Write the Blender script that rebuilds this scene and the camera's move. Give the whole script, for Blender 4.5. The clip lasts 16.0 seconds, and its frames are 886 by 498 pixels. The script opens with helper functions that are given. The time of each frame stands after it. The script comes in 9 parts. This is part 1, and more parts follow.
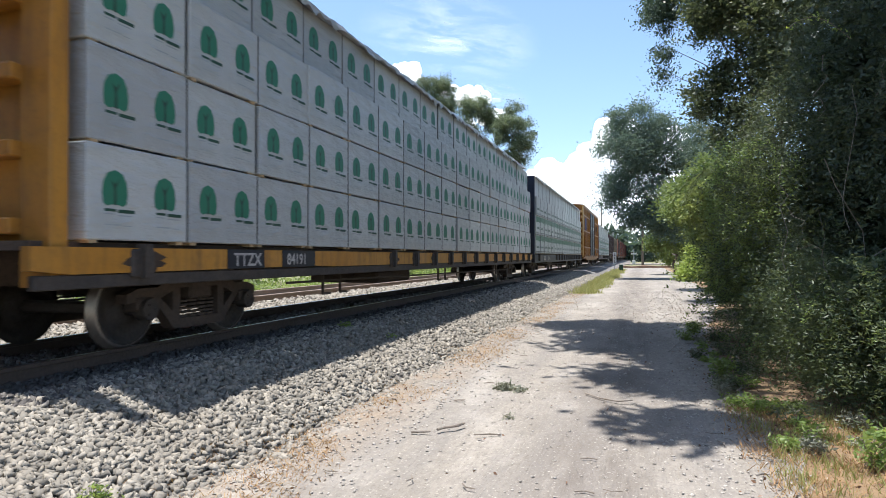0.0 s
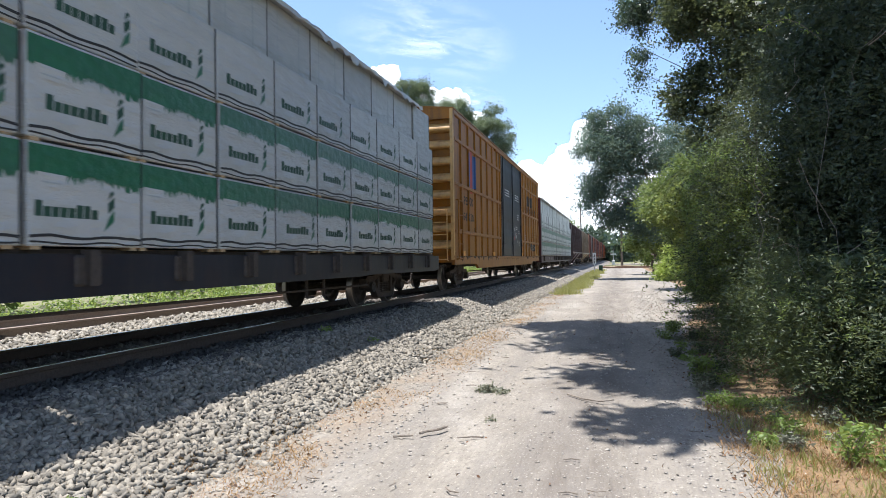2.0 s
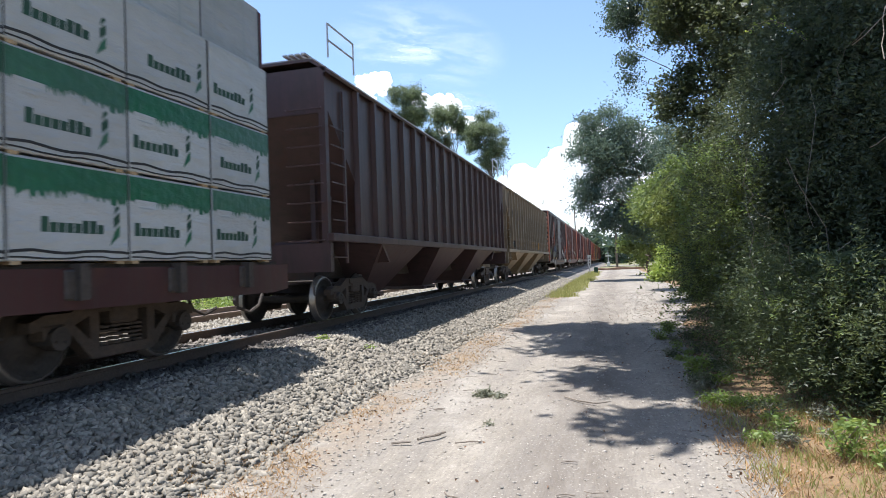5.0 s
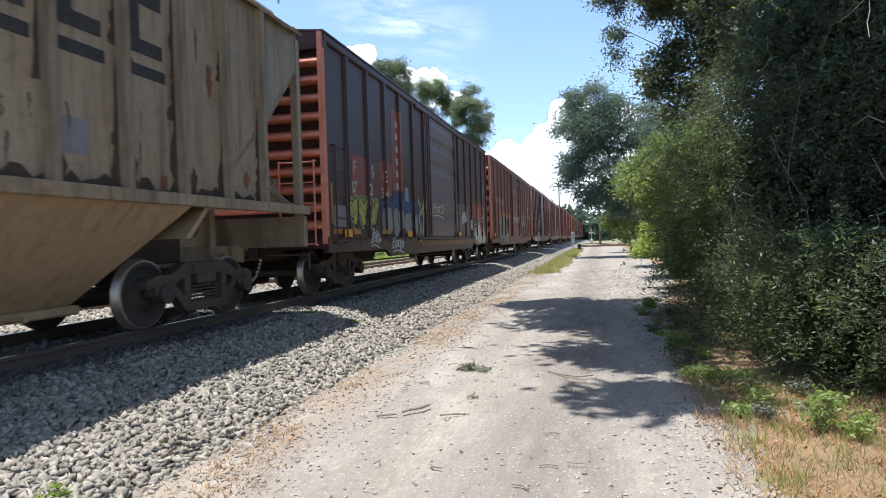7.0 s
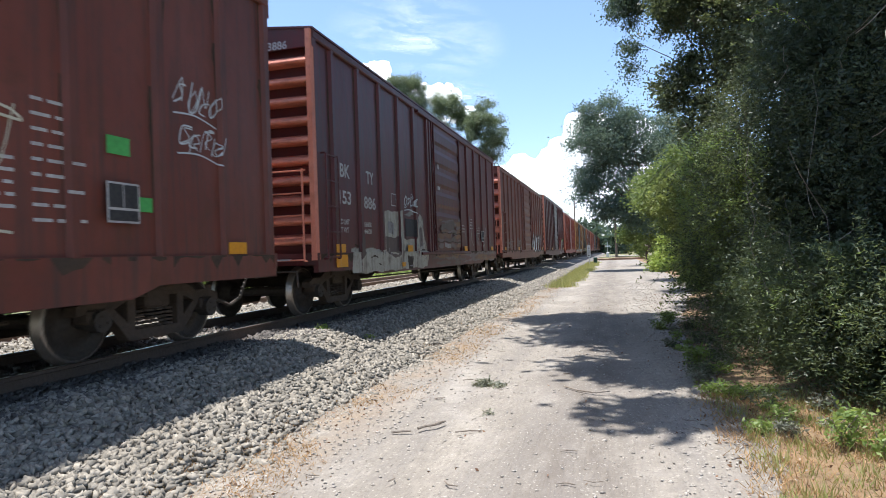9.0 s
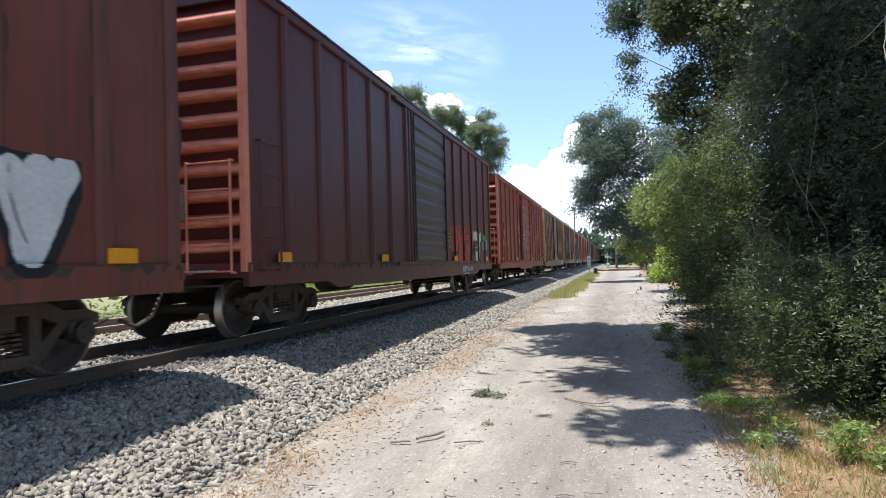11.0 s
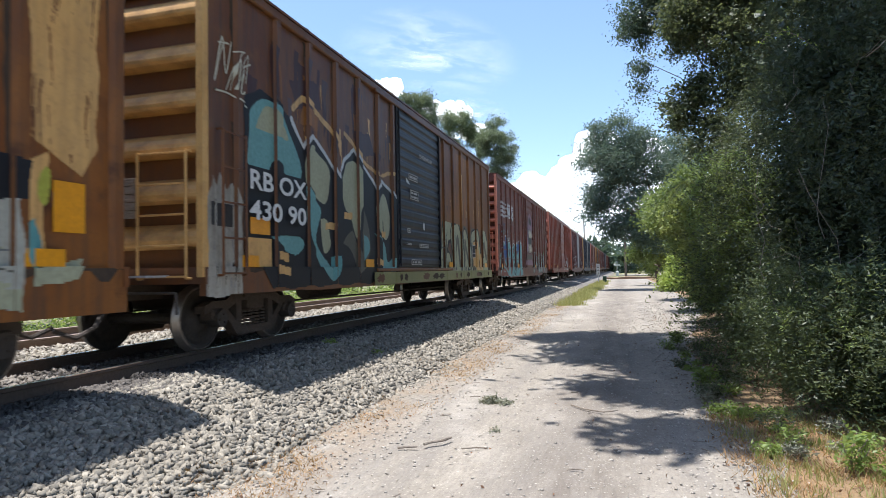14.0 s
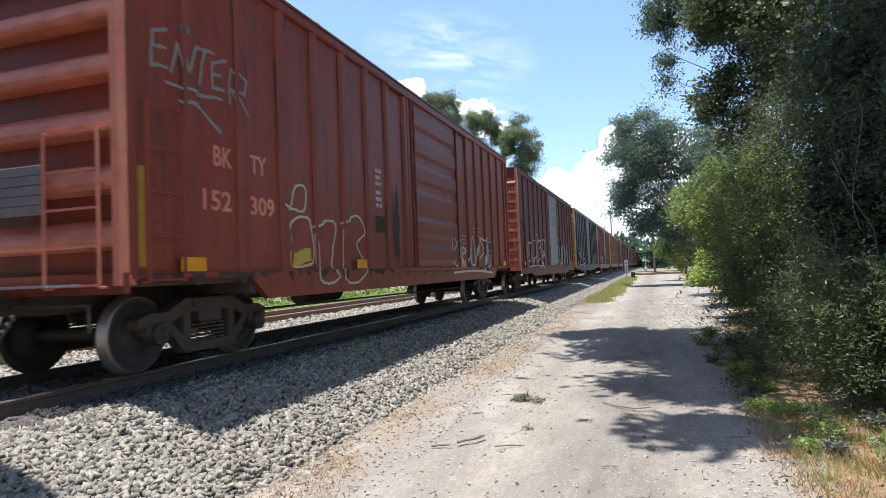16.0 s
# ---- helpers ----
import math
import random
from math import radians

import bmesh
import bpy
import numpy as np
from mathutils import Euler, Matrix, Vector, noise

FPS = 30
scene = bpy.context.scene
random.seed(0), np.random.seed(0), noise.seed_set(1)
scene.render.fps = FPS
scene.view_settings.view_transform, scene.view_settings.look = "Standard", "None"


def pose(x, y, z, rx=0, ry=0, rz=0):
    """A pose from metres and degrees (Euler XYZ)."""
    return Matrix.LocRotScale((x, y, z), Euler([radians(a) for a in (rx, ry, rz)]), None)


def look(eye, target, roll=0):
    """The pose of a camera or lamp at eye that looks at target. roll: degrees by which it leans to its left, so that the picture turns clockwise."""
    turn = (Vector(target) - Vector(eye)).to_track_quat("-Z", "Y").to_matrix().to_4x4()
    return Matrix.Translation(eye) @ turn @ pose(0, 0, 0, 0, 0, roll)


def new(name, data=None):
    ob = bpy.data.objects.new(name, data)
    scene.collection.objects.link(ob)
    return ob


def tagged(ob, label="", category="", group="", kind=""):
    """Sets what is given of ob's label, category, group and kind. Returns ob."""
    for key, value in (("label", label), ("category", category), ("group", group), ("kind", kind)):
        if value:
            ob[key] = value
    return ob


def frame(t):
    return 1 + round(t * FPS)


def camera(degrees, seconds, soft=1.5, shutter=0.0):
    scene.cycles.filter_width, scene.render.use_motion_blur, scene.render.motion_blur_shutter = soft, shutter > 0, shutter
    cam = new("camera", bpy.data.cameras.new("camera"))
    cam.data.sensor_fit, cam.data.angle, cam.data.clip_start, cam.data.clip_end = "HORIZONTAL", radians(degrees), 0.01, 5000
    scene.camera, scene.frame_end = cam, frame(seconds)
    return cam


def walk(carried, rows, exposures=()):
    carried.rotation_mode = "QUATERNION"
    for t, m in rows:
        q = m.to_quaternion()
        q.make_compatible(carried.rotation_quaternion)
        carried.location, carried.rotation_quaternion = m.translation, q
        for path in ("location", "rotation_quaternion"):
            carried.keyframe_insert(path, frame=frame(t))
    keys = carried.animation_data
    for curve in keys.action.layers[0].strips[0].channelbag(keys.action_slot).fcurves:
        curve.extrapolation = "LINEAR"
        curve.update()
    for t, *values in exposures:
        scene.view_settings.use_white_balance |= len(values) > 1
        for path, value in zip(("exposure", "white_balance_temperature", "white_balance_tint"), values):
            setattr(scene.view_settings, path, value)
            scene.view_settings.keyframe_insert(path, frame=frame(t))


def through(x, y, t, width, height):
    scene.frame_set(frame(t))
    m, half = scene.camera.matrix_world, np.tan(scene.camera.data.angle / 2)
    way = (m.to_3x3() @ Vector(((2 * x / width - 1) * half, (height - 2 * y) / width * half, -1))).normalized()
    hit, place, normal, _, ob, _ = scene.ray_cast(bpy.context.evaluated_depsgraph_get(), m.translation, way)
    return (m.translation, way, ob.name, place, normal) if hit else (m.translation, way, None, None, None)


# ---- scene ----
cam = camera(70.96, 16.0, 0.65, 0.07)
PATH = [
    (0, (-0.007, -0.004, 1.599), (-0.612, 1.902, 1.624), -0.1),
    (0.5, (-0.014, 0.009, 1.599), (-0.603, 1.92, 1.633), -0.6),
    (1, (0.001, -0.009, 1.604), (-0.578, 1.905, 1.643), -0.9),
    (1.5, (0.013, -0.009, 1.601), (-0.54, 1.913, 1.634), -0.6),
    (2, (-0.01, 0.017, 1.599), (-0.556, 1.941, 1.632), -0.8),
    (2.5, (0.002, -0.002, 1.601), (-0.56, 1.918, 1.63), -0.8),
    (3, (0.006, -0.009, 1.603), (-0.561, 1.909, 1.631), -1.0),
    (3.5, (0.015, -0.032, 1.6), (-0.557, 1.884, 1.652), -0.8),
    (4, (0.009, -0.004, 1.615), (-0.557, 1.913, 1.674), -1.2),
    (6.5, (0.016, -0.034, 1.591), (-0.464, 1.908, 1.582), -2.3),
    (7, (-0.004, -0.017, 1.591), (-0.488, 1.923, 1.562), -1.7),
    (7.5, (-0.007, 0.016, 1.583), (-0.506, 1.953, 1.561), -1.8),
    (8, (-0.01, 0.025, 1.602), (-0.531, 1.956, 1.605), -1.8),
    (8.5, (0.009, -0.001, 1.599), (-0.516, 1.929, 1.617), -2.0),
    (9, (0.0, -0.001, 1.6), (-0.53, 1.927, 1.618), -2.0),
    (9.5, (0.005, 0.0, 1.605), (-0.526, 1.928, 1.638), -2.0),
    (12, (0.002, -0.02, 1.594), (-0.527, 1.908, 1.648), -1.5),
    (12.5, (0.012, -0.026, 1.595), (-0.525, 1.9, 1.655), -1.7),
    (13, (0.006, -0.024, 1.598), (-0.543, 1.898, 1.662), -1.5),
    (13.5, (0.016, -0.052, 1.597), (-0.536, 1.869, 1.67), -1.1),
    (14, (0.009, -0.036, 1.598), (-0.547, 1.884, 1.669), -1.1),
    (14.5, (0.004, -0.037, 1.595), (-0.573, 1.876, 1.667), -1.3),
    (15, (-0.013, -0.02, 1.599), (-0.603, 1.889, 1.663), -1.0),
    (15.5, (0.007, -0.062, 1.605), (-0.616, 1.838, 1.674), -1.5),
    (16, (-0.008, -0.093, 1.601), (-0.643, 1.802, 1.672), -2.2),
]
walk(cam, [(t, look(eye, target, roll)) for t, eye, target, roll in PATH])

# ---- daylight: high sun, a little to the left of the track ----
SUN = Vector((-0.185, 0.0, 1.0)).normalized()
world = bpy.data.worlds.new("world")
scene.world = world
world.use_nodes = True
wn = world.node_tree.nodes
sky = wn.new("ShaderNodeTexSky")
sky.sky_type = "NISHITA"
sky.sun_disc = False
sky.sun_elevation = math.asin(SUN.z)
sky.sun_rotation = math.atan2(SUN.x, SUN.y)
sky.air_density, sky.dust_density, sky.ozone_density = 1.0, 1.0, 1.5
wn["Background"].inputs["Strength"].default_value = 0.109
world.node_tree.links.new(sky.outputs["Color"], wn["Background"].inputs["Color"])
sun_data = bpy.data.lights.new("sun", "SUN")
sun_data.energy, sun_data.angle, sun_data.color = 4.25, radians(0.6), (1.0, 0.94, 0.885)
sun = new("sun", sun_data)
sun.matrix_world = look(SUN * 60, (0, 0, 0))
scene.view_settings.exposure = 1.17
scene.view_settings.use_white_balance = True
scene.view_settings.white_balance_temperature = 6000

# the track: centre line, rail top, and the train's pace
XC, ZR, PACE = -6.25, 0.60, 18.5

# ---- materials ----
def shader(name, rough=0.6, metal=0.0, spec=0.4):
    m = bpy.data.materials.new(name)
    m.use_nodes = True
    b = m.node_tree.nodes["Principled BSDF"]
    b.inputs["Roughness"].default_value = rough
    b.inputs["Metallic"].default_value = metal
    b.inputs["Specular IOR Level"].default_value = spec
    return m, m.node_tree.nodes, m.node_tree.links, b


def mixed(n, l, fac, a, b):
    """A colour mix; a and b are sockets or colours."""
    x = n.new("ShaderNodeMix")
    x.data_type = "RGBA"
    for sock, v in ((x.inputs[0], fac), (x.inputs[6], a), (x.inputs[7], b)):
        if isinstance(v, (tuple, list)):
            sock.default_value = (*v[:3], 1)
        elif isinstance(v, (int, float)):
            sock.default_value = v
        else:
            l.new(v, sock)
    return x.outputs[2]


def noisy(n, l, scale, lo=0.4, hi=0.6, detail=5, stretch=(1, 1, 1), coord="Object", rough=0.55, warp=0.0):
    """A noise mask between 0 and 1."""
    tc, mp, t, r = (n.new("ShaderNode" + k) for k in ("TexCoord", "Mapping", "TexNoise", "MapRange"))
    mp.inputs["Scale"].default_value = stretch
    t.inputs["Scale"].default_value, t.inputs["Detail"].default_value = scale, detail
    t.inputs["Roughness"].default_value, t.inputs["Distortion"].default_value = rough, warp
    r.inputs["From Min"].default_value, r.inputs["From Max"].default_value = lo, hi
    l.new(tc.outputs[coord], mp.inputs["Vector"])
    l.new(mp.outputs["Vector"], t.inputs["Vector"])
    l.new(t.outputs["Fac"], r.inputs["Value"])
    return r.outputs["Result"]


def bumped(n, l, b, height, strength=0.3, distance=0.02):
    k = n.new("ShaderNodeBump")
    k.inputs["Strength"].default_value, k.inputs["Distance"].default_value = strength, distance
    l.new(height, k.inputs["Height"])
    l.new(k.outputs["Normal"], b.inputs["Normal"])


def scaled(n, l, fac, k):
    x = n.new("ShaderNodeMath")
    x.operation = "MULTIPLY"
    l.new(fac, x.inputs[0])
    x.inputs[1].default_value = k
    return x.outputs[0]


def surface(name, base, second, third=None, big=1.0, fine=20.0, rough=0.8, metal=0.0, spec=0.3, bump=0.3, stretch=(1, 1, 1), k=0.7, piece=0.0):
    """A plain mottled surface: two colours at a large scale, a third in fine grain."""
    m, n, l, b = shader(name, rough, metal, spec)
    c = mixed(n, l, scaled(n, l, noisy(n, l, big, 0.35, 0.65, stretch=stretch), k), base, second)
    f = noisy(n, l, fine, 0.35, 0.7, stretch=stretch)
    c = mixed(n, l, scaled(n, l, f, 0.5), c, third or tuple(v * 0.6 for v in base))
    if piece:
        g = n.new("ShaderNodeNewGeometry")
        c = mixed(n, l, scaled(n, l, g.outputs["Random Per Island"], piece), c, tuple(v * 0.35 for v in base))
    l.new(c, b.inputs["Base Color"])
    if bump:
        bumped(n, l, b, f, bump)
    return m


def rutted(m):
    """Adds long pale and grey wheel streaks to a road surface."""
    n, l = m.node_tree.nodes, m.node_tree.links
    b = n["Principled BSDF"]
    old = b.inputs["Base Color"].links[0].from_socket
    c = mixed(n, l, scaled(n, l, noisy(n, l, 1.3, 0.45, 0.7, 4, (1.6, 0.10, 1)), 0.95), old, (0.19, 0.171, 0.146))
    c = mixed(n, l, scaled(n, l, noisy(n, l, 0.9, 0.5, 0.75, 6, (1, 0.5, 1), warp=0.8), 0.55), c, (0.43, 0.395, 0.335))
    # rusty soil along the foot of the ballast
    tc, xyz, edge = (n.new("ShaderNode" + k) for k in ("TexCoord", "SeparateXYZ", "MapRange"))
    l.new(tc.outputs["Object"], xyz.inputs[0])
    l.new(xyz.outputs["X"], edge.inputs["Value"])
    edge.inputs["From Min"].default_value, edge.inputs["From Max"].default_value = -2.05, -2.65
    both = n.new("ShaderNodeMath")
    both.operation = "MULTIPLY"
    l.new(edge.outputs["Result"], both.inputs[0])
    l.new(noisy(n, l, 1.1, 0.38, 0.62, 6), both.inputs[1])
    c = mixed(n, l, scaled(n, l, both.outputs[0], 0.75), c, (0.24, 0.175, 0.11))
    # a band of finer, browner dirt down the middle of the road
    wave, off, band = n.new("ShaderNodeMath"), n.new("ShaderNodeMath"), n.new("ShaderNodeMapRange")
    wave.operation, wave.inputs[1].default_value, wave.inputs[2].default_value = "MULTIPLY_ADD", 0.9, 0.35 - 0.45
    l.new(noisy(n, l, 0.5, 0.2, 0.8, 5, (1, 0.35, 1)), wave.inputs[0])
    add = n.new("ShaderNodeMath")
    l.new(xyz.outputs["X"], add.inputs[0])
    l.new(wave.outputs[0], add.inputs[1])
    off.operation = "ABSOLUTE"
    l.new(add.outputs[0], off.inputs[0])
    l.new(off.outputs[0], band.inputs["Value"])
    band.interpolation_type = "SMOOTHSTEP"
    band.inputs["From Min"].default_value, band.inputs["From Max"].default_value = 1.0, 0.1
    dirt = n.new("ShaderNodeMath")
    dirt.operation = "MULTIPLY"
    l.new(band.outputs["Result"], dirt.inputs[0])
    l.new(noisy(n, l, 2.0, 0.25, 0.65, 6, (1.6, 0.4, 1)), dirt.inputs[1])
    c = mixed(n, l, scaled(n, l, dirt.outputs[0], 0.9), c, (0.130, 0.110, 0.088))
    c = mixed(n, l, scaled(n, l, noisy(n, l, 55, 0.58, 0.72, 3), 0.7), c, (0.10, 0.085, 0.07))
    c = mixed(n, l, scaled(n, l, noisy(n, l, 38, 0.60, 0.70, 4), 0.6), c, (0.48, 0.44, 0.375))
    c = mixed(n, l, scaled(n, l, noisy(n, l, 6, 0.5, 0.72, 8), 0.45), c, (0.17, 0.15, 0.13))
    c = mixed(n, l, scaled(n, l, noisy(n, l, 22, 0.55, 0.72, 6), 0.5), c, (0.15, 0.125, 0.10))
    l.new(c, b.inputs["Base Color"])


def varied(m, k):
    """Lets each piece differ a little in brightness."""
    n, l = m.node_tree.nodes, m.node_tree.links
    b = n["Principled BSDF"]
    old = b.inputs["Base Color"].links[0].from_socket
    o = n.new("ShaderNodeObjectInfo")
    l.new(mixed(n, l, scaled(n, l, o.outputs["Random"], k), old, (0.14, 0.14, 0.15)), b.inputs["Base Color"])


def paint(name, base, faded, rust=(0.10, 0.04, 0.02), rusty=0.35, streak=0.5, rough=0.46, dirt=(0.05, 0.04, 0.035), dirty=0.5):
    """Weathered railcar paint: sun-faded fields, rust blooms, dirt that has run down in streaks."""
    m, n, l, b = shader(name, rough, 0.0, 0.26)
    c = mixed(n, l, noisy(n, l, 0.5, 0.3, 0.7), base, faded)
    c = mixed(n, l, scaled(n, l, noisy(n, l, 2.2, 0.5, 0.75, 6, (1, 3.0, 0.25), warp=0.3), streak), c, dirt)
    c = mixed(n, l, scaled(n, l, noisy(n, l, 5.0, 0.52, 0.80, 5, (1, 2.4, 0.10), warp=0.2), min(1, streak * 0.9)), c, dirt)
    c = mixed(n, l, scaled(n, l, noisy(n, l, 1.4, 0.58, 0.72, 8, warp=0.6), rusty), c, rust)
    c = mixed(n, l, scaled(n, l, noisy(n, l, 9.0, 0.5, 0.8, 6), dirty * 0.6), c, dirt)
    c = mixed(n, l, scaled(n, l, noisy(n, l, 30.0, 0.56, 0.74, 4), dirty * 0.5), c, rust)
    l.new(c, b.inputs["Base Color"])
    bumped(n, l, b, noisy(n, l, 1.2, 0.3, 0.7, 3, (1, 1, 0.6)), 0.25, 0.03)
    return m


def leafy(name, a, b_, c_, rough=0.5, through=0.35):
    """Leaves: each its own shade, and some light let through."""
    m, n, l, b = shader(name, rough, 0.0, 0.4)
    g = n.new("ShaderNodeNewGeometry")
    ramp = n.new("ShaderNodeValToRGB")
    ramp.color_ramp.elements[0].color, ramp.color_ramp.elements[1].color = (*a, 1), (*c_, 1)
    ramp.color_ramp.elements.new(0.55).color = (*b_, 1)
    l.new(g.outputs["Random Per Island"], ramp.inputs["Fac"])
    col = mixed(n, l, scaled(n, l, noisy(n, l, 0.8, 0.35, 0.65), 0.5), ramp.outputs["Color"], a)
    l.new(col, b.inputs["Base Color"])
    t, mx = n.new("ShaderNodeBsdfTranslucent"), n.new("ShaderNodeMixShader")
    bright = mixed(n, l, 0.5, col, (min(1, c_[0] * 1.6), min(1, c_[1] * 1.6), c_[2]))
    l.new(bright, t.inputs["Color"])
    mx.inputs[0].default_value = through
    l.new(b.outputs[0], mx.inputs[1])
    l.new(t.outputs[0], mx.inputs[2])
    l.new(mx.outputs[0], n["Material Output"].inputs["Surface"])
    return m


M = {}
M["sand"] = surface("sandy_road", (0.300, 0.268, 0.218), (0.205, 0.181, 0.145), (0.14, 0.122, 0.096), 0.9, 16, 0.95, bump=0.5, stretch=(1.6, 0.5, 1))
M["dry_soil"] = surface("needle_strewn_soil", (0.25, 0.165, 0.085), (0.185, 0.125, 0.068), (0.085, 0.065, 0.045), 1.2, 22, 0.95, bump=0.6)
M["earth"] = surface("grassy_earth", (0.16, 0.17, 0.07), (0.24, 0.20, 0.12), (0.08, 0.09, 0.04), 0.35, 12, 0.95, bump=0.4)
M["bed"] = surface("ballast_bed", (0.16, 0.145, 0.125), (0.22, 0.20, 0.17), (0.06, 0.054, 0.046), 1.2, 26, 0.9, bump=0.9)
M["stone"] = surface("crushed_stone", (0.40, 0.362, 0.292), (0.275, 0.24, 0.185), (0.155, 0.132, 0.098), 1.6, 40, 0.85, bump=0.2, piece=0.95)
# brake grime, darkened further to imitate shade under the train
M["stone_dark"] = surface("shaded_grimy_ballast", (0.125, 0.112, 0.10), (0.18, 0.16, 0.138), (0.07, 0.062, 0.054), 3.0, 40, 0.8, bump=0.4, piece=0.6)
M["stone_mid"] = surface("dusty_ballast", (0.24, 0.215, 0.185), (0.30, 0.27, 0.23), (0.14, 0.12, 0.10), 3.0, 40, 0.85, bump=0.4, piece=0.6)
M["pebble"] = surface("pale_pebbles", (0.45, 0.41, 0.35), (0.38, 0.34, 0.285), (0.27, 0.235, 0.19), 3.0, 40, 0.9, bump=0.3, piece=0.5)
M["tie"] = surface("creosoted_wood", (0.17, 0.13, 0.10), (0.25, 0.20, 0.16), (0.04, 0.03, 0.025), 1.5, 18, 0.9, bump=0.5, stretch=(1, 8, 8))
M["old_tie"] = surface("bleached_wood", (0.30, 0.24, 0.19), (0.22, 0.17, 0.13), (0.12, 0.09, 0.07), 1.5, 18, 0.9, bump=0.5, stretch=(1, 8, 8))
M["rail"] = surface("rusted_rail", (0.29, 0.225, 0.175), (0.34, 0.27, 0.22), (0.20, 0.15, 0.115), 0.8, 30, 0.75, 0.2, bump=0.2)
# darker than the siding's rails: shade under the train put into the colour
M["rail_dark"] = surface("shaded_rail", (0.115, 0.080, 0.060), (0.15, 0.105, 0.08), (0.07, 0.05, 0.038), 0.8, 30, 0.7, 0.2, bump=0.2)
M["rail_head"] = surface("worn_rail_head", (0.55, 0.55, 0.56), (0.45, 0.44, 0.43), (0.35, 0.33, 0.31), 2, 30, 0.28, 1.0, 0.5, 0.05)
M["steel"] = surface("grimy_steel", (0.062, 0.052, 0.046), (0.10, 0.080, 0.064), (0.03, 0.026, 0.023), 2.5, 22, 0.7, 0.2, bump=0.3)
M["frame"] = surface("rusty_underframe", (0.078, 0.060, 0.048), (0.12, 0.084, 0.060), (0.035, 0.028, 0.024), 1.6, 20, 0.8, 0.1, bump=0.3)
M["rim"] = surface("polished_wheel_rim", (0.42, 0.37, 0.32), (0.34, 0.29, 0.25), (0.22, 0.18, 0.15), 4, 30, 0.4, 0.8, 0.5, 0.05)
M["black"] = paint("black_paint", (0.012, 0.013, 0.018), (0.022, 0.024, 0.032), rusty=0.12, streak=0.25, dirty=0.2)
M["navy"] = paint("navy_paint", (0.012, 0.018, 0.034), (0.022, 0.030, 0.050), rusty=0.2)
M["yellow"] = paint("yellow_paint", (0.40, 0.17, 0.02), (0.48, 0.24, 0.045), rusty=0.3, streak=0.45)
M["orange"] = paint("orange_paint", (0.27, 0.097, 0.007), (0.33, 0.135, 0.013), rusty=0.25, streak=0.5)
M["brown"] = paint("oxide_brown_paint", (0.135, 0.038, 0.025), (0.18, 0.060, 0.042), rusty=0.5, streak=0.7)
M["maroon"] = paint("dark_maroon_paint", (0.085, 0.017, 0.018), (0.125, 0.030, 0.028), rusty=0.45, streak=0.7)
M["soot"] = paint("sooty_paint", (0.040, 0.016, 0.018), (0.072, 0.029, 0.026), rusty=0.5)
M["rust_dark"] = paint("rust_brown_paint", (0.115, 0.042, 0.020), (0.20, 0.085, 0.028), rust=(0.20, 0.085, 0.02), rusty=0.7, streak=0.6)
M["hopper_grey"] = paint("grey_brown_paint", (0.115, 0.080, 0.082), (0.15, 0.105, 0.105), rusty=0.5, streak=0.6)
M["red"] = paint("bright_red_paint", (0.225, 0.028, 0.010), (0.28, 0.045, 0.018), rusty=0.35, streak=0.55)
M["faded_red"] = paint("faded_red_paint", (0.22, 0.040, 0.020), (0.28, 0.060, 0.034), rusty=0.4, streak=0.55)
# salmon is lightened to the brightness of sunlit end bars
M["salmon"] = paint("lightened_red_paint", (0.62, 0.19, 0.12), (0.70, 0.28, 0.18), rusty=0.35, streak=0.2)
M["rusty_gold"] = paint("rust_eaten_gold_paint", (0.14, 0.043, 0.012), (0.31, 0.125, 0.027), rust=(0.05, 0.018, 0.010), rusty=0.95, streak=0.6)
# gold likewise carries the sun on the end bars in its colour
M["gold"] = paint("golden_paint", (0.58, 0.32, 0.10), (0.66, 0.41, 0.16), rusty=0.4, streak=0.3)
M["tan"] = paint("dirty_tan_paint", (0.25, 0.187, 0.122), (0.31, 0.24, 0.165), rust=(0.14, 0.07, 0.03), rusty=0.45, streak=0.8, dirt=(0.07, 0.055, 0.04), dirty=0.7)
M["tan_low"] = paint("rusty_tan_paint", (0.30, 0.205, 0.115), (0.37, 0.27, 0.165), rust=(0.15, 0.06, 0.025), rusty=0.5, streak=0.35, dirt=(0.08, 0.055, 0.035), dirty=0.6)
M["whitewash"] = paint("worn_whitewash", (0.34, 0.31, 0.255), (0.44, 0.41, 0.34), rust=(0.06, 0.022, 0.015), rusty=0.9, streak=0.6, dirt=(0.10, 0.07, 0.05), dirty=0.9)
M["grime"] = surface("rusty_grime", (0.055, 0.038, 0.026), (0.10, 0.065, 0.040), (0.03, 0.022, 0.016), 3, 20, 0.85, bump=0.0)
M["label_yellow"] = surface("faded_yellow_label", (0.48, 0.25, 0.03), (0.38, 0.18, 0.03), (0.25, 0.12, 0.04), 4, 25, 0.6, bump=0.0)
M["hopper_brown"] = paint("hopper_brown_paint", (0.072, 0.042, 0.041), (0.11, 0.070, 0.066), rusty=0.4, streak=0.7)
M["slate"] = paint("slate_paint", (0.20, 0.19, 0.20), (0.28, 0.26, 0.26), rusty=0.5, streak=0.6)
M["blue"] = paint("dull_blue_paint", (0.02, 0.035, 0.10), (0.04, 0.06, 0.14), rusty=0.3)
M["galv"] = paint("galvanised_sheet", (0.42, 0.43, 0.44), (0.52, 0.52, 0.52), rusty=0.3, streak=0.5, rough=0.45)
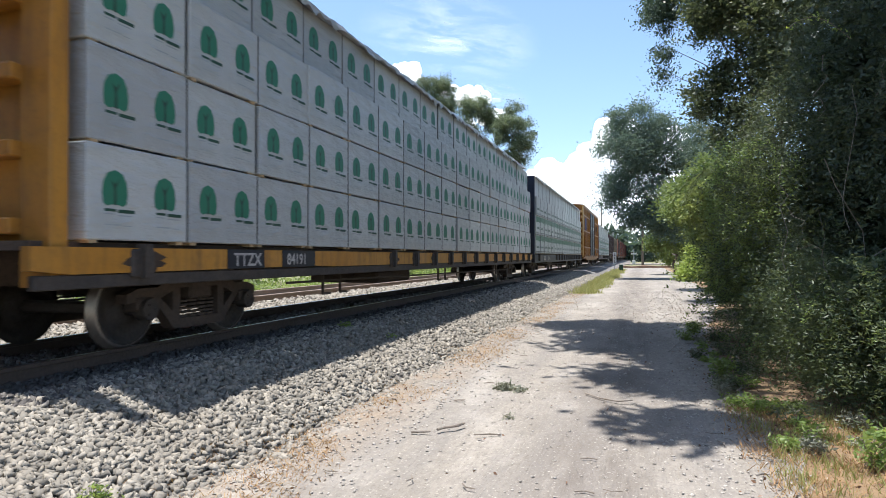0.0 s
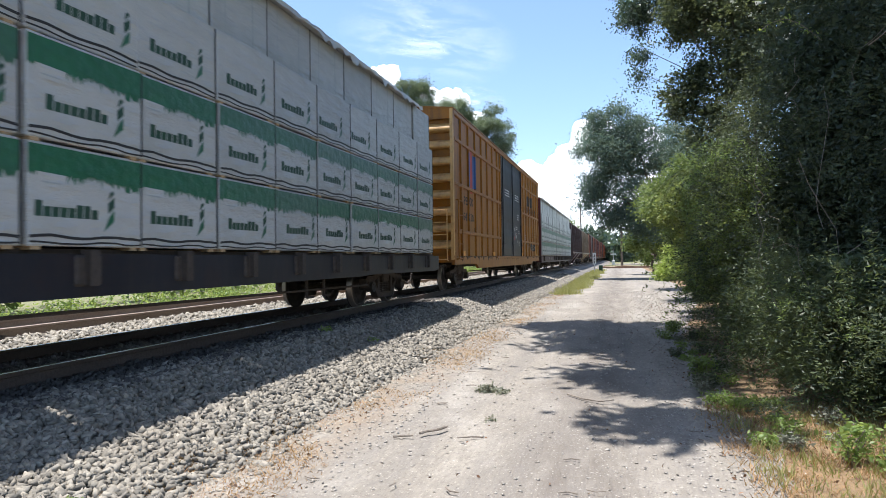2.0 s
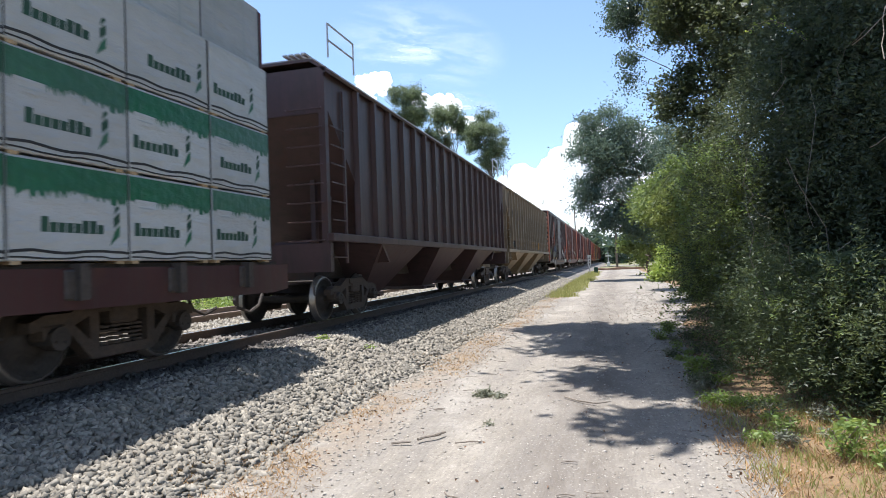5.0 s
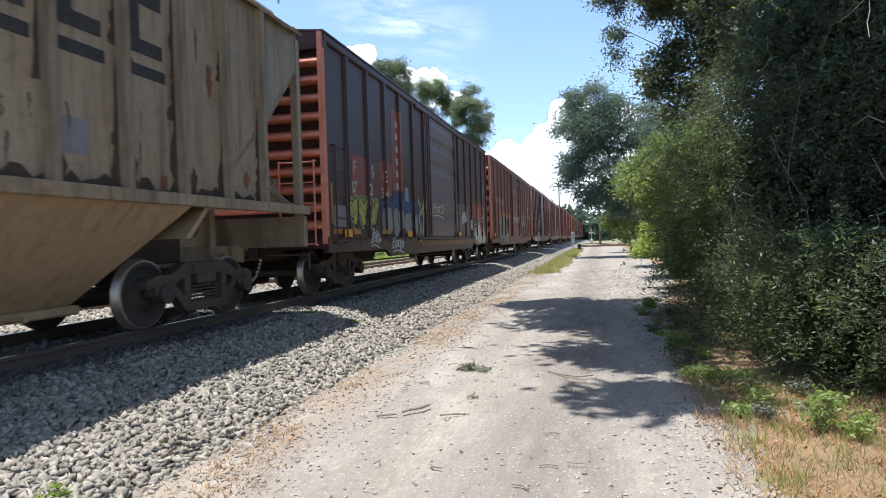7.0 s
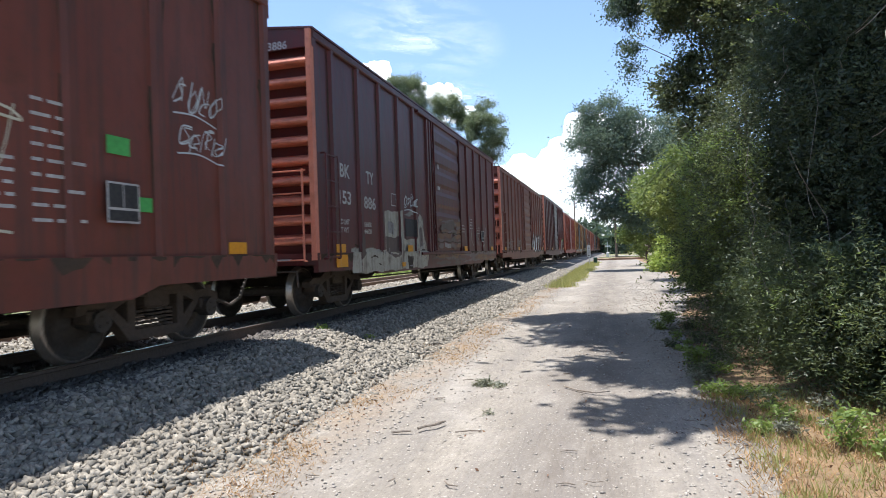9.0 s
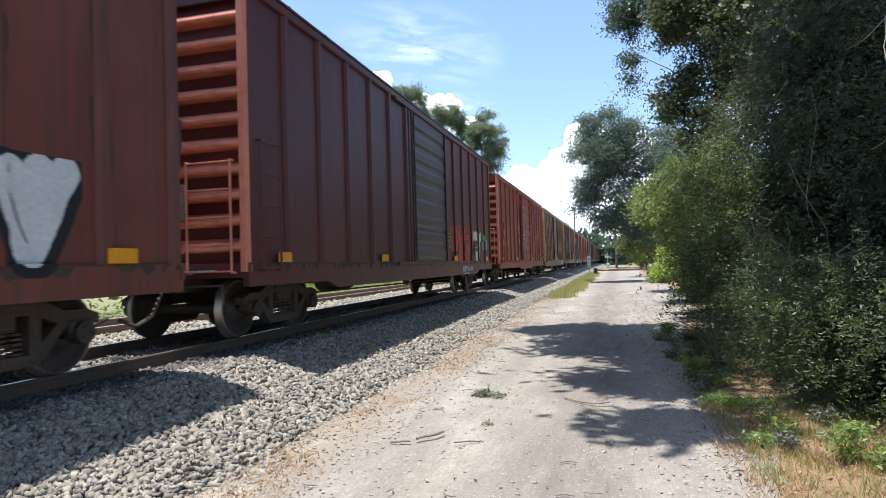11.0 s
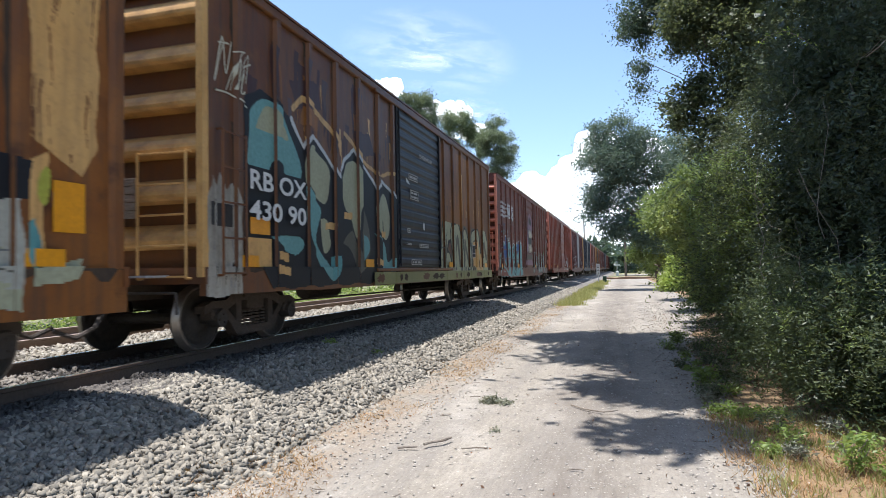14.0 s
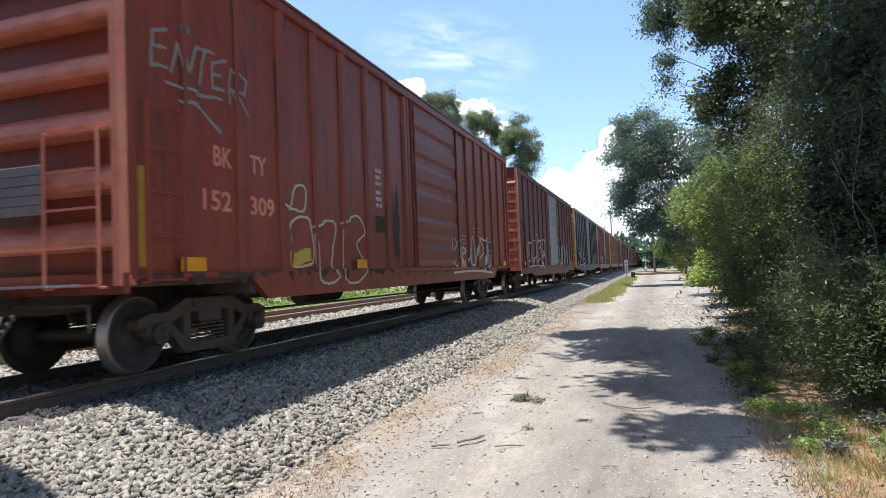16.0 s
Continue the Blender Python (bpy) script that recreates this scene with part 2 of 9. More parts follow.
M["white"] = surface("white_marking", (0.72, 0.72, 0.70), (0.60, 0.60, 0.58), (0.45, 0.44, 0.42), 2, 25, 0.7, bump=0.0)
M["dull_white"] = surface("weathered_white_marking", (0.42, 0.40, 0.38), (0.55, 0.53, 0.50), (0.20, 0.17, 0.16), 3, 25, 0.7, bump=0.0)
M["ink"] = surface("black_marking", (0.02, 0.02, 0.022), (0.04, 0.04, 0.04), (0.08, 0.07, 0.06), 2, 25, 0.7, bump=0.0)
M["reflector"] = surface("amber_reflector", (0.75, 0.32, 0.01), (0.62, 0.27, 0.01), (0.5, 0.2, 0.02), 3, 25, 0.35, bump=0.0)
M["wrap"] = surface("white_plastic_wrap", (0.49, 0.495, 0.475), (0.425, 0.435, 0.42), (0.37, 0.38, 0.37), 0.9, 3.2, 0.34, spec=0.5, bump=1.0, stretch=(1, 0.8, 2.6))
M["wrap_green"] = surface("green_plastic_wrap", (0.012, 0.105, 0.045), (0.02, 0.14, 0.06), (0.012, 0.08, 0.04), 1.5, 8, 0.38, spec=0.5, bump=0.5)
M["print_green"] = surface("green_print", (0.03, 0.16, 0.095), (0.04, 0.19, 0.11), (0.05, 0.15, 0.09), 2, 15, 0.5, bump=0.0)
M["print_dark"] = surface("dark_green_print", (0.022, 0.062, 0.040), (0.03, 0.085, 0.052), (0.04, 0.065, 0.05), 2, 15, 0.5, bump=0.0)
M["print_grey"] = surface("grey_print", (0.30, 0.33, 0.33), (0.36, 0.38, 0.38), (0.4, 0.42, 0.42), 2, 15, 0.5, bump=0.0)
M["strap"] = surface("black_strap", (0.03, 0.03, 0.03), (0.05, 0.05, 0.05), (0.02, 0.02, 0.02), 3, 30, 0.5, bump=0.0)
M["lumber"] = surface("pale_lumber", (0.42, 0.30, 0.17), (0.5, 0.38, 0.23), (0.28, 0.18, 0.10), 2, 25, 0.8, stretch=(6, 1, 6))
M["bark"] = surface("tree_bark", (0.13, 0.10, 0.075), (0.20, 0.17, 0.14), (0.05, 0.04, 0.03), 3, 24, 0.95, bump=0.8, stretch=(1, 1, 0.3))
M["twig"] = surface("dry_twig", (0.22, 0.18, 0.14), (0.30, 0.26, 0.21), (0.10, 0.08, 0.06), 4, 30, 0.9)
M["leaf_dark"] = leafy("dark_shrub_leaves", (0.045, 0.062, 0.030), (0.080, 0.105, 0.048), (0.145, 0.175, 0.080), 0.52, 0.36)
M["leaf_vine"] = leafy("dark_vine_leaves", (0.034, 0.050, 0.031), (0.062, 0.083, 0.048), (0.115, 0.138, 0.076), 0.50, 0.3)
M["grey_weed"] = leafy("grey_weed_leaves", (0.15, 0.16, 0.11), (0.21, 0.21, 0.15), (0.28, 0.27, 0.20), 0.7, 0.2)
M["leaf_grey"] = leafy("grey_green_leaves", (0.052, 0.068, 0.038), (0.088, 0.108, 0.056), (0.15, 0.172, 0.086), 0.5, 0.36)
# paler leaves with the haze of distance mixed into their colour
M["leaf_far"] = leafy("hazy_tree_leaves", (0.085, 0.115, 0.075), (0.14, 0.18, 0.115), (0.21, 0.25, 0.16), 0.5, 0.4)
M["leaf_bush"] = leafy("bright_bush_leaves", (0.18, 0.25, 0.05), (0.28, 0.36, 0.08), (0.40, 0.46, 0.13), 0.5, 0.4)
# oak leaves paled and blued to imitate haze
M["leaf_haze"] = leafy("hazy_oak_leaves", (0.07, 0.105, 0.090), (0.115, 0.162, 0.13), (0.17, 0.22, 0.17), 0.42, 0.35)
M["leaf_mid"] = leafy("green_tree_leaves", (0.075, 0.105, 0.035), (0.13, 0.18, 0.055), (0.22, 0.27, 0.09), 0.5, 0.4)
# brighter leaf colour for growth that stands in the sun
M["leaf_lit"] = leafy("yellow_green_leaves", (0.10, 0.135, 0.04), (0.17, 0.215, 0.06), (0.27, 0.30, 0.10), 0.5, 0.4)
# a slight haze blue is mixed into this leaf colour too
M["leaf_oak"] = leafy("oak_leaves", (0.042, 0.070, 0.054), (0.070, 0.108, 0.078), (0.115, 0.158, 0.105), 0.42, 0.3)
M["leaf_weed"] = leafy("fresh_weed_leaves", (0.11, 0.17, 0.04), (0.19, 0.26, 0.065), (0.30, 0.36, 0.11), 0.5, 0.4)
# lighter copy of the shrub leaves, sunlight put into the colour
M["leaf_weed2"] = leafy("sunlit_shrub_leaves", (0.12, 0.17, 0.05), (0.19, 0.26, 0.08), (0.28, 0.36, 0.12), 0.45, 0.4)
M["grass"] = leafy("green_grass", (0.16, 0.20, 0.06), (0.28, 0.29, 0.10), (0.45, 0.40, 0.18), 0.6, 0.35)
M["straw"] = leafy("dry_straw", (0.21, 0.115, 0.050), (0.33, 0.20, 0.090), (0.45, 0.31, 0.15), 0.7, 0.2)
M["litter"] = leafy("fallen_leaves", (0.12, 0.065, 0.04), (0.22, 0.12, 0.07), (0.34, 0.22, 0.14), 0.8, 0.1)
M["cloud"] = surface("cloud_white", (0.95, 0.95, 0.95), (0.9, 0.9, 0.92), (0.9, 0.9, 0.9), 0.002, 0.01, 1.0, spec=0.0, bump=0.0)
rutted(M["sand"])
varied(M["wrap"], 0.35)
varied(M["wrap_green"], 0.3)
varied(M["tie"], 0.5)
# a little glow lifts the clouds' shaded sides towards white
cn = M["cloud"].node_tree.nodes["Principled BSDF"]
cn.inputs["Emission Color"].default_value, cn.inputs["Emission Strength"].default_value = (1.0, 1.0, 1.0, 1), 0.30
GRAFFITI = {k: surface("sprayed_" + k, c, tuple(v * 0.8 for v in c), tuple(v * 0.55 for v in c), 2.0, 20, 0.55, bump=0.0) for k, c in {
    "dark_blue": (0.035, 0.062, 0.16), "pale_grey": (0.265, 0.25, 0.22), "brick": (0.24, 0.07, 0.05), "stone_grey": (0.17, 0.18, 0.17), "grey_green": (0.12, 0.112, 0.085), "aqua": (0.17, 0.36, 0.35), "cream": (0.60, 0.56, 0.42), "white": (0.62, 0.63, 0.62), "black": (0.015, 0.015, 0.018), "sky": (0.24, 0.38, 0.39), "blue": (0.04, 0.10, 0.28),
    "red": (0.45, 0.05, 0.035), "rose": (0.30, 0.085, 0.06), "pale_olive": (0.40, 0.40, 0.26), "slate_blue": (0.06, 0.12, 0.20), "rust_red": (0.22, 0.05, 0.03), "dusk": (0.17, 0.155, 0.19), "lime": (0.42, 0.42, 0.06), "teal": (0.13, 0.33, 0.33), "mist": (0.30, 0.40, 0.42), "green": (0.10, 0.42, 0.10), "yellow": (0.60, 0.45, 0.06), "grey": (0.30, 0.30, 0.29), "orange": (0.42, 0.16, 0.04), "olive": (0.26, 0.25, 0.10), "rust": (0.14, 0.06, 0.03), "chalk": (0.42, 0.41, 0.34), "lilac": (0.27, 0.165, 0.22)}.items()}


# ---- small builders ----
def part(name, bm, material, parent=None, label="", x=0, y=0, z=0):
    """Links a bmesh as one mesh object; material: one, or a list for the faces' indices."""
    me = bpy.data.meshes.new(name)
    bm.to_mesh(me)
    bm.free()
    for m in material if isinstance(material, (list, tuple)) else [material]:
        me.materials.append(m)
    return linked(name, me, parent, label, x, y, z)


def linked(name, me, parent=None, label="", x=0, y=0, z=0, turn=0):
    ob = new(name, me)
    ob.location = (x, y, z)
    if turn:
        ob.rotation_euler = (0, 0, radians(turn))
    if parent:
        ob.parent = parent
    if label:
        ob["label"] = label
    return ob


def box(bm, x0, x1, y0, y1, z0, z1, mat=0, bevel=0.0):
    v = [bm.verts.new((x, y, z)) for x in (x0, x1) for y in (y0, y1) for z in (z0, z1)]
    faces = [bm.faces.new([v[i] for i in q]) for q in ((0, 1, 3, 2), (4, 6, 7, 5), (0, 4, 5, 1), (2, 3, 7, 6), (0, 2, 6, 4), (1, 5, 7, 3))]
    for f in faces:
        f.material_index = mat
    if bevel:
        edges = list({e for f in faces for e in f.edges})
        done = bmesh.ops.bevel(bm, geom=edges, offset=bevel, segments=1, affect="EDGES")
        for f in done["faces"]:
            f.material_index = mat
    return faces


def bar(bm, a, b, r, n=6, mat=0, taper=1.0):
    """A round bar from a to b."""
    a, b = Vector(a), Vector(b)
    q = (b - a).to_track_quat("Z", "Y")
    rings = []
    for p, k in ((a, r), (b, r * taper)):
        rings.append([bm.verts.new(p + q @ Vector((k * math.cos(6.2832 * i / n), k * math.sin(6.2832 * i / n), 0))) for i in range(n)])
    for i in range(n):
        bm.faces.new((rings[0][i], rings[0][(i + 1) % n], rings[1][(i + 1) % n], rings[1][i])).material_index = mat
    bm.faces.new(rings[0][::-1]).material_index = mat
    bm.faces.new(rings[1]).material_index = mat


def slab(bm, outline, x0, x1, mat=0, axes="yz"):
    """An outline in two axes, drawn out along the third."""
    def at(u, v, w):
        return {"yz": (w, u, v), "xz": (u, w, v), "xy": (u, v, w)}[axes]
    a = [bm.verts.new(at(u, v, x0)) for u, v in outline]
    b = [bm.verts.new(at(u, v, x1)) for u, v in outline]
    n = len(outline)
    made = [bm.faces.new(a[::-1]), bm.faces.new(b)]
    for i in range(n):
        made.append(bm.faces.new((a[i], a[(i + 1) % n], b[(i + 1) % n], b[i])))
    for f in made:
        f.material_index = mat
    bmesh.ops.recalc_face_normals(bm, faces=made)


def thing(name, label, category, group=""):
    ob = new(name)
    ob.empty_display_size = 0.3
    return tagged(ob, label, category, group)


TEXTS = {}


def lettering(text):
    """The flat mesh of a word, one unit high, with its lower left corner at 0, as (points, faces)."""
    if text not in TEXTS:
        c = bpy.data.curves.new("word", "FONT")
        c.body, c.resolution_u, c.offset = text, 3, 0.022
        ob = new("word", c)
        me = bpy.data.meshes.new_from_object(ob.evaluated_get(bpy.context.evaluated_depsgraph_get()))
        v = np.array([p.co[:2] for p in me.vertices])
        v -= v.min(0)
        v /= max(v[:, 1].max(), 1e-6)
        TEXTS[text] = (v, [tuple(p.vertices) for p in me.polygons])
        bpy.data.objects.remove(ob)
        bpy.data.curves.remove(c)
        bpy.data.meshes.remove(me)
    return TEXTS[text]


for word in ("TTZX", "84191", "BCOL", "730142", "PBOX", "641310", "RAILCAR POOLING EXPERTS", "DWC 626866", "DWC", "626366", "CS", "XT", "26", "03", "67", "F", "X", "87", "20", "LRS", "4382",
             "BK  TY", "153 886", "BKTY 153886", "BKTY 152547", "152 547", "CLOSE AND LOCK", "DOORS BEFORE", "MOVING CAR", "NS", "31765", "ENTER", "LD LMT", "LT WT", "626", "366", "156400", "44600", "152 309", "E", "34", "RB OX", "430 90", "CLOSE AND LOCK DOORS", "BEFORE MOVING CAR"):
    lettering(word)

# ---- the setting: ground, road, track beds ----
def sheet(name, xs, ys, height, material, label, cat, kind="structure"):
    """A grid over xs and ys, lifted by height(x, y)."""
    nx, ny = len(xs), len(ys)
    gx, gy = np.meshgrid(xs, ys)
    co = np.stack([gx, gy, height(gx, gy)], -1).reshape(-1, 3)
    i = (np.arange(ny - 1)[:, None] * nx + np.arange(nx - 1)[None]).ravel()
    quads = np.stack([i, i + 1, i + nx + 1, i + nx], 1)
    me = raw_mesh(name, co, quads)
    me.materials.append(material)
    me.polygons.foreach_set("use_smooth", np.ones(len(quads), bool))
    return tagged(new(name, me), label, cat, "", kind)


def raw_mesh(name, co, polys):
    """A mesh straight from arrays; polys has one row of corner numbers for each face."""
    me = bpy.data.meshes.new(name)
    n, k = polys.shape
    me.vertices.add(len(co))
    me.vertices.foreach_set("co", np.ascontiguousarray(co, np.float32).ravel())
    me.loops.add(n * k)
    me.loops.foreach_set("vertex_index", np.ascontiguousarray(polys, np.int32).ravel())
    me.polygons.add(n)
    me.polygons.foreach_set("loop_start", np.arange(0, n * k, k, dtype=np.int32))
    me.polygons.foreach_set("loop_total", np.full(n, k, np.int32))
    me.update(calc_edges=True)
    return me


def ripple(x, y, s, seed=0):
    """A cheap smooth unevenness between -1 and 1."""
    r = np.random.RandomState(seed)
    out = np.zeros_like(x, float)
    for _ in range(7):
        a, b, c = r.uniform(-1, 1) * s, r.uniform(-1, 1) * s, r.uniform(0, 6.28)
        out += np.sin(a * x + b * y + c)
    return out / 7


TOE, CREST = -2.9, -4.45      # foot and shoulder of the ballast
BED = 0.43                    # level of the ballast between the ties


def road_height(x, y):
    ruts = -0.025 * np.exp(-((x + 1.55) / 0.3) ** 2) - 0.025 * np.exp(-((x - 0.05) / 0.3) ** 2)
    return ruts + 0.014 * ripple(x, y, 2.5, 3) + 0.010 * ripple(x, y, 7, 4) + 0.006 * ripple(x, y, 19, 5)


def bed_height(x, y):
    near = np.clip((TOE - x) / (TOE - CREST), 0, 1)
    far = np.clip((x + 13.0) / 1.0, 0, 1)
    up = BED * np.minimum(near, far)
    return up + (0.018 * ripple(x, y, 5, 7) + 0.012 * ripple(x, y, 14, 8)) * (up > 0.01) - 0.03 * (1 - np.minimum(1, np.minimum(near, far) * 8))


far_steps = np.concatenate([np.arange(-12, 30, 0.12), np.arange(30, 80, 0.5), np.arange(80, 260, 4.0)])
wide = np.concatenate([[-1500, -400, -100, -40, -20], np.arange(-14, 14.1, 2), [20, 40, 100, 400, 1500]])
sheet("ground", wide, np.concatenate([[-1500, -300, -60], np.arange(-20, 121, 10), [160, 220, 300, 500, 900, 1500, 3000]]),
      lambda x, y: np.full_like(x, -0.08) - 0.0 * y, M["earth"], "flat grassy ground round the track", "ground")
sheet("road", np.arange(-3.6, 4.0, 0.11), far_steps[far_steps < 100],
      lambda x, y: road_height(x, y) - 0.06 * np.clip((x - 1.7 - 1.5 * np.clip((y - 13) / 14, 0, 1)) / 0.8, 0, 1), M["sand"], "pale sandy track road with shallow ruts", "road")
sheet("ballast_bed", np.concatenate([np.arange(-13.6, -5.0, 0.3), np.arange(-5.0, -2.6, 0.1)]), far_steps[::2], bed_height, M["bed"], "grey crushed-stone bed under two tracks", "ballast")
sheet("track_bed", np.arange(-7.1, -4.9, 0.15), far_steps[::3], lambda x, y: bed_height(x, y) + 0.006, M["stone_mid"], "dusty stone bed under the main track", "ballast")
sheet("verge", np.arange(0.7, 16, 0.35), np.arange(-8, 100, 0.5), lambda x, y: -0.03 + 0.06 * np.clip((x - 0.9 - 1.9 * np.clip((y - 13) / 14, 0, 1)) / 0.5, -1, 1) + 0.02 * ripple(x, y, 3, 9),
      M["dry_soil"], "dry weedy verge beside the road", "ground")


def rocks(name, xy, z, size, material, label, cat, seed, flat=0.65):
    """Many angular stones in one mesh, each a twisted, dented block."""
    r = np.random.RandomState(seed)
    n = len(xy)
    base = np.array([(x, y, z) for x in (-0.72, 0.72) for y in (-0.72, 0.72) for z in (-0.72, 0.72)])
    faces = np.array([(0, 1, 3), (0, 3, 2), (4, 6, 7), (4, 7, 5), (0, 4, 5), (0, 5, 1), (2, 3, 7), (2, 7, 6), (0, 2, 6), (0, 6, 4), (1, 5, 7), (1, 7, 3)])
    co = base[None] * r.uniform(0.55, 1.2, (n, 8, 1)) + r.normal(0, 0.20, (n, 8, 3))
    q = r.normal(size=(n, 4))
    q /= np.linalg.norm(q, axis=1)[:, None]
    w, x, y, zz = q.T
    rot = np.stack([1 - 2 * (y * y + zz * zz), 2 * (x * y - w * zz), 2 * (x * zz + w * y), 2 * (x * y + w * zz), 1 - 2 * (x * x + zz * zz), 2 * (y * zz - w * x),
                    2 * (x * zz - w * y), 2 * (y * zz + w * x), 1 - 2 * (x * x + y * y)], -1).reshape(n, 3, 3)
    s = size * r.uniform(0.55, 1.25, n) ** 1.0
    co = np.einsum("nij,nkj->nki", rot, co * np.array([1.4, 0.95, 0.6])) * s[:, None, None]
    co[:, :, 2] *= flat / 0.75
    co += np.concatenate([xy, z[:, None]], 1)[:, None, :]
    polys = (faces[None] + (np.arange(n) * 8)[:, None, None]).reshape(-1, 3)
    me = raw_mesh(name, co.reshape(-1, 3), polys)
    me.materials.append(material)
    return tagged(new(name, me), label, cat, "", "stuff")


def strewn(seed, n, x0, x1, y0, y1, fall=0.0):
    """Scattered places; with fall, thinner as they go off along the track."""
    r = np.random.RandomState(seed)
    u = r.rand(n)
    y = y0 + (y1 - y0) * (u if not fall else (np.exp(fall * u) - 1) / (math.exp(fall) - 1))
    return np.stack([r.uniform(x0, x1, n), y], 1)


p = strewn(11, 35000, -4.95, TOE + 0.28, 1.5, 48, 2.5)
p = p[np.random.RandomState(1).rand(len(p)) < np.clip((TOE + 0.28 - p[:, 0]) / 0.35, 0.05, 1)]
rocks("ballast_stones", p, bed_height(p[:, 0], p[:, 1]) + 0.012, 0.034 * (1 + 0.016 * p[:, 1]), M["stone"], "angular pale grey ballast stones on the track shoulder", "ballast", 5)
p = strewn(12, 7000, -9.3, -7.6, 3, 50, 1.6)
rocks("ballast_stones", p, bed_height(p[:, 0], p[:, 1]) + 0.012, 0.045 * (1 + 0.014 * p[:, 1]), M["stone"], "sunlit pale ballast stones between the tracks", "ballast", 6)
p = strewn(13, 6500, -7.05, -5.55, 1.5, 34, 1.6)
rocks("ballast_stones", p, bed_height(p[:, 0], p[:, 1]) + 0.005, 0.042 * (1 + 0.01 * p[:, 1]), M["stone_mid"], "dusty grey-brown ballast stones between the rails", "ballast", 7)
# dark stones paint the train's shade along the rail
p = strewn(15, 9500, -5.42, -4.5, 1.5, 40, 2.2)
rocks("ballast_stones", p, bed_height(p[:, 0], p[:, 1]) + 0.008, 0.036 * (1 + 0.014 * p[:, 1]), M["stone_dark"], "grimy ballast stones beside the rail, darkened for the train's shade", "ballast", 9)
p = strewn(14, 15000, -2.8, 1.5, 1.6, 30, 1.5)
p = p[np.random.RandomState(2).rand(len(p)) < 0.13 + 0.8 * np.clip((p[:, 0] - 0.1) / 0.8, 0, 1) + 0.5 * (p[:, 0] < -2.0)]
rocks("pebbles", p, road_height(p[:, 0], p[:, 1]) + 0.003, 0.0125 * (1 + 0.03 * p[:, 1]), M["pebble"], "small pale stones trodden into the sandy road", "gravel", 8, 0.5)


# ---- tracks: rails on wooden ties ----
def rail_section(c):
    return [(c - 0.07, 0.0), (c + 0.07, 0.0), (c + 0.07, 0.012), (c + 0.012, 0.03), (c + 0.010, 0.125), (c + 0.036, 0.135), (c + 0.036, 0.165), (c + 0.026, 0.172),
            (c - 0.026, 0.172), (c - 0.036, 0.165), (c - 0.036, 0.135), (c - 0.010, 0.125), (c - 0.012, 0.03), (c - 0.07, 0.012)]


def rail_part(x, parent, shiny):
    bm = bmesh.new()
    slab(bm, rail_section(0), -40, 420, 0, "xz")
    for f in bm.faces:
        if f.normal.z > 0.9 and f.calc_center_median().z > 0.16:
            f.material_index = 1
    return part("rail", bm, [M["rail_dark"] if shiny else M["rail"], M["rail_head"] if shiny else M["rail"]], parent, "", x, 0, ZR - 0.172)


def track(label, cx, tie_material, shiny):
    root = tagged(thing("railway_track", label, "railway track", "parallel tracks"), kind="structure")
    for side in (-0.755, 0.755):
        rail_part(cx + side, root, shiny)
    bm = bmesh.new()
    box(bm, -1.3, 1.3, -0.115, 0.115, -0.15, 0.0, bevel=0.012)
    for s in (-0.755, 0.755):
        box(bm, s - 0.17, s + 0.17, -0.09, 0.09, 0.0, 0.012, 1)
        for k in (-0.11, 0.11):
            box(bm, s + k - 0.012, s + k + 0.012, -0.05, -0.02, 0.01, 0.04, 1)
    tie = part("tie", bm, [tie_material, M["rail"]], root, "", cx, -4.0, ZR - 0.184)
    r = random.Random(int(-cx * 10))
    for i in range(1, 150):
        linked("tie", tie.data, root, "", cx + r.uniform(-0.03, 0.03), -4.0 + 0.5 * i + r.uniform(-0.02, 0.02), ZR - 0.184 - r.uniform(0, 0.008), r.uniform(-0.6, 0.6))
    return root


track("main track of polished steel rails on dark wooden ties", XC, M["tie"], True)
track("rusty siding track on weathered wooden ties", -10.2, M["old_tie"], False)

# ---- railcars: local x to the near side, y from the near end to the far end, z from the rail top ----
WHEEL = 0.43


def wheelset_mesh():
    bm = bmesh.new()
    n = 22
    bar(bm, (-1.13, 0, 0), (1.13, 0, 0), 0.075, 10)
    for s in (-1, 1):
        prof = [(0.075, 0.66), (0.17, 0.67), (0.19, 0.735), (0.335, 0.745), (0.345, 0.70), (WHEEL + 0.025, 0.695), (WHEEL + 0.025, 0.715), (WHEEL, 0.725), (WHEEL - 0.006, 0.812), (WHEEL - 0.03, 0.819), (0.365, 0.82), (0.355, 0.775), (0.19, 0.765), (0.17, 0.84), (0.075, 0.84)]
        rings = [[bm.verts.new((s * x, r * math.cos(6.2832 * i / n), r * math.sin(6.2832 * i / n))) for i in range(n)] for r, x in prof]
        for j in range(len(prof) - 1):
            for i in range(n):
                f = bm.faces.new((rings[j][i], rings[j][(i + 1) % n], rings[j + 1][(i + 1) % n], rings[j + 1][i]))
                f.material_index = 1 if 6 <= j <= 8 else 0
                f.smooth = j not in (8, 9)
        bar(bm, (s * 1.0, 0, 0), (s * 1.16, 0, 0), 0.115, 12)
        for i in range(3):
            a = 6.2832 * i / 3
            bar(bm, (s * 1.16, 0.06 * math.cos(a), 0.06 * math.sin(a)), (s * 1.175, 0.06 * math.cos(a), 0.06 * math.sin(a)), 0.016, 6)
    bmesh.ops.recalc_face_normals(bm, faces=bm.faces)
    me = bpy.data.meshes.new("wheelset")
    bm.to_mesh(me)
    bm.free()
    me.materials.append(M["steel"])
    me.materials.append(M["rim"])
    return me


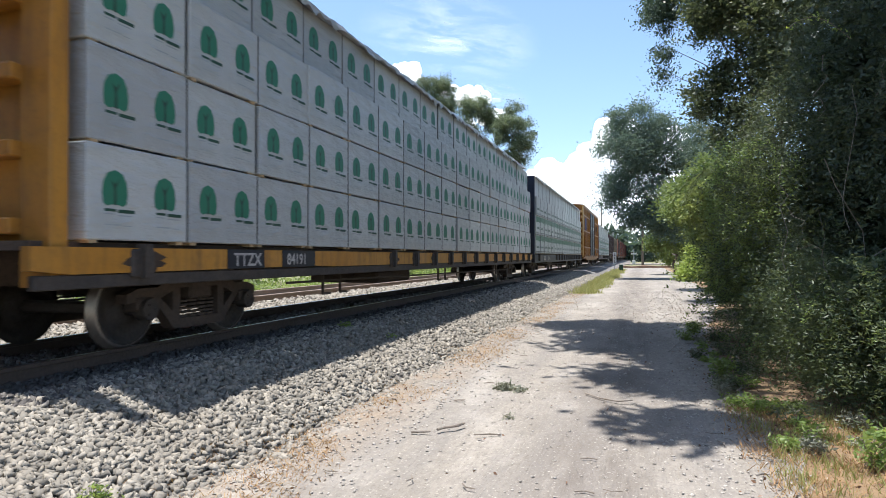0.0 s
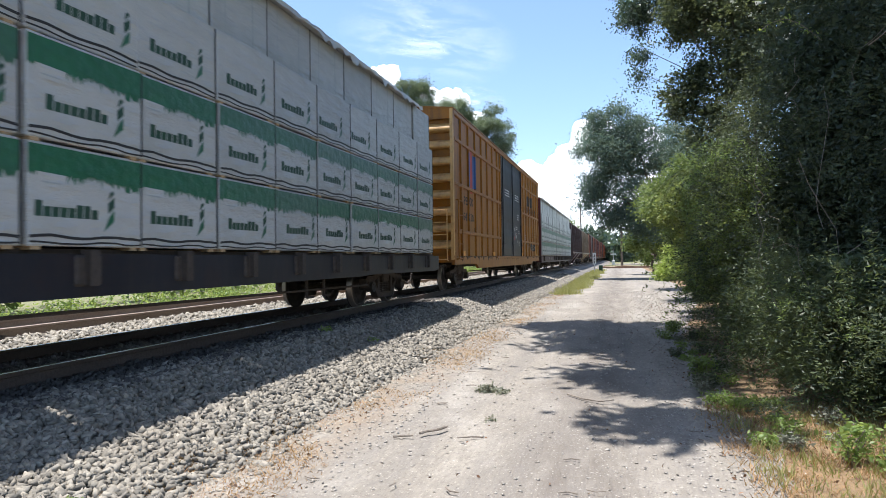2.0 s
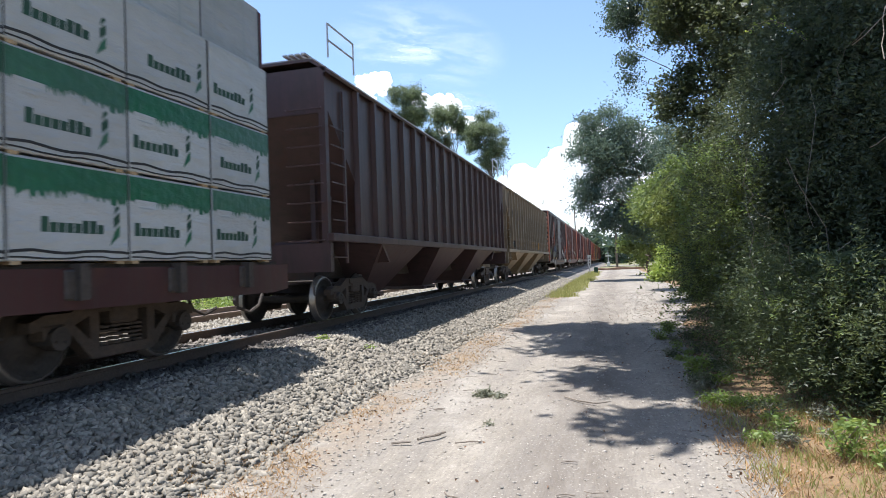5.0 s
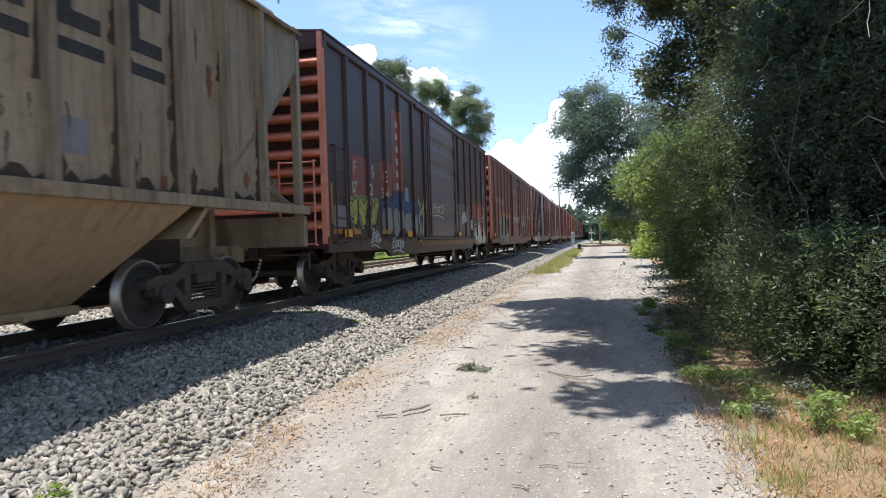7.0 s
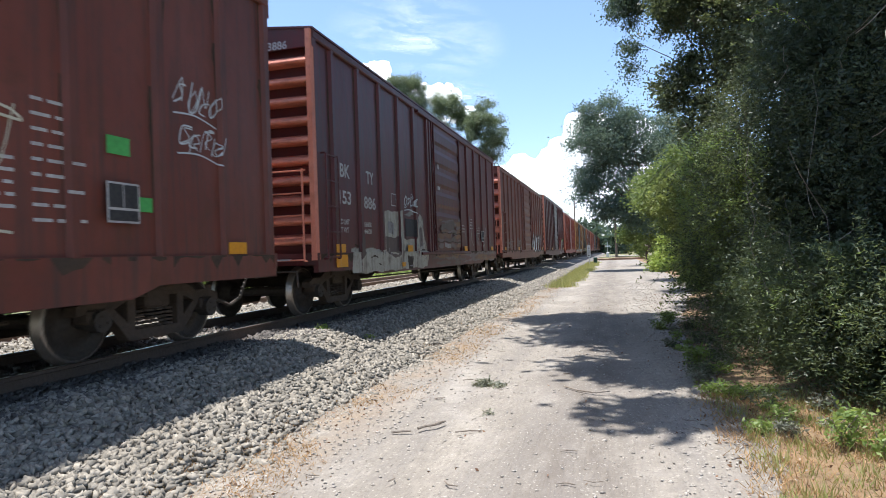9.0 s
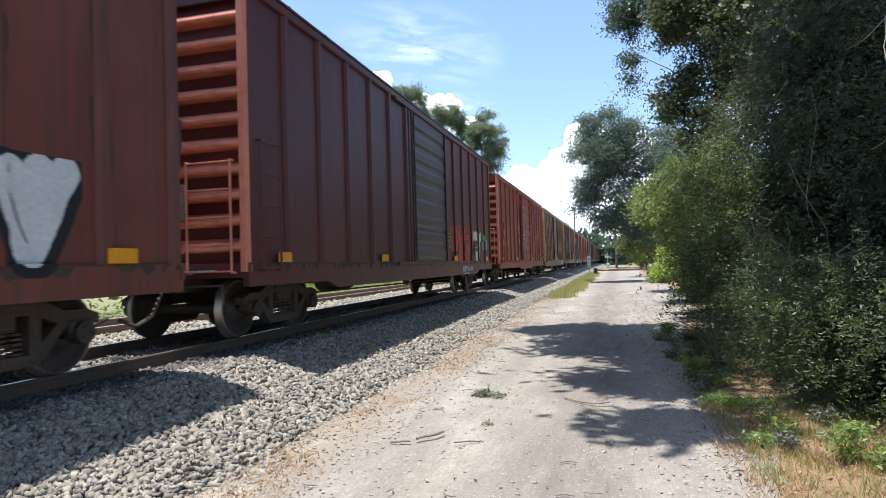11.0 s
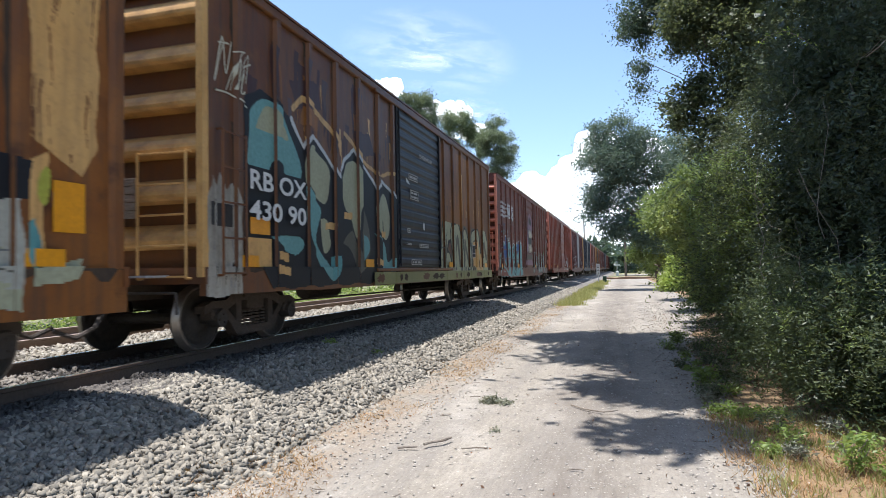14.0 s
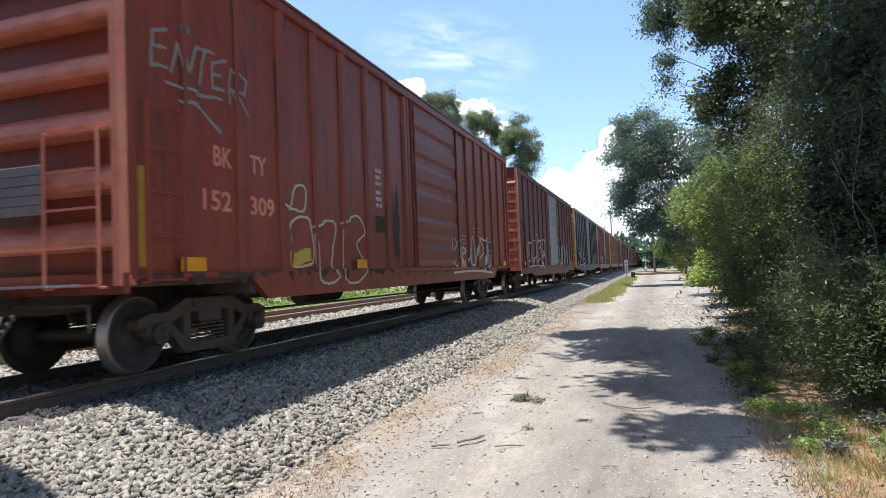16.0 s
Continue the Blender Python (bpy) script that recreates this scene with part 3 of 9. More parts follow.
def truck_mesh():
    bm = bmesh.new()
    for s in (-1, 1):
        a, b = (s * 0.92, s * 1.07)
        top = [(-1.14, 0.50), (-1.14, 0.60), (-0.98, 0.66), (-0.70, 0.66), (-0.42, 0.80), (0.42, 0.80), (0.70, 0.66), (0.98, 0.66), (1.14, 0.60), (1.14, 0.50), (0.86, 0.54), (0.66, 0.53), (0.40, 0.64), (-0.40, 0.64), (-0.66, 0.53), (-0.86, 0.54)]
        slab(bm, top, min(a, b), max(a, b))
        low = [(-0.78, 0.55), (-0.64, 0.53), (-0.36, 0.28), (0.36, 0.28), (0.64, 0.53), (0.78, 0.55), (0.44, 0.17), (-0.44, 0.17)]
        slab(bm, low, min(a, b), max(a, b))
        for y in (-0.40, 0.40):
            box(bm, min(a, b), max(a, b), y - 0.06, y + 0.06, 0.26, 0.68)
        for y in (-0.24, -0.08, 0.08, 0.24):
            for k in range(5):
                bar(bm, (s * 0.995, y, 0.285 + k * 0.045), (s * 0.995, y, 0.31 + k * 0.045), 0.066, 8)
        for y in (-0.89, 0.89):
            box(bm, s * 1.0 - 0.10, s * 1.0 + 0.10, y - 0.13, y + 0.13, 0.41, 0.56, bevel=0.02)
        box(bm, s * 1.08 - 0.02, s * 1.08 + 0.02, -0.3, 0.3, 0.69, 0.78)
    box(bm, -1.1, 1.1, -0.2, 0.2, 0.50, 0.72, bevel=0.03)
    for y in (-0.44, 0.44):
        box(bm, -0.95, 0.95, y - 0.06, y + 0.06, 0.36, 0.46)
    bar(bm, (0, 0, 0.7), (0, 0, 0.86), 0.2, 12)
    me = bpy.data.meshes.new("truck")
    bm.to_mesh(me)
    bm.free()
    me.materials.append(M["frame"])
    return me


def coupler_mesh():
    bm = bmesh.new()
    box(bm, -0.09, 0.09, -0.62, 0.3, 0.76, 0.94, bevel=0.03)
    slab(bm, [(-0.09, -0.6), (-0.20, -0.72), (-0.16, -0.86), (-0.04, -0.84), (-0.02, -0.72), (0.08, -0.70), (0.13, -0.84), (0.20, -0.74), (0.10, -0.56)], 0.72, 0.98, 0, "xy")
    bar(bm, (0.25, -0.06, 0.80), (1.25, -0.10, 0.80), 0.018, 6)
    bar(bm, (1.25, -0.10, 0.80), (1.28, -0.12, 0.55), 0.018, 6)
    for a, b in (((0.3, -0.1, 0.72), (0.34, -0.35, 0.42)), ((0.34, -0.35, 0.42), (0.32, -0.60, 0.32)), ((0.32, -0.60, 0.32), (0.22, -0.80, 0.42))):
        bar(bm, a, b, 0.028, 6)
    me = bpy.data.meshes.new("coupler")
    bm.to_mesh(me)
    bm.free()
    me.materials.append(M["steel"])
    return me


WHEELSET, TRUCK, COUPLER = wheelset_mesh(), truck_mesh(), coupler_mesh()
WHEELS, CARS = [], []


def running_gear(car, length, inset):
    for y in (inset, length - inset):
        t = linked("truck", TRUCK, car, "rusty cast steel truck with coil springs", 0, y, 0)
        for d in (-0.89, 0.89):
            w = linked("wheelset", WHEELSET, t, "", 0, d, WHEEL)
            WHEELS.append((w, d))
    linked("coupler", COUPLER, car, "", 0, 0, 0)
    linked("coupler", COUPLER, car, "", 0, length, 0, 180)


def ladder(name, parent, material, ends, rung_count, z0, z1, axis, at):
    """Two rails and their rungs; axis 'y' lies along the side, 'x' across the end."""
    bm = bmesh.new()

    def spot(u, z, out):
        return (at + out, u, z) if axis == "y" else (u, at - out, z)
    for u in ends:
        bar(bm, spot(u, z0, 0.09), spot(u, z1, 0.09), 0.018, 5)
        for z in (z0, z1):
            bar(bm, spot(u, z, 0.09), spot(u, z, 0.0), 0.016, 5)
    for i in range(rung_count):
        z = z0 + 0.02 + (z1 - z0 - 0.04) * i / max(1, rung_count - 1)
        bar(bm, spot(ends[0], z, 0.09), spot(ends[1], z, 0.09), 0.014, 5)
    return part(name, bm, material, parent)


def mark(car, word, y, z, height, material, at=1.6, squeeze=1.0, slope=None, name="lettering"):
    """Painted letters on the near side."""
    v, polys = lettering(word)
    bm = bmesh.new()
    v = v * height
    for p in polys:
        ys = [y + v[i][0] * squeeze for i in p]
        a, b = min(ys), max(ys)
        x = max(slope(a + (b - a) * k / 6) for k in range(7)) if slope else at
        bm.faces.new([bm.verts.new((x + 0.004, yy, z + v[i][1])) for i, yy in zip(p, ys)])
    return tagged(part(name, bm, material, car), kind="stuff")


def end_mark(car, word, x, z, height, material, at):
    v, polys = lettering(word)
    bm = bmesh.new()
    vs = [bm.verts.new((x + u, at - 0.004, z + w)) for u, w in v * height]
    for p in polys:
        try:
            bm.faces.new([vs[i] for i in p])
        except ValueError:
            pass
    return part("lettering", bm, material, car)


def bars_of_print(car, y, z, wide, rows, step, material, slope, seed=0, thick=0.035, name="stencil"):
    """Lines of print too small to read."""
    r = random.Random(seed)
    bm = bmesh.new()
    for i in range(rows):
        zz, yy = z - i * step, y
        while yy < y + wide:
            k = r.uniform(0.08, 0.26)
            x = slope(yy + k / 2) + 0.004
            v = [bm.verts.new(c) for c in ((x, yy, zz), (x, min(yy + k, y + wide), zz), (x, min(yy + k, y + wide), zz + thick), (x, yy, zz + thick))]
            bm.faces.new(v)
            yy += k + 0.05
    return tagged(part(name, bm, material, car), kind="stuff")


def plate(car, name, y0, y1, z0, z1, material, slope, lift=0.004, step=0.06):
    """A painted field that lies over ribs and panels alike."""
    bm = bmesh.new()
    n = max(1, int((y1 - y0) / step))
    prev = None
    for i in range(n + 1):
        y = y0 + (y1 - y0) * i / n
        cur = [bm.verts.new((skin(slope, y, z) + lift, y, z)) for z in ((z0, 1.095, 1.105, z1) if z0 < 1.09 < z1 - 0.02 else (z0, z1))]
        if prev:
            for a, b, c, d in zip(prev, cur, cur[1:], prev[1:]):
                bm.faces.new((a, b, c, d))
        prev = cur
    return part(name, bm, material, car)


def skin(slope, y, z):
    """The outer face of a side: posts and panels above, the side sill below."""
    return max(slope(y), 1.592) if z < 1.10 else slope(y)


def sprayed(bm, pts, width, slope, lift, mat=0):
    """A painted line through points (y, z), laid over the side."""
    for (ya, za), (yb, zb) in zip(pts, pts[1:]):
        long = math.hypot(yb - ya, zb - za)
        if long < 1e-4:
            continue
        n = max(1, int(long / 0.07))
        ny, nz = -(zb - za) / long * width / 2, (yb - ya) / long * width / 2
        prev = None
        for i in range(n + 1):
            k = i / n
            y, z = ya + (yb - ya) * k, za + (zb - za) * k
            cur = [bm.verts.new((skin(slope, y + s * ny, z + s * nz) + lift, y + s * ny, max(0.68, z + s * nz))) for s in (-1, 1)]
            if prev:
                bm.faces.new((prev[0], cur[0], cur[1], prev[1])).material_index = mat
            prev = cur


def bent(points, steps=5):
    """A smooth line through points."""
    out = []
    p = [points[0]] + list(points) + [points[-1]]
    for i in range(1, len(p) - 2):
        for k in range(steps):
            t = k / steps
            out.append(tuple(0.5 * (2 * p[i][a] + (p[i + 1][a] - p[i - 1][a]) * t + (2 * p[i - 1][a] - 5 * p[i][a] + 4 * p[i + 1][a] - p[i + 2][a]) * t * t
                                    + (3 * p[i][a] - p[i - 1][a] - 3 * p[i + 1][a] + p[i + 2][a]) * t ** 3) for a in (0, 1)))
    out.append(points[-1])
    return out


STROKES = ([(0, 0), (0.05, 1), (0.8, 0.75), (0.25, 0.5), (0.85, 0.1)], [(0.85, 0.95), (0.1, 0.8), (0.15, 0.1), (0.9, 0.15)], [(0.1, 0), (0.45, 1), (0.9, 0)],
           [(0.05, 1), (0.2, 0.05), (0.8, 0.1), (0.85, 1)], [(0.85, 0.9), (0.15, 0.9), (0.75, 0.45), (0.1, 0.05)], [(0.1, 0.05), (0.12, 1), (0.85, 0.2), (0.8, 1)],
           [(0.5, 1), (0.05, 0.5), (0.5, 0), (0.9, 0.5), (0.5, 1)], [(0.05, 0.95), (0.9, 0.95), (0.45, 0.9), (0.45, 0)])


def splat(car, y, z, ry, rz, material, x, seed, name="grease_stain"):
    """A ragged blot of grease."""
    r = random.Random(seed)
    bm = bmesh.new()
    n = 22
    ring = [bm.verts.new((x, y + ry * math.cos(6.2832 * i / n) * r.uniform(0.55, 1.15), z + rz * math.sin(6.2832 * i / n) * r.uniform(0.55, 1.15))) for i in range(n)]
    mid = bm.verts.new((x, y, z))
    for i in range(n):
        bm.faces.new((mid, ring[i], ring[(i + 1) % n]))
    return part(name, bm, material, car)


def smears(r, n, y0, y1, z0, z1, colours, long=(0.15, 0.9), wide=(0.02, 0.10), down=True):
    """Streaks and smears of dirt or old paint, as items of a mural; they run down or along."""
    out = []
    for _ in range(n):
        y, z, k, w = r.uniform(y0, y1), r.uniform(z0, z1), r.uniform(*long), r.uniform(*wide)
        if down:
            foot = max(z0, z - k)
            out.append(("poly", [(y - w / 2, z), (y + w / 2, z - 0.02), (y + w * r.uniform(0.1, 0.4), foot + 0.3 * (z - foot)), (y, foot), (y - w * 0.3, foot + 0.4 * (z - foot))], r.choice(colours)))
        else:
            far = min(y1, y + k)
            out.append(("poly", [(y, z), (y + 0.4 * (far - y), z + w), (far, z + w * r.uniform(0.2, 0.9)), (far, z - w * 0.3), (y + 0.6 * (far - y), z - w * 0.6)], r.choice(colours)))
    return out


def mural(car, slope, items, label, lift=0.007, low=0.68):
    """Sprayed shapes laid over posts and panels. Items, in the order of painting, are
    ("line", points, width, colour), ("poly", points, colour) or ("spot", y, z, ry, rz, colour)."""
    ends = [(min(p[0] for p in i[1]), max(p[0] for p in i[1]), min(p[1] for p in i[1]), max(p[1] for p in i[1])) if i[0] != "spot" else (i[1] - i[3], i[1] + i[3], i[2] - i[4], i[2] + i[4]) for i in items]
    dy, dz, room = 0.010, 0.017, 0.12
    ys = np.arange(min(e[0] for e in ends) - room, max(e[1] for e in ends) + room, dy)
    zs = np.arange(max(low, min(e[2] for e in ends) - room), max(e[3] for e in ends) + room, dz)
    gy, gz = np.meshgrid(ys + dy / 2, zs + dz / 2)
    wy = gy + 0.016 * np.sin(gz * 8 + 1) + 0.006 * np.sin(gz * 17 + gy * 5)
    wz = gz + 0.016 * np.sin(gy * 7) + 0.006 * np.sin(gy * 15 + gz * 5)
    colours = list(dict.fromkeys(i[-1] for i in items))
    ink = np.full(gy.shape, -1)
    for item in items:
        if item[0] == "line":
            hit = np.zeros(gy.shape, bool)
            for (ay, az), (by, bz) in zip(item[1], item[1][1:]):
                vy, vz = by - ay, bz - az
                t = np.clip(((wy - ay) * vy + (wz - az) * vz) / max(1e-9, vy * vy + vz * vz), 0, 1)
                hit |= (wy - ay - t * vy) ** 2 + (wz - az - t * vz) ** 2 < (item[2] / 2) ** 2
        elif item[0] == "poly":
            hit = np.zeros(gy.shape, bool)
            for (ay, az), (by, bz) in zip(item[1], item[1][1:] + item[1][:1]):
                if az != bz:
                    hit ^= ((az > wz) != (bz > wz)) & (wy < (by - ay) * (wz - az) / (bz - az) + ay)
        else:
            hit = ((wy - item[1]) / item[3]) ** 2 + ((wz - item[2]) / item[4]) ** 2 < 1
        ink[hit] = colours.index(item[-1])
    upper = np.array([skin(slope, y, 2.0) for y in ys + dy / 2]) + lift
    lower = np.array([skin(slope, y, 0.9) for y in ys + dy / 2]) + lift
    co, mats = [], []
    for row, z in zip(ink, zs):
        face = lower if z + dz / 2 < 1.10 else upper
        cuts = [0] + list(np.nonzero((np.diff(row) != 0) | (np.abs(np.diff(face)) > 0.002))[0] + 1) + [len(row)]
        for a, b in zip(cuts, cuts[1:]):
            if row[a] >= 0:
                x, ya, yb = face[a], ys[a], ys[b - 1] + dy
                co += [(x, ya, z), (x, yb, z), (x, yb, z + dz), (x, ya, z + dz)]
                mats.append(row[a])
    me = raw_mesh("graffiti", np.array(co), np.arange(len(co)).reshape(-1, 4))
    for c in colours:
        me.materials.append(GRAFFITI[c] if c in GRAFFITI else M[c])
    me.polygons.foreach_set("material_index", np.array(mats, np.int32))
    return tagged(linked("graffiti", me, car, label), kind="stuff")


def graffiti(car, y0, y1, z0, z1, letters, fill, edge, slope, seed, halo=None, fat=0.17):
    """A sprayed piece: a row of thick, bent, outlined and shadowed strokes that lean into one another."""
    r = random.Random(seed)
    w, tall = (y1 - y0) / letters, z1 - z0
    core = fat * min(w, tall)
    rim = min(0.05, 0.3 * core)
    glow, glyphs, items = [], [], []
    for i in range(letters):
        lean, top, foot = r.uniform(-0.12, 0.2), z1 - tall * r.uniform(0.02, 0.2) - core, z0 + tall * r.uniform(0, 0.08) + core

        def at(u, v):
            return (y0 + w * (i + 0.5) + (u - 0.5) * (w * 1.06 - 2 * core) + lean * w * (v - 0.5), foot + (top - foot) * v)
        strokes = []
        for _ in range(2):
            a, b = r.choice(((0.0, 0.0), (0.05, 0.9), (0.5, 1.0), (0.1, 0.5))), r.choice(((1.0, 0.05), (0.9, 1.0), (1.0, 0.5), (0.55, 0.0)))
            m = (r.uniform(0.15, 0.85), r.choice((0.05, 0.5, 0.95)))
            pts = [at(*a), at(*m), at(*b)]
            strokes.append(bent(pts, 4) if r.random() < 0.55 else pts)
        glyphs.append(strokes)
        glow += [("line", q, 2 * (core + rim) + 0.13, halo or edge) for q in strokes]
    items += glow
    for i, strokes in enumerate(glyphs):
        k = core * r.uniform(0.85, 1.15)
        items += [("line", [(a + 0.06, b - 0.05) for a, b in q], 2 * (k + rim), edge) for q in strokes]
        items += [("line", q, 2 * (k + rim), edge) for q in strokes]
        items += [("line", q, 2 * k, fill) for q in strokes]
        if halo and halo != edge:
            q = strokes[0]
            cut = [(a, b - 0.45 * k) for a, b in q]
            items.append(("line", cut, 0.7 * k, halo))
        items.append(("line", [(a - 0.2 * k, b + 0.35 * k) for a, b in strokes[-1]][:max(2, len(strokes[-1]) // 2)], 0.018, edge))
    return mural(car, slope, items, "sprayed %s graffiti" % fill.replace("_", " "))


def outlined(points, colour, rim, width=0.05):
    """A filled shape with a sprayed rim, as items of a mural."""
    p = bent(points + points[:1], 5)
    return [("poly", p, colour), ("line", p, width, rim)]


def notice(car, y0, y1, z0, z1, lines, slope, seed):
    """A framed white notice with lines of print too small to read."""
    plate(car, "notice", y0, y1, z0, z1, M["dull_white"], slope)
    plate(car, "notice_field", y0 + 0.02, y1 - 0.02, z0 + 0.02, z1 - 0.02, M["ink"], slope, 0.007)
    tall = (z1 - z0 - 0.04) / lines
    bars_of_print(car, y0 + 0.05, z1 - 0.02 - tall * 0.8, y1 - y0 - 0.1, lines, tall, M["dull_white"], lambda y: slope(y) + 0.006, seed, tall * 0.55)


def tag(car, y0, y1, z0, z1, letters, colour, slope, seed, thick=0.05):
    """A quick handwritten tag."""
    r = random.Random(seed)
    w = (y1 - y0) / letters
    bm = bmesh.new()
    lean = r.uniform(0.15, 0.4) * (z1 - z0)
    for i in range(letters):
        for k in range(2):
            size, up, back = r.uniform(0.55, 1.0), r.uniform(0, 0.25), r.uniform(-0.15, 0.25)
            pts = bent([(y0 + w * (i + back + 1.15 * size * u) + lean * v, z0 + (z1 - z0) * (up + v * size * 0.85 + r.uniform(-0.06, 0.06))) for u, v in r.choice(STROKES)], 4)
            sprayed(bm, pts, thick * (0.8 if k else 0.55), slope, 0.012 + 0.001 * k)
    if letters > 2:
        sprayed(bm, bent([(y0 + 0.1 * w, z0 - 0.05), (y0 + 0.5 * (y1 - y0), z0 - 0.02), (y1, z0 - 0.10)]), thick * 0.8, slope, 0.012)
    return tagged(part("graffiti_tag", bm, GRAFFITI[colour], car, "thin %s sprayed tag" % colour), kind="stuff")


def boxcar(y0, length, tall, side, end, door, label, ribs=14, door_at=(0.42, 0.60), bars=10, inset=1.8, sill=(0.66, 0.78, 2.75), roof=None, louvre=9, group="boxcars of the freight train", bar_mat=None, post=None, posts=None, gable=None, stencil=(0.82, 1.42)):
    """A steel boxcar. Returns it and the profile of its near side."""
    car = thing("boxcar", label, "boxcar", group)
    CARS.append((car, y0))
    low, high = 1.02, tall
    d0, d1 = length * door_at[0], length * door_at[1]
    # side posts, left out where the door is
    pitch = length / ribs
    centres = [0.10] + ([posts[0] + posts[1] * i for i in range(int((length - 0.5 - posts[0]) / posts[1]) + 1)] if posts else [pitch * i for i in range(1, ribs)]) + [length - 0.10]
    centres = [c for c in centres if not d0 - 0.2 < c < d1 + 0.2] + [d0 - 0.12, d1 + 0.12]
    half = 0.085

    def slope(y):
        if d0 <= y <= d1:
            return 1.60
        return 1.60 if any(abs(y - c) < half for c in centres) else 1.545
    bm = bmesh.new()
    box(bm, -0.0325, 0.0325, 0.03, length - 0.03, low, high)
    panel = part("side_panel", bm, side, car, "", 1.5125)
    linked("side_panel", panel.data, car, "", -1.5125)
    bm = bmesh.new()
    box(bm, -1.48, 1.48, 0.03, length - 0.03, low - 0.06, low)
    part("floor", bm, M["frame"], car)
    # panel paint darker than the bars stands in for shade in the recesses
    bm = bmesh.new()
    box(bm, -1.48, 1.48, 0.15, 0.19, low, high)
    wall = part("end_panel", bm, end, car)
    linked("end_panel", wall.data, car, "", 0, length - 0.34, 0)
    # posts
    bm = bmesh.new()
    slab(bm, [(1.545, -half), (1.6, -half * 0.62), (1.6, half * 0.62), (1.545, half)], low + 0.06, high - 0.12, 0, "xy")
    me = bpy.data.meshes.new("rib")
    bm.to_mesh(me)
    bm.free()
    me.materials.append(side)
    for c in centres:
        linked("rib", me, car, "", 0, c, 0)
        linked("rib", me, car, "", 0, c, 0, 180)
    # side sills: deep between the trucks, shallow over them
    deep, shallow, over = sill
    prof = [(0, 1.09), (0, shallow), (over - 0.4, shallow), (over, deep - 0.002), (length - over, deep - 0.002), (length - over + 0.4, shallow), (length, shallow), (length, 1.09)]
    for s in (1.50, -1.59):
        bm = bmesh.new()
        slab(bm, prof, s, s + 0.09)
        part("side_sill", bm, side, car)
    # top chord and roof
    for s in (1.49, -1.61):
        bm = bmesh.new()
        box(bm, s, s + 0.12, 0, length, high - 0.14, high, bevel=0.02)
        part("top_chord", bm, side, car)
    bm = bmesh.new()
    slab(bm, [(-1.62, high), (0, high + 0.17), (1.62, high), (1.62, high + 0.035), (0, high + 0.21), (-1.62, high + 0.035)], -0.02, length + 0.02, 0, "xz")
    for i in range(1, int(length / 1.25)):
        slab(bm, [(-1.60, high + 0.03), (0, high + 0.20), (1.60, high + 0.03), (1.60, high + 0.065), (0, high + 0.235), (-1.60, high + 0.065)], i * 1.25 - 0.03, i * 1.25 + 0.03, 0, "xz")
    part("roof", bm, roof or side, car)
    # ends: horizontal pressed bars between corner posts
    step = (high - 0.35 - (low + 0.1)) / bars
    bm = bmesh.new()
    slab(bm, [(0.16, step * 0.36), (-0.01, step * 0.42), (-0.04, step * 0.47), (-0.045, step * 0.54), (-0.03, step * 0.63), (0.01, step * 0.74), (0.08, step * 0.84), (0.16, step * 0.92)], -1.51, 1.51)
    me = bpy.data.meshes.new("end_bar")
    bm.to_mesh(me)
    bm.free()
    # brighter bar paint puts the sunlight on the bars into the colour
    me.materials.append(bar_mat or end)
    bm = bmesh.new()
    slab(bm, [(1.50, -0.05), (1.585, -0.05), (1.6, 0.06), (1.55, 0.17), (1.50, 0.17)], 0.98, high, 0, "xy")
    pm = bpy.data.meshes.new("corner_post")
    bm.to_mesh(pm)
    bm.free()
    pm.materials.append(post or bar_mat or end)
    bm = bmesh.new()
    slab(bm, [(-1.6, 0.9), (1.6, 0.9), (1.6, 1.1), (-1.6, 1.1)], -0.02, 0.05, 0, "xz")
    sm = bpy.data.meshes.new("end_sill")
    bm.to_mesh(sm)
    bm.free()
    sm.materials.append(end)
    bm = bmesh.new()
    slab(bm, [(-1.6, high - 0.28), (1.6, high - 0.28), (1.6, high), (0, high + 0.17), (-1.6, high)], 0.0, 0.05, 0, "xz")
    gm = bpy.data.meshes.new("gable")
    bm.to_mesh(gm)
    bm.free()
    gm.materials.append(gable or side)
    for y, turn in ((0, 0), (length, 180)):
        for i in range(bars):
            linked("end_bar", me, car, "", 0, y, low + 0.1 + i * step, turn)
        linked("corner_post", pm, car, "", 0, y, 0, turn)
        linked("end_sill", sm, car, "", 0, y, 0, turn)
        linked("gable", gm, car, "", 0, y, 0, turn)
        o = ladder("end_ladder", car, bar_mat or end, (0.72, 1.40), 5, low - 0.05, low + 1.45, "x", -0.02)
        p_ = ladder("side_ladder", car, side, (0.22, 0.70), 5, low - 0.02, low + 1.75, "y", 1.58)
        if turn:
            for q in (o, p_):
                q.rotation_euler = (0, 0, math.pi)
                q.location = (0, y, 0)
    pl = bmesh.new()
    for i in range(7):
        box(pl, -1.2, 1.15, -0.12 - i * 0.055, -0.085 - i * 0.055, 0.985, 1.01)
    part("crossover_platform", pl, M["galv"], car)
    rb = bmesh.new()
    for k in range(5):
        box(rb, -0.12, 0.66, -0.085, -0.05, 1.70 + 0.098 * k, 1.792 + 0.098 * k, bevel=0.004)
    part("routing_board", rb, M["old_tie"] if int(y0) % 2 else M["slate"], car, "weathered grey routing board")
    # door with pressed panels, rods and tracks
    bm = bmesh.new()
    box(bm, 1.555, 1.585, d0, d1, low + 0.08, high - 0.16, bevel=0.006)
    dr = part("door", bm, door, car, "sliding steel door with pressed panels")
    step = (high - 0.3 - low) / louvre
    bm = bmesh.new()
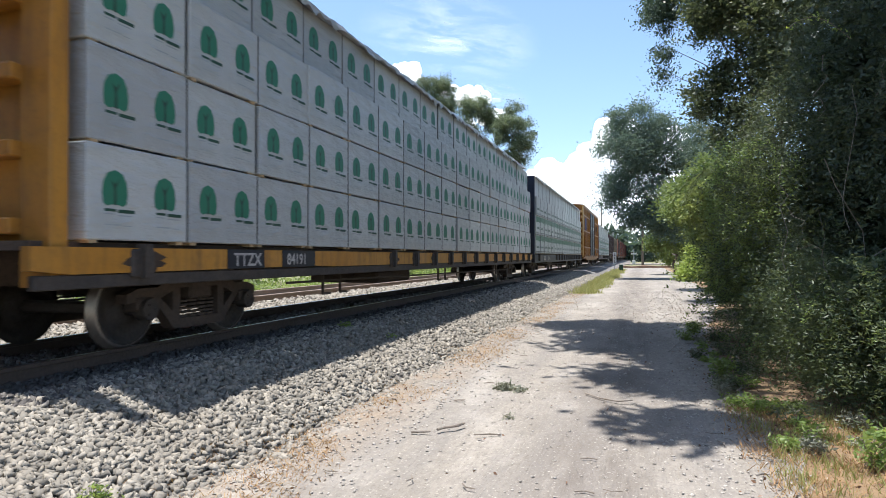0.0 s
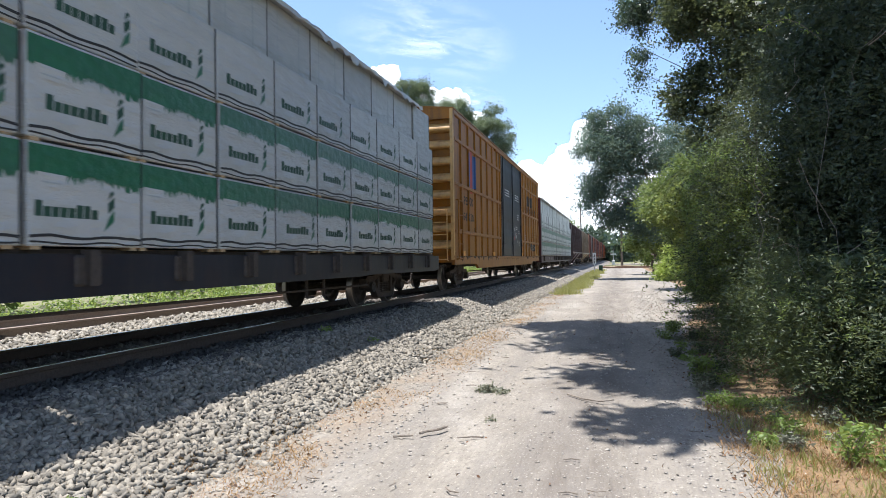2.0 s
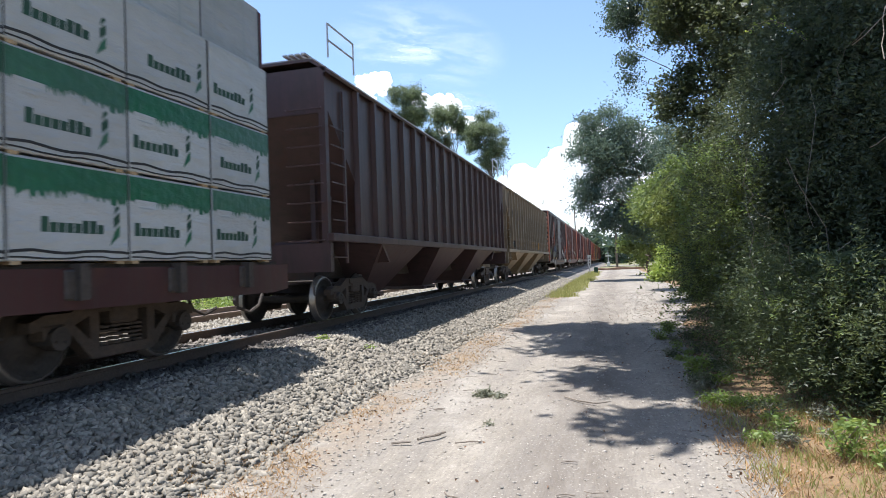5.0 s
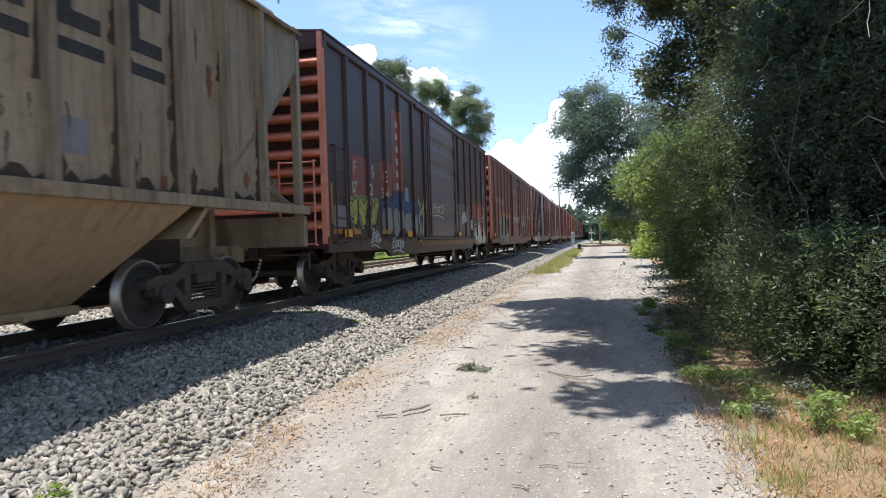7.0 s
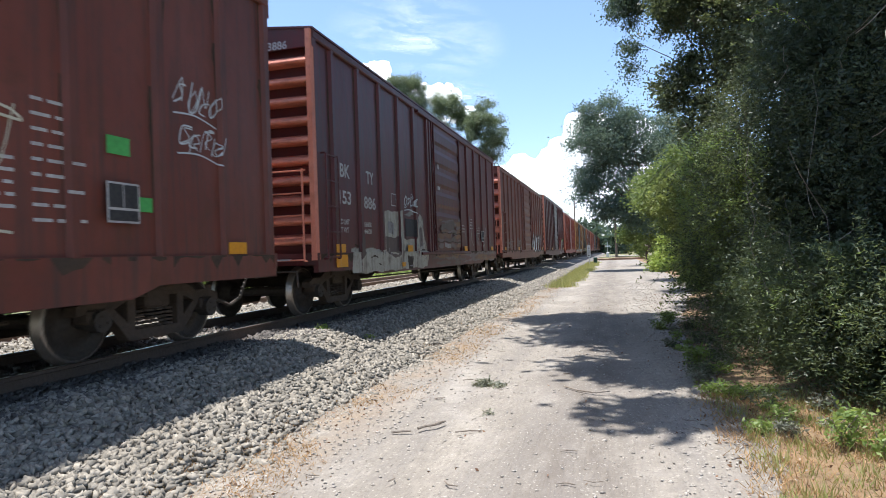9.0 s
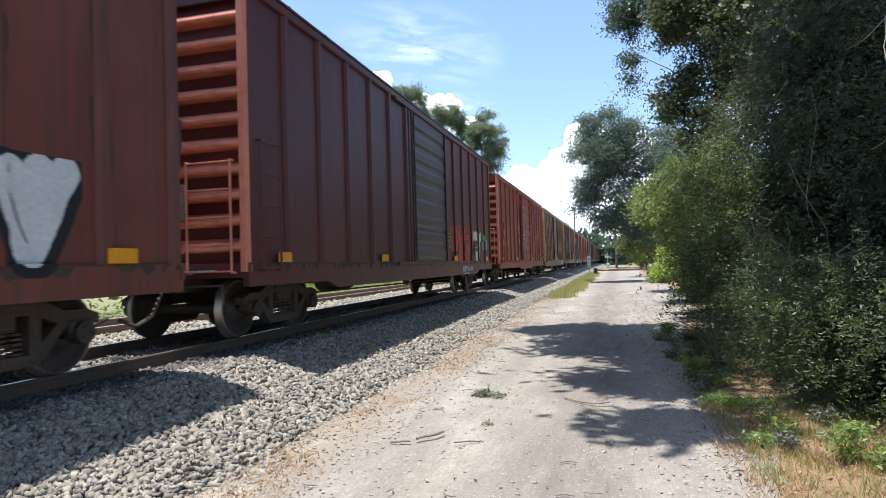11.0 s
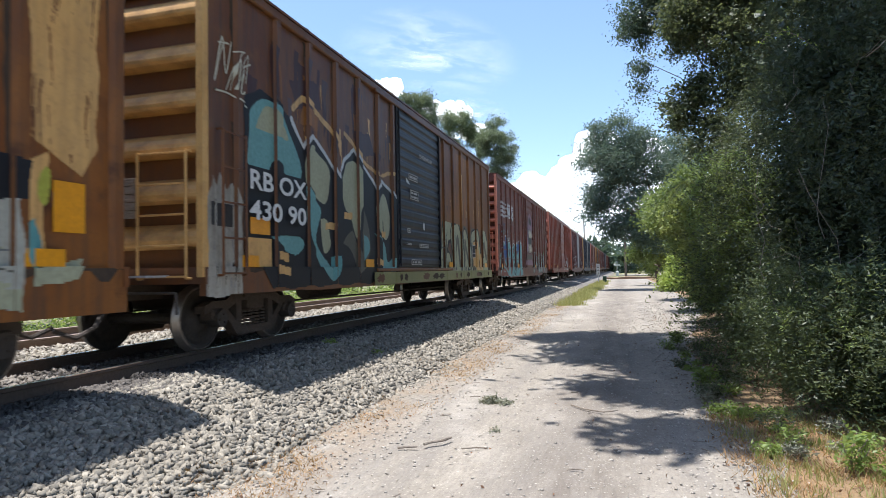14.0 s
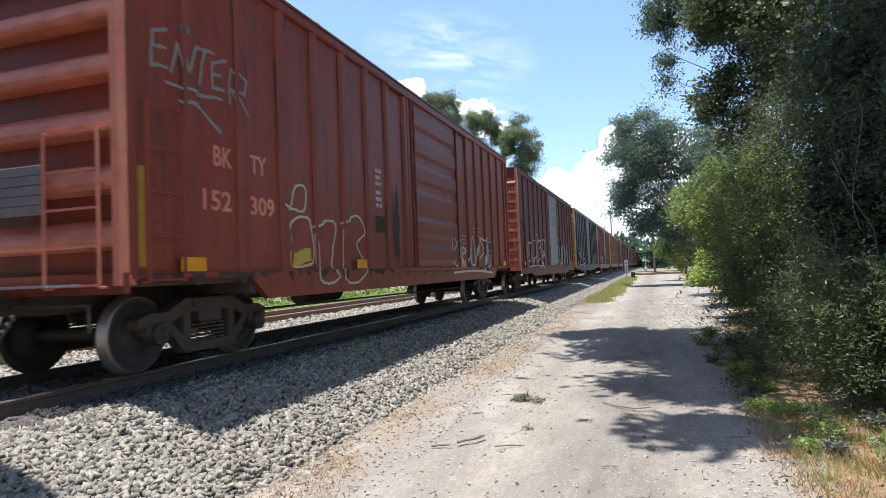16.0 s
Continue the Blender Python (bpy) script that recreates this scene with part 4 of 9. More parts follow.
    slab(bm, [(1.58, 0), (1.615, step * 0.2), (1.615, step * 0.62), (1.58, step * 0.85)], d0 + 0.08, d1 - 0.08, 0, "xz")
    pressed = part("door_pressing", bm, door, dr, "", 0, 0, low + 0.12)
    for i in range(1, louvre):
        linked("door_pressing", pressed.data, dr, "", 0, 0, low + 0.12 + i * step)
    bm = bmesh.new()
    box(bm, 1.58, 1.612, 0, 0.07, low + 0.08, high - 0.16)
    stile = part("door_stile", bm, door, dr, "", 0, d0, 0)
    linked("door_stile", stile.data, dr, "", 0, d1 - 0.07, 0)
    for u in (0.03, 0.49, 0.97) if d1 - d0 > 4 else (0.03, 0.97):
        rd = bmesh.new()
        y = d0 + (d1 - d0) * u
        bar(rd, (1.635, y, low + 0.1), (1.635, y, high - 0.2), 0.02, 6)
        box(rd, 1.612, 1.66, y - 0.05, y + 0.05, low + 0.55, low + 0.7)
        bar(rd, (1.65, y, low + 0.62), (1.65, y + 0.42, low + 0.6), 0.016, 5)
        part("lock_rod", rd, door, dr)
    for z in (low - 0.01, high - 0.18):
        bm = bmesh.new()
        box(bm, 1.545, 1.635, d0 - 1.2, d1 + 1.2, z, z + 0.07, bevel=0.01)
        part("door_track", bm, side, car)
    # dirt that has run down from the roof and beside the posts, and rust along the sill
    r = random.Random(int(y0 * 10))
    bm = bmesh.new()
    for c in centres[1:]:
        for s in (-1, 1):
            for _ in range(2):
                top = high - 0.16 if r.random() < 0.5 else r.uniform(1.6, high - 0.4)
                foot = max(low + 0.1, top - r.uniform(0.3, 1.9))
                y, w0, prev = c + s * (half + 0.004), r.uniform(0.015, 0.09), None
                if d0 - 0.1 < y < d1 + 0.1:
                    continue
                for i in range(9):
                    z = top + (foot - top) * i / 8
                    w = w0 * (1 - i / 8) ** 0.8 * r.uniform(0.5, 1.3) + 0.003
                    cur = [bm.verts.new((1.5475, y, z)), bm.verts.new((1.5475, y + s * w, z))]
                    if prev:
                        bm.faces.new((prev[0], cur[0], cur[1], prev[1]))
                    prev = cur
    prev = None
    for i in range(int(length / 0.11)):
        y = 0.12 + i * 0.11
        cur = [bm.verts.new((1.5925, y, 1.085)), bm.verts.new((1.5925, y, 1.075 - 0.16 * r.random() ** 2.5))]
        if prev and r.random() < 0.85:
            bm.faces.new((prev[0], cur[0], cur[1], prev[1]))
        prev = cur
    tagged(part("grime", bm, M["grime"], car, "dark run-down dirt"), kind="stuff")
    # small print beside the door
    for k in range(3):
        bars_of_print(car, d1 + 0.45 + 1.15 * k, 1.9 + 0.25 * (k % 2), 0.34, r.choice((3, 4, 5)), 0.10, M["dull_white"], slope, int(y0) + k, 0.03)
    # underframe
    bm = bmesh.new()
    box(bm, -0.32, 0.32, 0.15, length - 0.15, 0.70, 0.96)
    for i in range(1, 8):
        y = length * i / 8
        box(bm, -1.5, 1.5, y - 0.06, y + 0.06, 0.82, 0.96)
    bar(bm, (-0.9, length * 0.42, 0.62), (-0.9, length * 0.52, 0.62), 0.2, 12)
    bar(bm, (0.8, length * 0.2, 0.55), (0.75, length * 0.8, 0.50), 0.02, 6)
    part("underframe", bm, M["frame"], car)
    # amber reflectors along the sill
    bm = bmesh.new()
    box(bm, 1.60, 1.606, -0.19, 0.19, 0, 0.15)
    rm = bpy.data.meshes.new("reflector")
    bm.to_mesh(rm)
    bm.free()
    rm.materials.append(M["reflector"])
    for u in (0.055, 0.30, 0.66, 0.945):
        linked("reflector", rm, car, "", 0, length * u, 1.10)
    # inspection stencils
    bm = bmesh.new()
    y, z = length * stencil[0], stencil[1]
    box(bm, 1.602, 1.606, y, y + 0.42, z, z + 0.40)
    for a, b, c, d in ((0.02, 0.2, 0.15, 0.38), (0.215, 0.40, 0.15, 0.38), (0.02, 0.40, 0.02, 0.125)):
        box(bm, 1.606, 1.608, y + a, y + b, z + c, z + d, 1)
    part("inspection_stencil", bm, [M["dull_white"], M["ink"]], car)
    running_gear(car, length, inset)
    return car, slope, d0, d1


def pack_mesh(kind, wide, high, shift=0.14):
    """One wrapped bundle of boards: y from 0, z from 0, its face at x = 1.5."""
    bm = bmesh.new()
    w, h = wide - 0.028, high - 0.05
    box(bm, 0.13, 1.5, 0.004, w + 0.012, 0.018, h + 0.045, 0, 0.012)
    box(bm, 0.2, 1.488, 0.04, 0.13, -0.012, 0.03, 4)
    box(bm, 0.2, 1.484, w - 0.13, w - 0.04, -0.012, 0.03, 4)
    for q in (w + 0.001,):
        box(bm, 1.49, 1.506, q, q + 0.014, 0.03, h + 0.03, 5)
    x = 1.503

    def flat(points, mat, lift=0.0):
        bm.faces.new([bm.verts.new((x + lift, a, b)) for a, b in points]).material_index = mat
    if kind == "trees":
        for c in (w * 0.25, w * 0.75):
            crown = [(0.0, 0.36), (0.09, 0.335), (0.135, 0.36), (0.15, 0.45), (0.135, 0.56), (0.09, 0.64), (0.0, 0.675)]
            flat([(c - a, b) for a, b in crown[::-1]], 1)
            flat([(c + a, b) for a, b in crown], 1)
            flat([(c - 0.02, 0.345), (c + 0.02, 0.345), (c + 0.012, 0.50), (c + 0.05, 0.60), (c, 0.54), (c - 0.05, 0.58), (c - 0.012, 0.48)], 2, 0.0006)
            for a, b, z, t, q in ((-0.12, 0.01, 0.285, 0.026, 2), (0.035, 0.235, 0.275, 0.034, 2), (0.035, 0.20, 0.245, 0.012, 3), (-0.12, -0.01, 0.255, 0.012, 3), (-0.11, 0.08, 0.155, 0.014, 3), (0.10, 0.20, 0.15, 0.010, 3)):
                flat([(c + a, z), (c + b, z), (c + b, z + t), (c + a, z + t)], q)
    elif kind == "plain":
        for a in (0.22, 0.71):
            flat([(w * a, 0.02), (w * a + 0.02, 0.02), (w * a + 0.02, h), (w * a, h)], 3)
    else:
        r = random.Random(4)
        n = 90
        prev = None
        for i in range(n + 1 if kind == "bands" else 0):
            y = 0.006 + (w + 0.004) * i / n
            cur = (y, h - 0.21 - 0.02 * math.sin(y * 7) - 0.075 * r.random() ** 1.6 - (0.03 if i % 3 == 0 else 0))
            if prev:
                flat([prev, cur, (cur[0], h + 0.02), (prev[0], h + 0.02)], 1)
            prev = cur
        # the maker's mark as a row of plain blocks and a split leaf
        g, first = w * 0.066, w * shift
        for i in range(8):
            y, t = first + g * i, (0.135 if i == 0 else 0.12 if i in (5, 6) else 0.088)
            flat([(y, 0.27), (y + g * 0.84, 0.27), (y + g * 0.84 + 0.006, 0.27 + t), (y + 0.006, 0.27 + t)], 2)
        c = first + g * 9.6
        flat([(c - 0.075, 0.16), (c + 0.05, 0.26), (c + 0.058, 0.375), (c - 0.01, 0.30)], 1)
        flat([(c - 0.02, 0.33), (c + 0.055, 0.40), (c + 0.056, 0.50), (c - 0.022, 0.43)], 2)
        flat([(c - 0.02, 0.46), (c + 0.054, 0.53), (c + 0.045, 0.56), (c, 0.535)], 2)
        # a paper slip under the band, and wavering black lines at the foot
        if kind == "bands" and shift < 0.2:
            flat([(w * 0.06, h - 0.33), (w * 0.30, h - 0.34), (w * 0.30, h - 0.22), (w * 0.06, h - 0.21)], 0, 0.004)
            flat([(w * 0.10, h - 0.30), (w * 0.26, h - 0.305), (w * 0.26, h - 0.290), (w * 0.10, h - 0.285)], 3, 0.005)
        for k, (z, t) in enumerate(((0.088, 0.026), (0.040, 0.016))):
            edge = [(0.014 + (w - 0.02) * i / 12, z + 0.010 * math.sin(i * 0.9 + k) + r.uniform(-0.004, 0.004)) for i in range(13)]
            for p, q in zip(edge, edge[1:]):
                flat([p, q, (q[0], q[1] + t), (p[0], p[1] + t)], 5)
    me = bpy.data.meshes.new("pack")
    bm.to_mesh(me)
    bm.free()
    mats = ["wrap", "print_green", "print_dark", "print_grey", "lumber", "strap"] if kind == "trees" else ["wrap", "wrap_green", "print_dark", "print_grey", "lumber", "strap"]
    for m in mats:
        me.materials.append(M[m])
    return me


PACKS = {}


def centerbeam(y0, length, paint_mat, sill_mat, kind, label, load_label, words, inset=2.65, seed=1, pitch=1.295, deep=0.70):
    """A centre-beam flatcar with bulkheads, and the wrapped lumber that it carries."""
    car = thing("centerbeam_flatcar", label, "flatcar", "centerbeam flatcars of the train")
    CARS.append((car, y0))
    top = 4.80
    bm = bmesh.new()
    box(bm, -1.45, 1.45, 0.1, length - 0.1, 1.06, 1.14)
    box(bm, -0.32, 0.32, 0.1, length - 0.1, 0.72, 1.06)
    for i in range(19):
        y = 1.0 + (length - 2.0) * i / 18
        box(bm, -1.5, 1.5, y - 0.05, y + 0.05, 0.92, 1.06)
    part("deck", bm, M["frame"], car)
    for s in (1.48, -1.58):
        bm = bmesh.new()
        slab(bm, [(0, 1.09), (0, deep + 0.04), (0.4, deep), (4.6, deep + 0.02), (5.2, deep), (length - 5.2, deep), (length - 4.6, deep + 0.02), (length - 0.4, deep), (length, deep + 0.04), (length, 1.09)], s, s + 0.10)
        part("side_sill", bm, sill_mat, car)
        if deep > 0.75:
            bm = bmesh.new()
            box(bm, s + 0.005, s + 0.085, 0.05, length - 0.05, 0.72, deep - 0.003, bevel=0.01)
            part("sill_flange", bm, M["steel"], car)
    bm = bmesh.new()
    box(bm, 1.578, 1.66, -0.15, 0.15, 0.80, 1.08, bevel=0.02)
    box(bm, 1.60, 1.72, -0.05, 0.05, 0.80, 1.13)
    pm = bpy.data.meshes.new("stake_pocket")
    bm.to_mesh(pm)
    bm.free()
    pm.materials.append(M["steel"])
    n, start = 18, 0.54
    for q in (kind, "plain", "logo"):
        if (q, pitch) not in PACKS:
            PACKS[q, pitch] = [pack_mesh(q, pitch, 0.905, k) for k in (0.14, 0.24, 0.05)]
    for i in range(n):
        if 1 <= i <= 4 and words:
            continue
        linked("stake_pocket", pm, car, "", -0.055, start + pitch * (i + 0.5), 0)
        if sill_mat is M["yellow"]:
            splat(car, start + pitch * (i + 0.5) + 0.05, 0.965, 0.30, 0.12, M["grime"], 1.5815, 700 + i, "rust_stain")
    # bulkheads
    def mesh_of(name, mat, *boxes):
        bm = bmesh.new()
        for q in boxes:
            box(bm, *q, bevel=0.012)
        me = bpy.data.meshes.new(name)
        bm.to_mesh(me)
        bm.free()
        me.materials.append(mat)
        return me
    sheet_mesh = mesh_of("bulkhead", paint_mat, (-1.2, 1.2, 0.34, 0.40, 1.1, top))
    post_mesh = mesh_of("post", paint_mat, (-0.19, 0.16, 0.22, 0.40, 0.74, top))
    beam_mesh = mesh_of("cross_member", paint_mat, (-1.2, 1.2, 0.12, 0.335, 0, 0.14))
    for y, turn in ((0, 0), (length, 180)):
        rim = 1.37 if turn == 0 else 1.2
        b = linked("bulkhead", sheet_mesh, car, "steel bulkhead with cross members", 0, y, 0, turn)
        for s in (-rim, rim):
            linked("post", post_mesh, b, "", s)
        for i in range(6):
            linked("cross_member", beam_mesh, b, "", 0, 0, 1.2 + i * (top - 1.5) / 5)
        ld = ladder("ladder", b, paint_mat, (0.62, 1.12), 9, 1.15, 4.1, "x", 0.06)
        pl = bmesh.new()
        for i in range(6):
            box(pl, -1.2, 1.2, -0.10 - i * 0.06, -0.06 - i * 0.06, 1.0, 1.02)
        part("crossover_platform", pl, M["galv"], b)
    # the centre beam
    bm = bmesh.new()
    box(bm, -0.1, 0.1, 0.4, length - 0.4, top - 0.25, top - 0.05)
    for i in range(14):
        y = 1.2 + (length - 2.4) * i / 13
        box(bm, -0.09, 0.09, y - 0.08, y + 0.08, 1.14, top - 0.2)
        if i < 13:
            bar(bm, (0, y, 1.2), (0, y + (length - 2.4) / 13, top - 0.3), 0.05, 6)
    part("centre_beam", bm, paint_mat, car)
    # tie rods and cables under the sill
    bm = bmesh.new()
    yy = length * 0.26
    bar(bm, (1.3, inset + 1.6, 0.62), (1.3, length - inset - 1.6, 0.50), 0.02, 6)
    for k in (0.22, 0.245, 0.47, 0.495, 0.72, 0.745):
        bar(bm, (1.3, length * k, 0.70), (1.3, length * k, 0.40), 0.025, 5)
        bar(bm, (1.3, length * k, 0.40), (1.3, length * k + 0.25, 0.40), 0.02, 5)
    box(bm, -0.6, 1.0, length * 0.34, length * 0.42, 0.45, 0.72, bevel=0.05)
    part("underframe", bm, M["frame"], car)
    for y, z, h, w in words:
        v = bmesh.new()
        box(v, 1.581, 1.584, y - 0.12, y + len(w) * h * 0.85 + 0.1, max(z - 0.07, deep + 0.01), z + h + 0.04)
        part("lettering_panel", v, sill_mat if sill_mat is M["soot"] else M["black"], car)
        mark(car, w, y, z, h, M["dull_white"], 1.585)
    running_gear(car, length, inset)
    # the load
    load = thing("lumber_load", load_label, "lumber", "lumber loads of the train")
    CARS.append((load, y0))
    r = random.Random(seed)
    for i in range(n):
        for j in range(4):
            gap = 0.035 if i == n // 2 else 0.0
            q = kind if kind == "trees" or j < 2 else ("logo" if j == 2 else "plain")
            linked("pack", PACKS[q, pitch][r.choice((0, 0, 1, 2))], load, "", 0.07 + r.uniform(-0.02, 0.02) - (0.10 if j == 3 else 0), start + pitch * i + gap + r.uniform(-0.008, 0.008), 1.14 + 0.908 * j, r.uniform(-0.5, 0.5))
    bm = bmesh.new()
    for j in range(4):
        for k in range(6):
            a = start + (n * pitch) * k / 6
            box(bm, -1.5, -0.13, a + 0.01, a + (n * pitch) / 6 - 0.01, 1.19 + 0.908 * j, 2.04 + 0.908 * j, bevel=0.03)
    part("far_packs", bm, M["wrap"], load)
    # loose wrap that hangs over the upper edge
    bm = bmesh.new()
    prev = None
    for i in range(int((length - 1.6) / 0.16)):
        y = start + i * 0.16
        z = 1.14 + 0.908 * 4
        cur = [bm.verts.new(c) for c in ((1.22, y, z + 0.012 + r.uniform(0, 0.015)), (1.582 + r.uniform(0, 0.02), y, z + r.uniform(-0.01, 0.03)), (1.585 + r.uniform(0, 0.025), y, z - 0.03 - 0.16 * r.random() ** 3))]
        if prev:
            for k in range(2):
                bm.faces.new((prev[k], cur[k], cur[k + 1], prev[k + 1]))
        prev = cur
    part("loose_wrap", bm, M["wrap"], load)
    return car, load


def hopper(y0, length, paint_mat, low_mat, label, words, inset=2.1, top=4.56, grime=0):
    """A covered hopper car with ribbed sides, sloped end sheets and bottom outlets."""
    car = thing("covered_hopper", label, "hopper car", "covered hoppers of the train")
    CARS.append((car, y0))
    b0, b1, sill = 1.32, length - 1.32, 1.60

    pitch = (b1 - b0) / 17
    centres = [b0 + pitch * i for i in range(18)]

    def slope(y):
        return 1.60 if any(abs(y - c) < 0.06 for c in centres) else 1.50
    e0, e1 = 0.1, length - 0.1
    bm = bmesh.new()
    out = [(e0, top - 0.1), (e1, top - 0.1), (e1, 3.85), (b1, 2.6), (b1, sill), (b0, sill), (b0, 2.6), (e0, 3.85)]
    slab(bm, out, -0.0225, 0.0225)
    panel = part("side_panel", bm, paint_mat, car, "", 1.4775)
    linked("side_panel", panel.data, car, "", -1.4775)
    for s, y in ((1, e0), (-1, e1)):
        bm = bmesh.new()
        box(bm, -1.5, 1.5, min(y, y + s * 0.05), max(y, y + s * 0.05), 3.75, top)
        part("end_sheet", bm, paint_mat, car)
        bm = bmesh.new()
        slab(bm, [(y, 3.85), (y + s * 0.06, 3.85), (y + s * 3.0, 1.1), (y + s * 2.9, 1.1)], -1.5, 1.5)
        part("slope_sheet", bm, low_mat, car)
    bm = bmesh.new()
    slab(bm, [(1.50, -0.06), (1.6, -0.045), (1.6, 0.045), (1.50, 0.06)], sill + 0.02, top - 0.14, 0, "xy")
    me = bpy.data.meshes.new("rib")
    bm.to_mesh(me)
    bm.free()
    me.materials.append(paint_mat)
    for c in centres:
        linked("rib", me, car, "", 0, c, 0)
        linked("rib", me, car, "", 0, c, 0, 180)
    bm = bmesh.new()
    slab(bm, [(-1.6, top - 0.16), (-1.2, top + 0.12), (1.2, top + 0.12), (1.6, top - 0.16), (1.62, top - 0.12), (1.2, top + 0.17), (-1.2, top + 0.17), (-1.62, top - 0.12)], e0, e1, 0, "xz")
    for y in np.linspace(b0 + 0.9, b1 - 0.9, 10):
        box(bm, -0.45, 0.45, y - 0.5, y + 0.5, top + 0.15, top + 0.27, bevel=0.03)
    part("roof", bm, paint_mat, car)
    bm = bmesh.new()
    for s in (-1, 1):
        for i in range(4):
            x = s * (0.72 + 0.12 * i)
            box(bm, x - 0.04, x + 0.04, e0, e1, top + 0.26, top + 0.29)
    for y in np.linspace(e0 + 0.2, e1 - 0.2, 14):
        box(bm, -1.15, 1.15, y - 0.02, y + 0.02, top + 0.22, top + 0.26)
    part("running_board", bm, M["galv"], car)
    for s in (1.50, -1.62):
        bm = bmesh.new()
        box(bm, s, s + 0.12, 0.0, length, sill - 0.12, sill + 0.02, bevel=0.01)
        part("side_sill", bm, paint_mat, car)
    # three outlets either side of the deep centre sill
    bm = bmesh.new()
    box(bm, -0.4, 0.4, b0 + 0.4, b1 - 0.4, 0.78, sill - 0.12, bevel=0.02)
    part("centre_sill", bm, M["frame"], car)
    for m_ in (length / 2 - 4.95, length / 2 - 0.42, length / 2 + 4.55):
        bm = bmesh.new()
        t = [bm.verts.new(c) for c in ((-1.55, m_ - 1.52, sill - 0.1), (1.55, m_ - 1.52, sill - 0.1), (1.55, m_ + 1.52, sill - 0.1), (-1.55, m_ + 1.52, sill - 0.1))]
        b = [bm.verts.new(c) for c in ((-0.65, m_ - 0.55, 0.40), (0.65, m_ - 0.55, 0.40), (0.65, m_ + 0.55, 0.40), (-0.65, m_ + 0.55, 0.40))]
        for k in range(4):
            bm.faces.new((t[k], t[(k + 1) % 4], b[(k + 1) % 4], b[k]))
        bm.faces.new(b[::-1])
        box(bm, -0.7, 0.75, m_ - 0.6, m_ + 0.6, 0.30, 0.40, bevel=0.02)
        bar(bm, (-0.9, m_ - 0.3, 0.35), (1.0, m_ - 0.3, 0.35), 0.03, 6)
        bmesh.ops.recalc_face_normals(bm, faces=bm.faces)
        part("outlet", bm, low_mat, car)
    # grime that has run down beside the ribs and gathered over the sill
    if grime:
        r = random.Random(grime)
        bm = bmesh.new()
        for c in centres:
            for s in (-1, 1):
                for _ in range(3):
                    low = sill + (0.03 if r.random() < 0.6 else r.uniform(0.2, 2.0))
                    high = min(top - 0.3, low + r.uniform(0.2, 1.5))
                    n, prev = 9, None
                    w0 = r.uniform(0.04, 0.15)
                    for i in range(n + 1):
                        z = low + (high - low) * i / n
                        w = w0 * (1 - i / n) ** 0.7 * r.uniform(0.5, 1.3) + 0.004
                        y = c + s * 0.062
                        cur = [bm.verts.new((1.5035, y, z)), bm.verts.new((1.5035, y + s * w, z))]
                        if prev:
                            bm.faces.new((prev[0], cur[0], cur[1], prev[1]))
                        prev = cur
        for _ in range(46):
            y, z = r.uniform(b0, b1), sill + r.uniform(0.1, 2.4)
            if abs(slope(y) - 1.5) < 0.01 and abs(slope(y + 0.12) - 1.5) < 0.01 and abs(slope(y - 0.12) - 1.5) < 0.01:
                splat(car, y, z, r.uniform(0.02, 0.10), r.uniform(0.03, 0.28), M["grime"] if r.random() < 0.5 else M["rust_dark"], 1.5032 + 0.0003 * r.random(), r.randrange(999), "rust_stain")
        n, prev = 150, None
        for i in range(n + 1):
            y = b0 + (b1 - b0) * i / n
            cur = [bm.verts.new((1.5045, y, sill + 0.021)), bm.verts.new((1.5045, y, sill + 0.04 + 0.13 * r.random() ** 2))]
            if prev:
                bm.faces.new((prev[0], cur[0], cur[1], prev[1]))
            prev = cur
        tagged(part("grime", bm, M["grime"], car, "dark rusty grime"), kind="stuff")
    # end platforms, posts, ladders
    for y, turn in ((0, 0), (length, 180)):
        bm = bmesh.new()
        box(bm, -1.55, 1.55, 0.0, 0.12, 0.95, 1.45)
        box(bm, -0.35, 0.35, 0.0, 2.6, 0.72, 1.0)
        for s in (-1, 1):
            box(bm, s * 1.45 - 0.06, s * 1.45 + 0.06, 0.02, 0.14, 0.95, top - 0.2)
            box(bm, s * 0.6 - 0.05, s * 0.6 + 0.05, 1.25, 1.37, 1.0, 3.2)
            bar(bm, (s * 1.45, 0.08, 1.5), (s * 0.9, 1.35, 2.4), 0.05, 6)
            bar(bm, (s * 1.45, 0.08, top - 0.3), (s * 1.45, 1.35, top - 0.1), 0.03, 6)
        for i in range(8):
            bar(bm, (0.75, 0.0, 1.5 + 0.33 * i), (1.45, 0.0, 1.5 + 0.33 * i), 0.015, 5)
            bar(bm, (1.56, 0.1, 1.2 + 0.33 * i), (1.56, 0.7, 1.2 + 0.33 * i), 0.015, 5)
        box(bm, 1.52, 1.56, 0.68, 0.74, 1.1, top - 0.3)
        bar(bm, (0.0, 0.9, 1.35), (0.75, 0.9, 1.35), 0.2, 10)
        o = part("end_frame", bm, paint_mat, car, "open end frame with ladder", 0, y, 0)
        if turn:
            o.rotation_euler = (0, 0, math.pi)
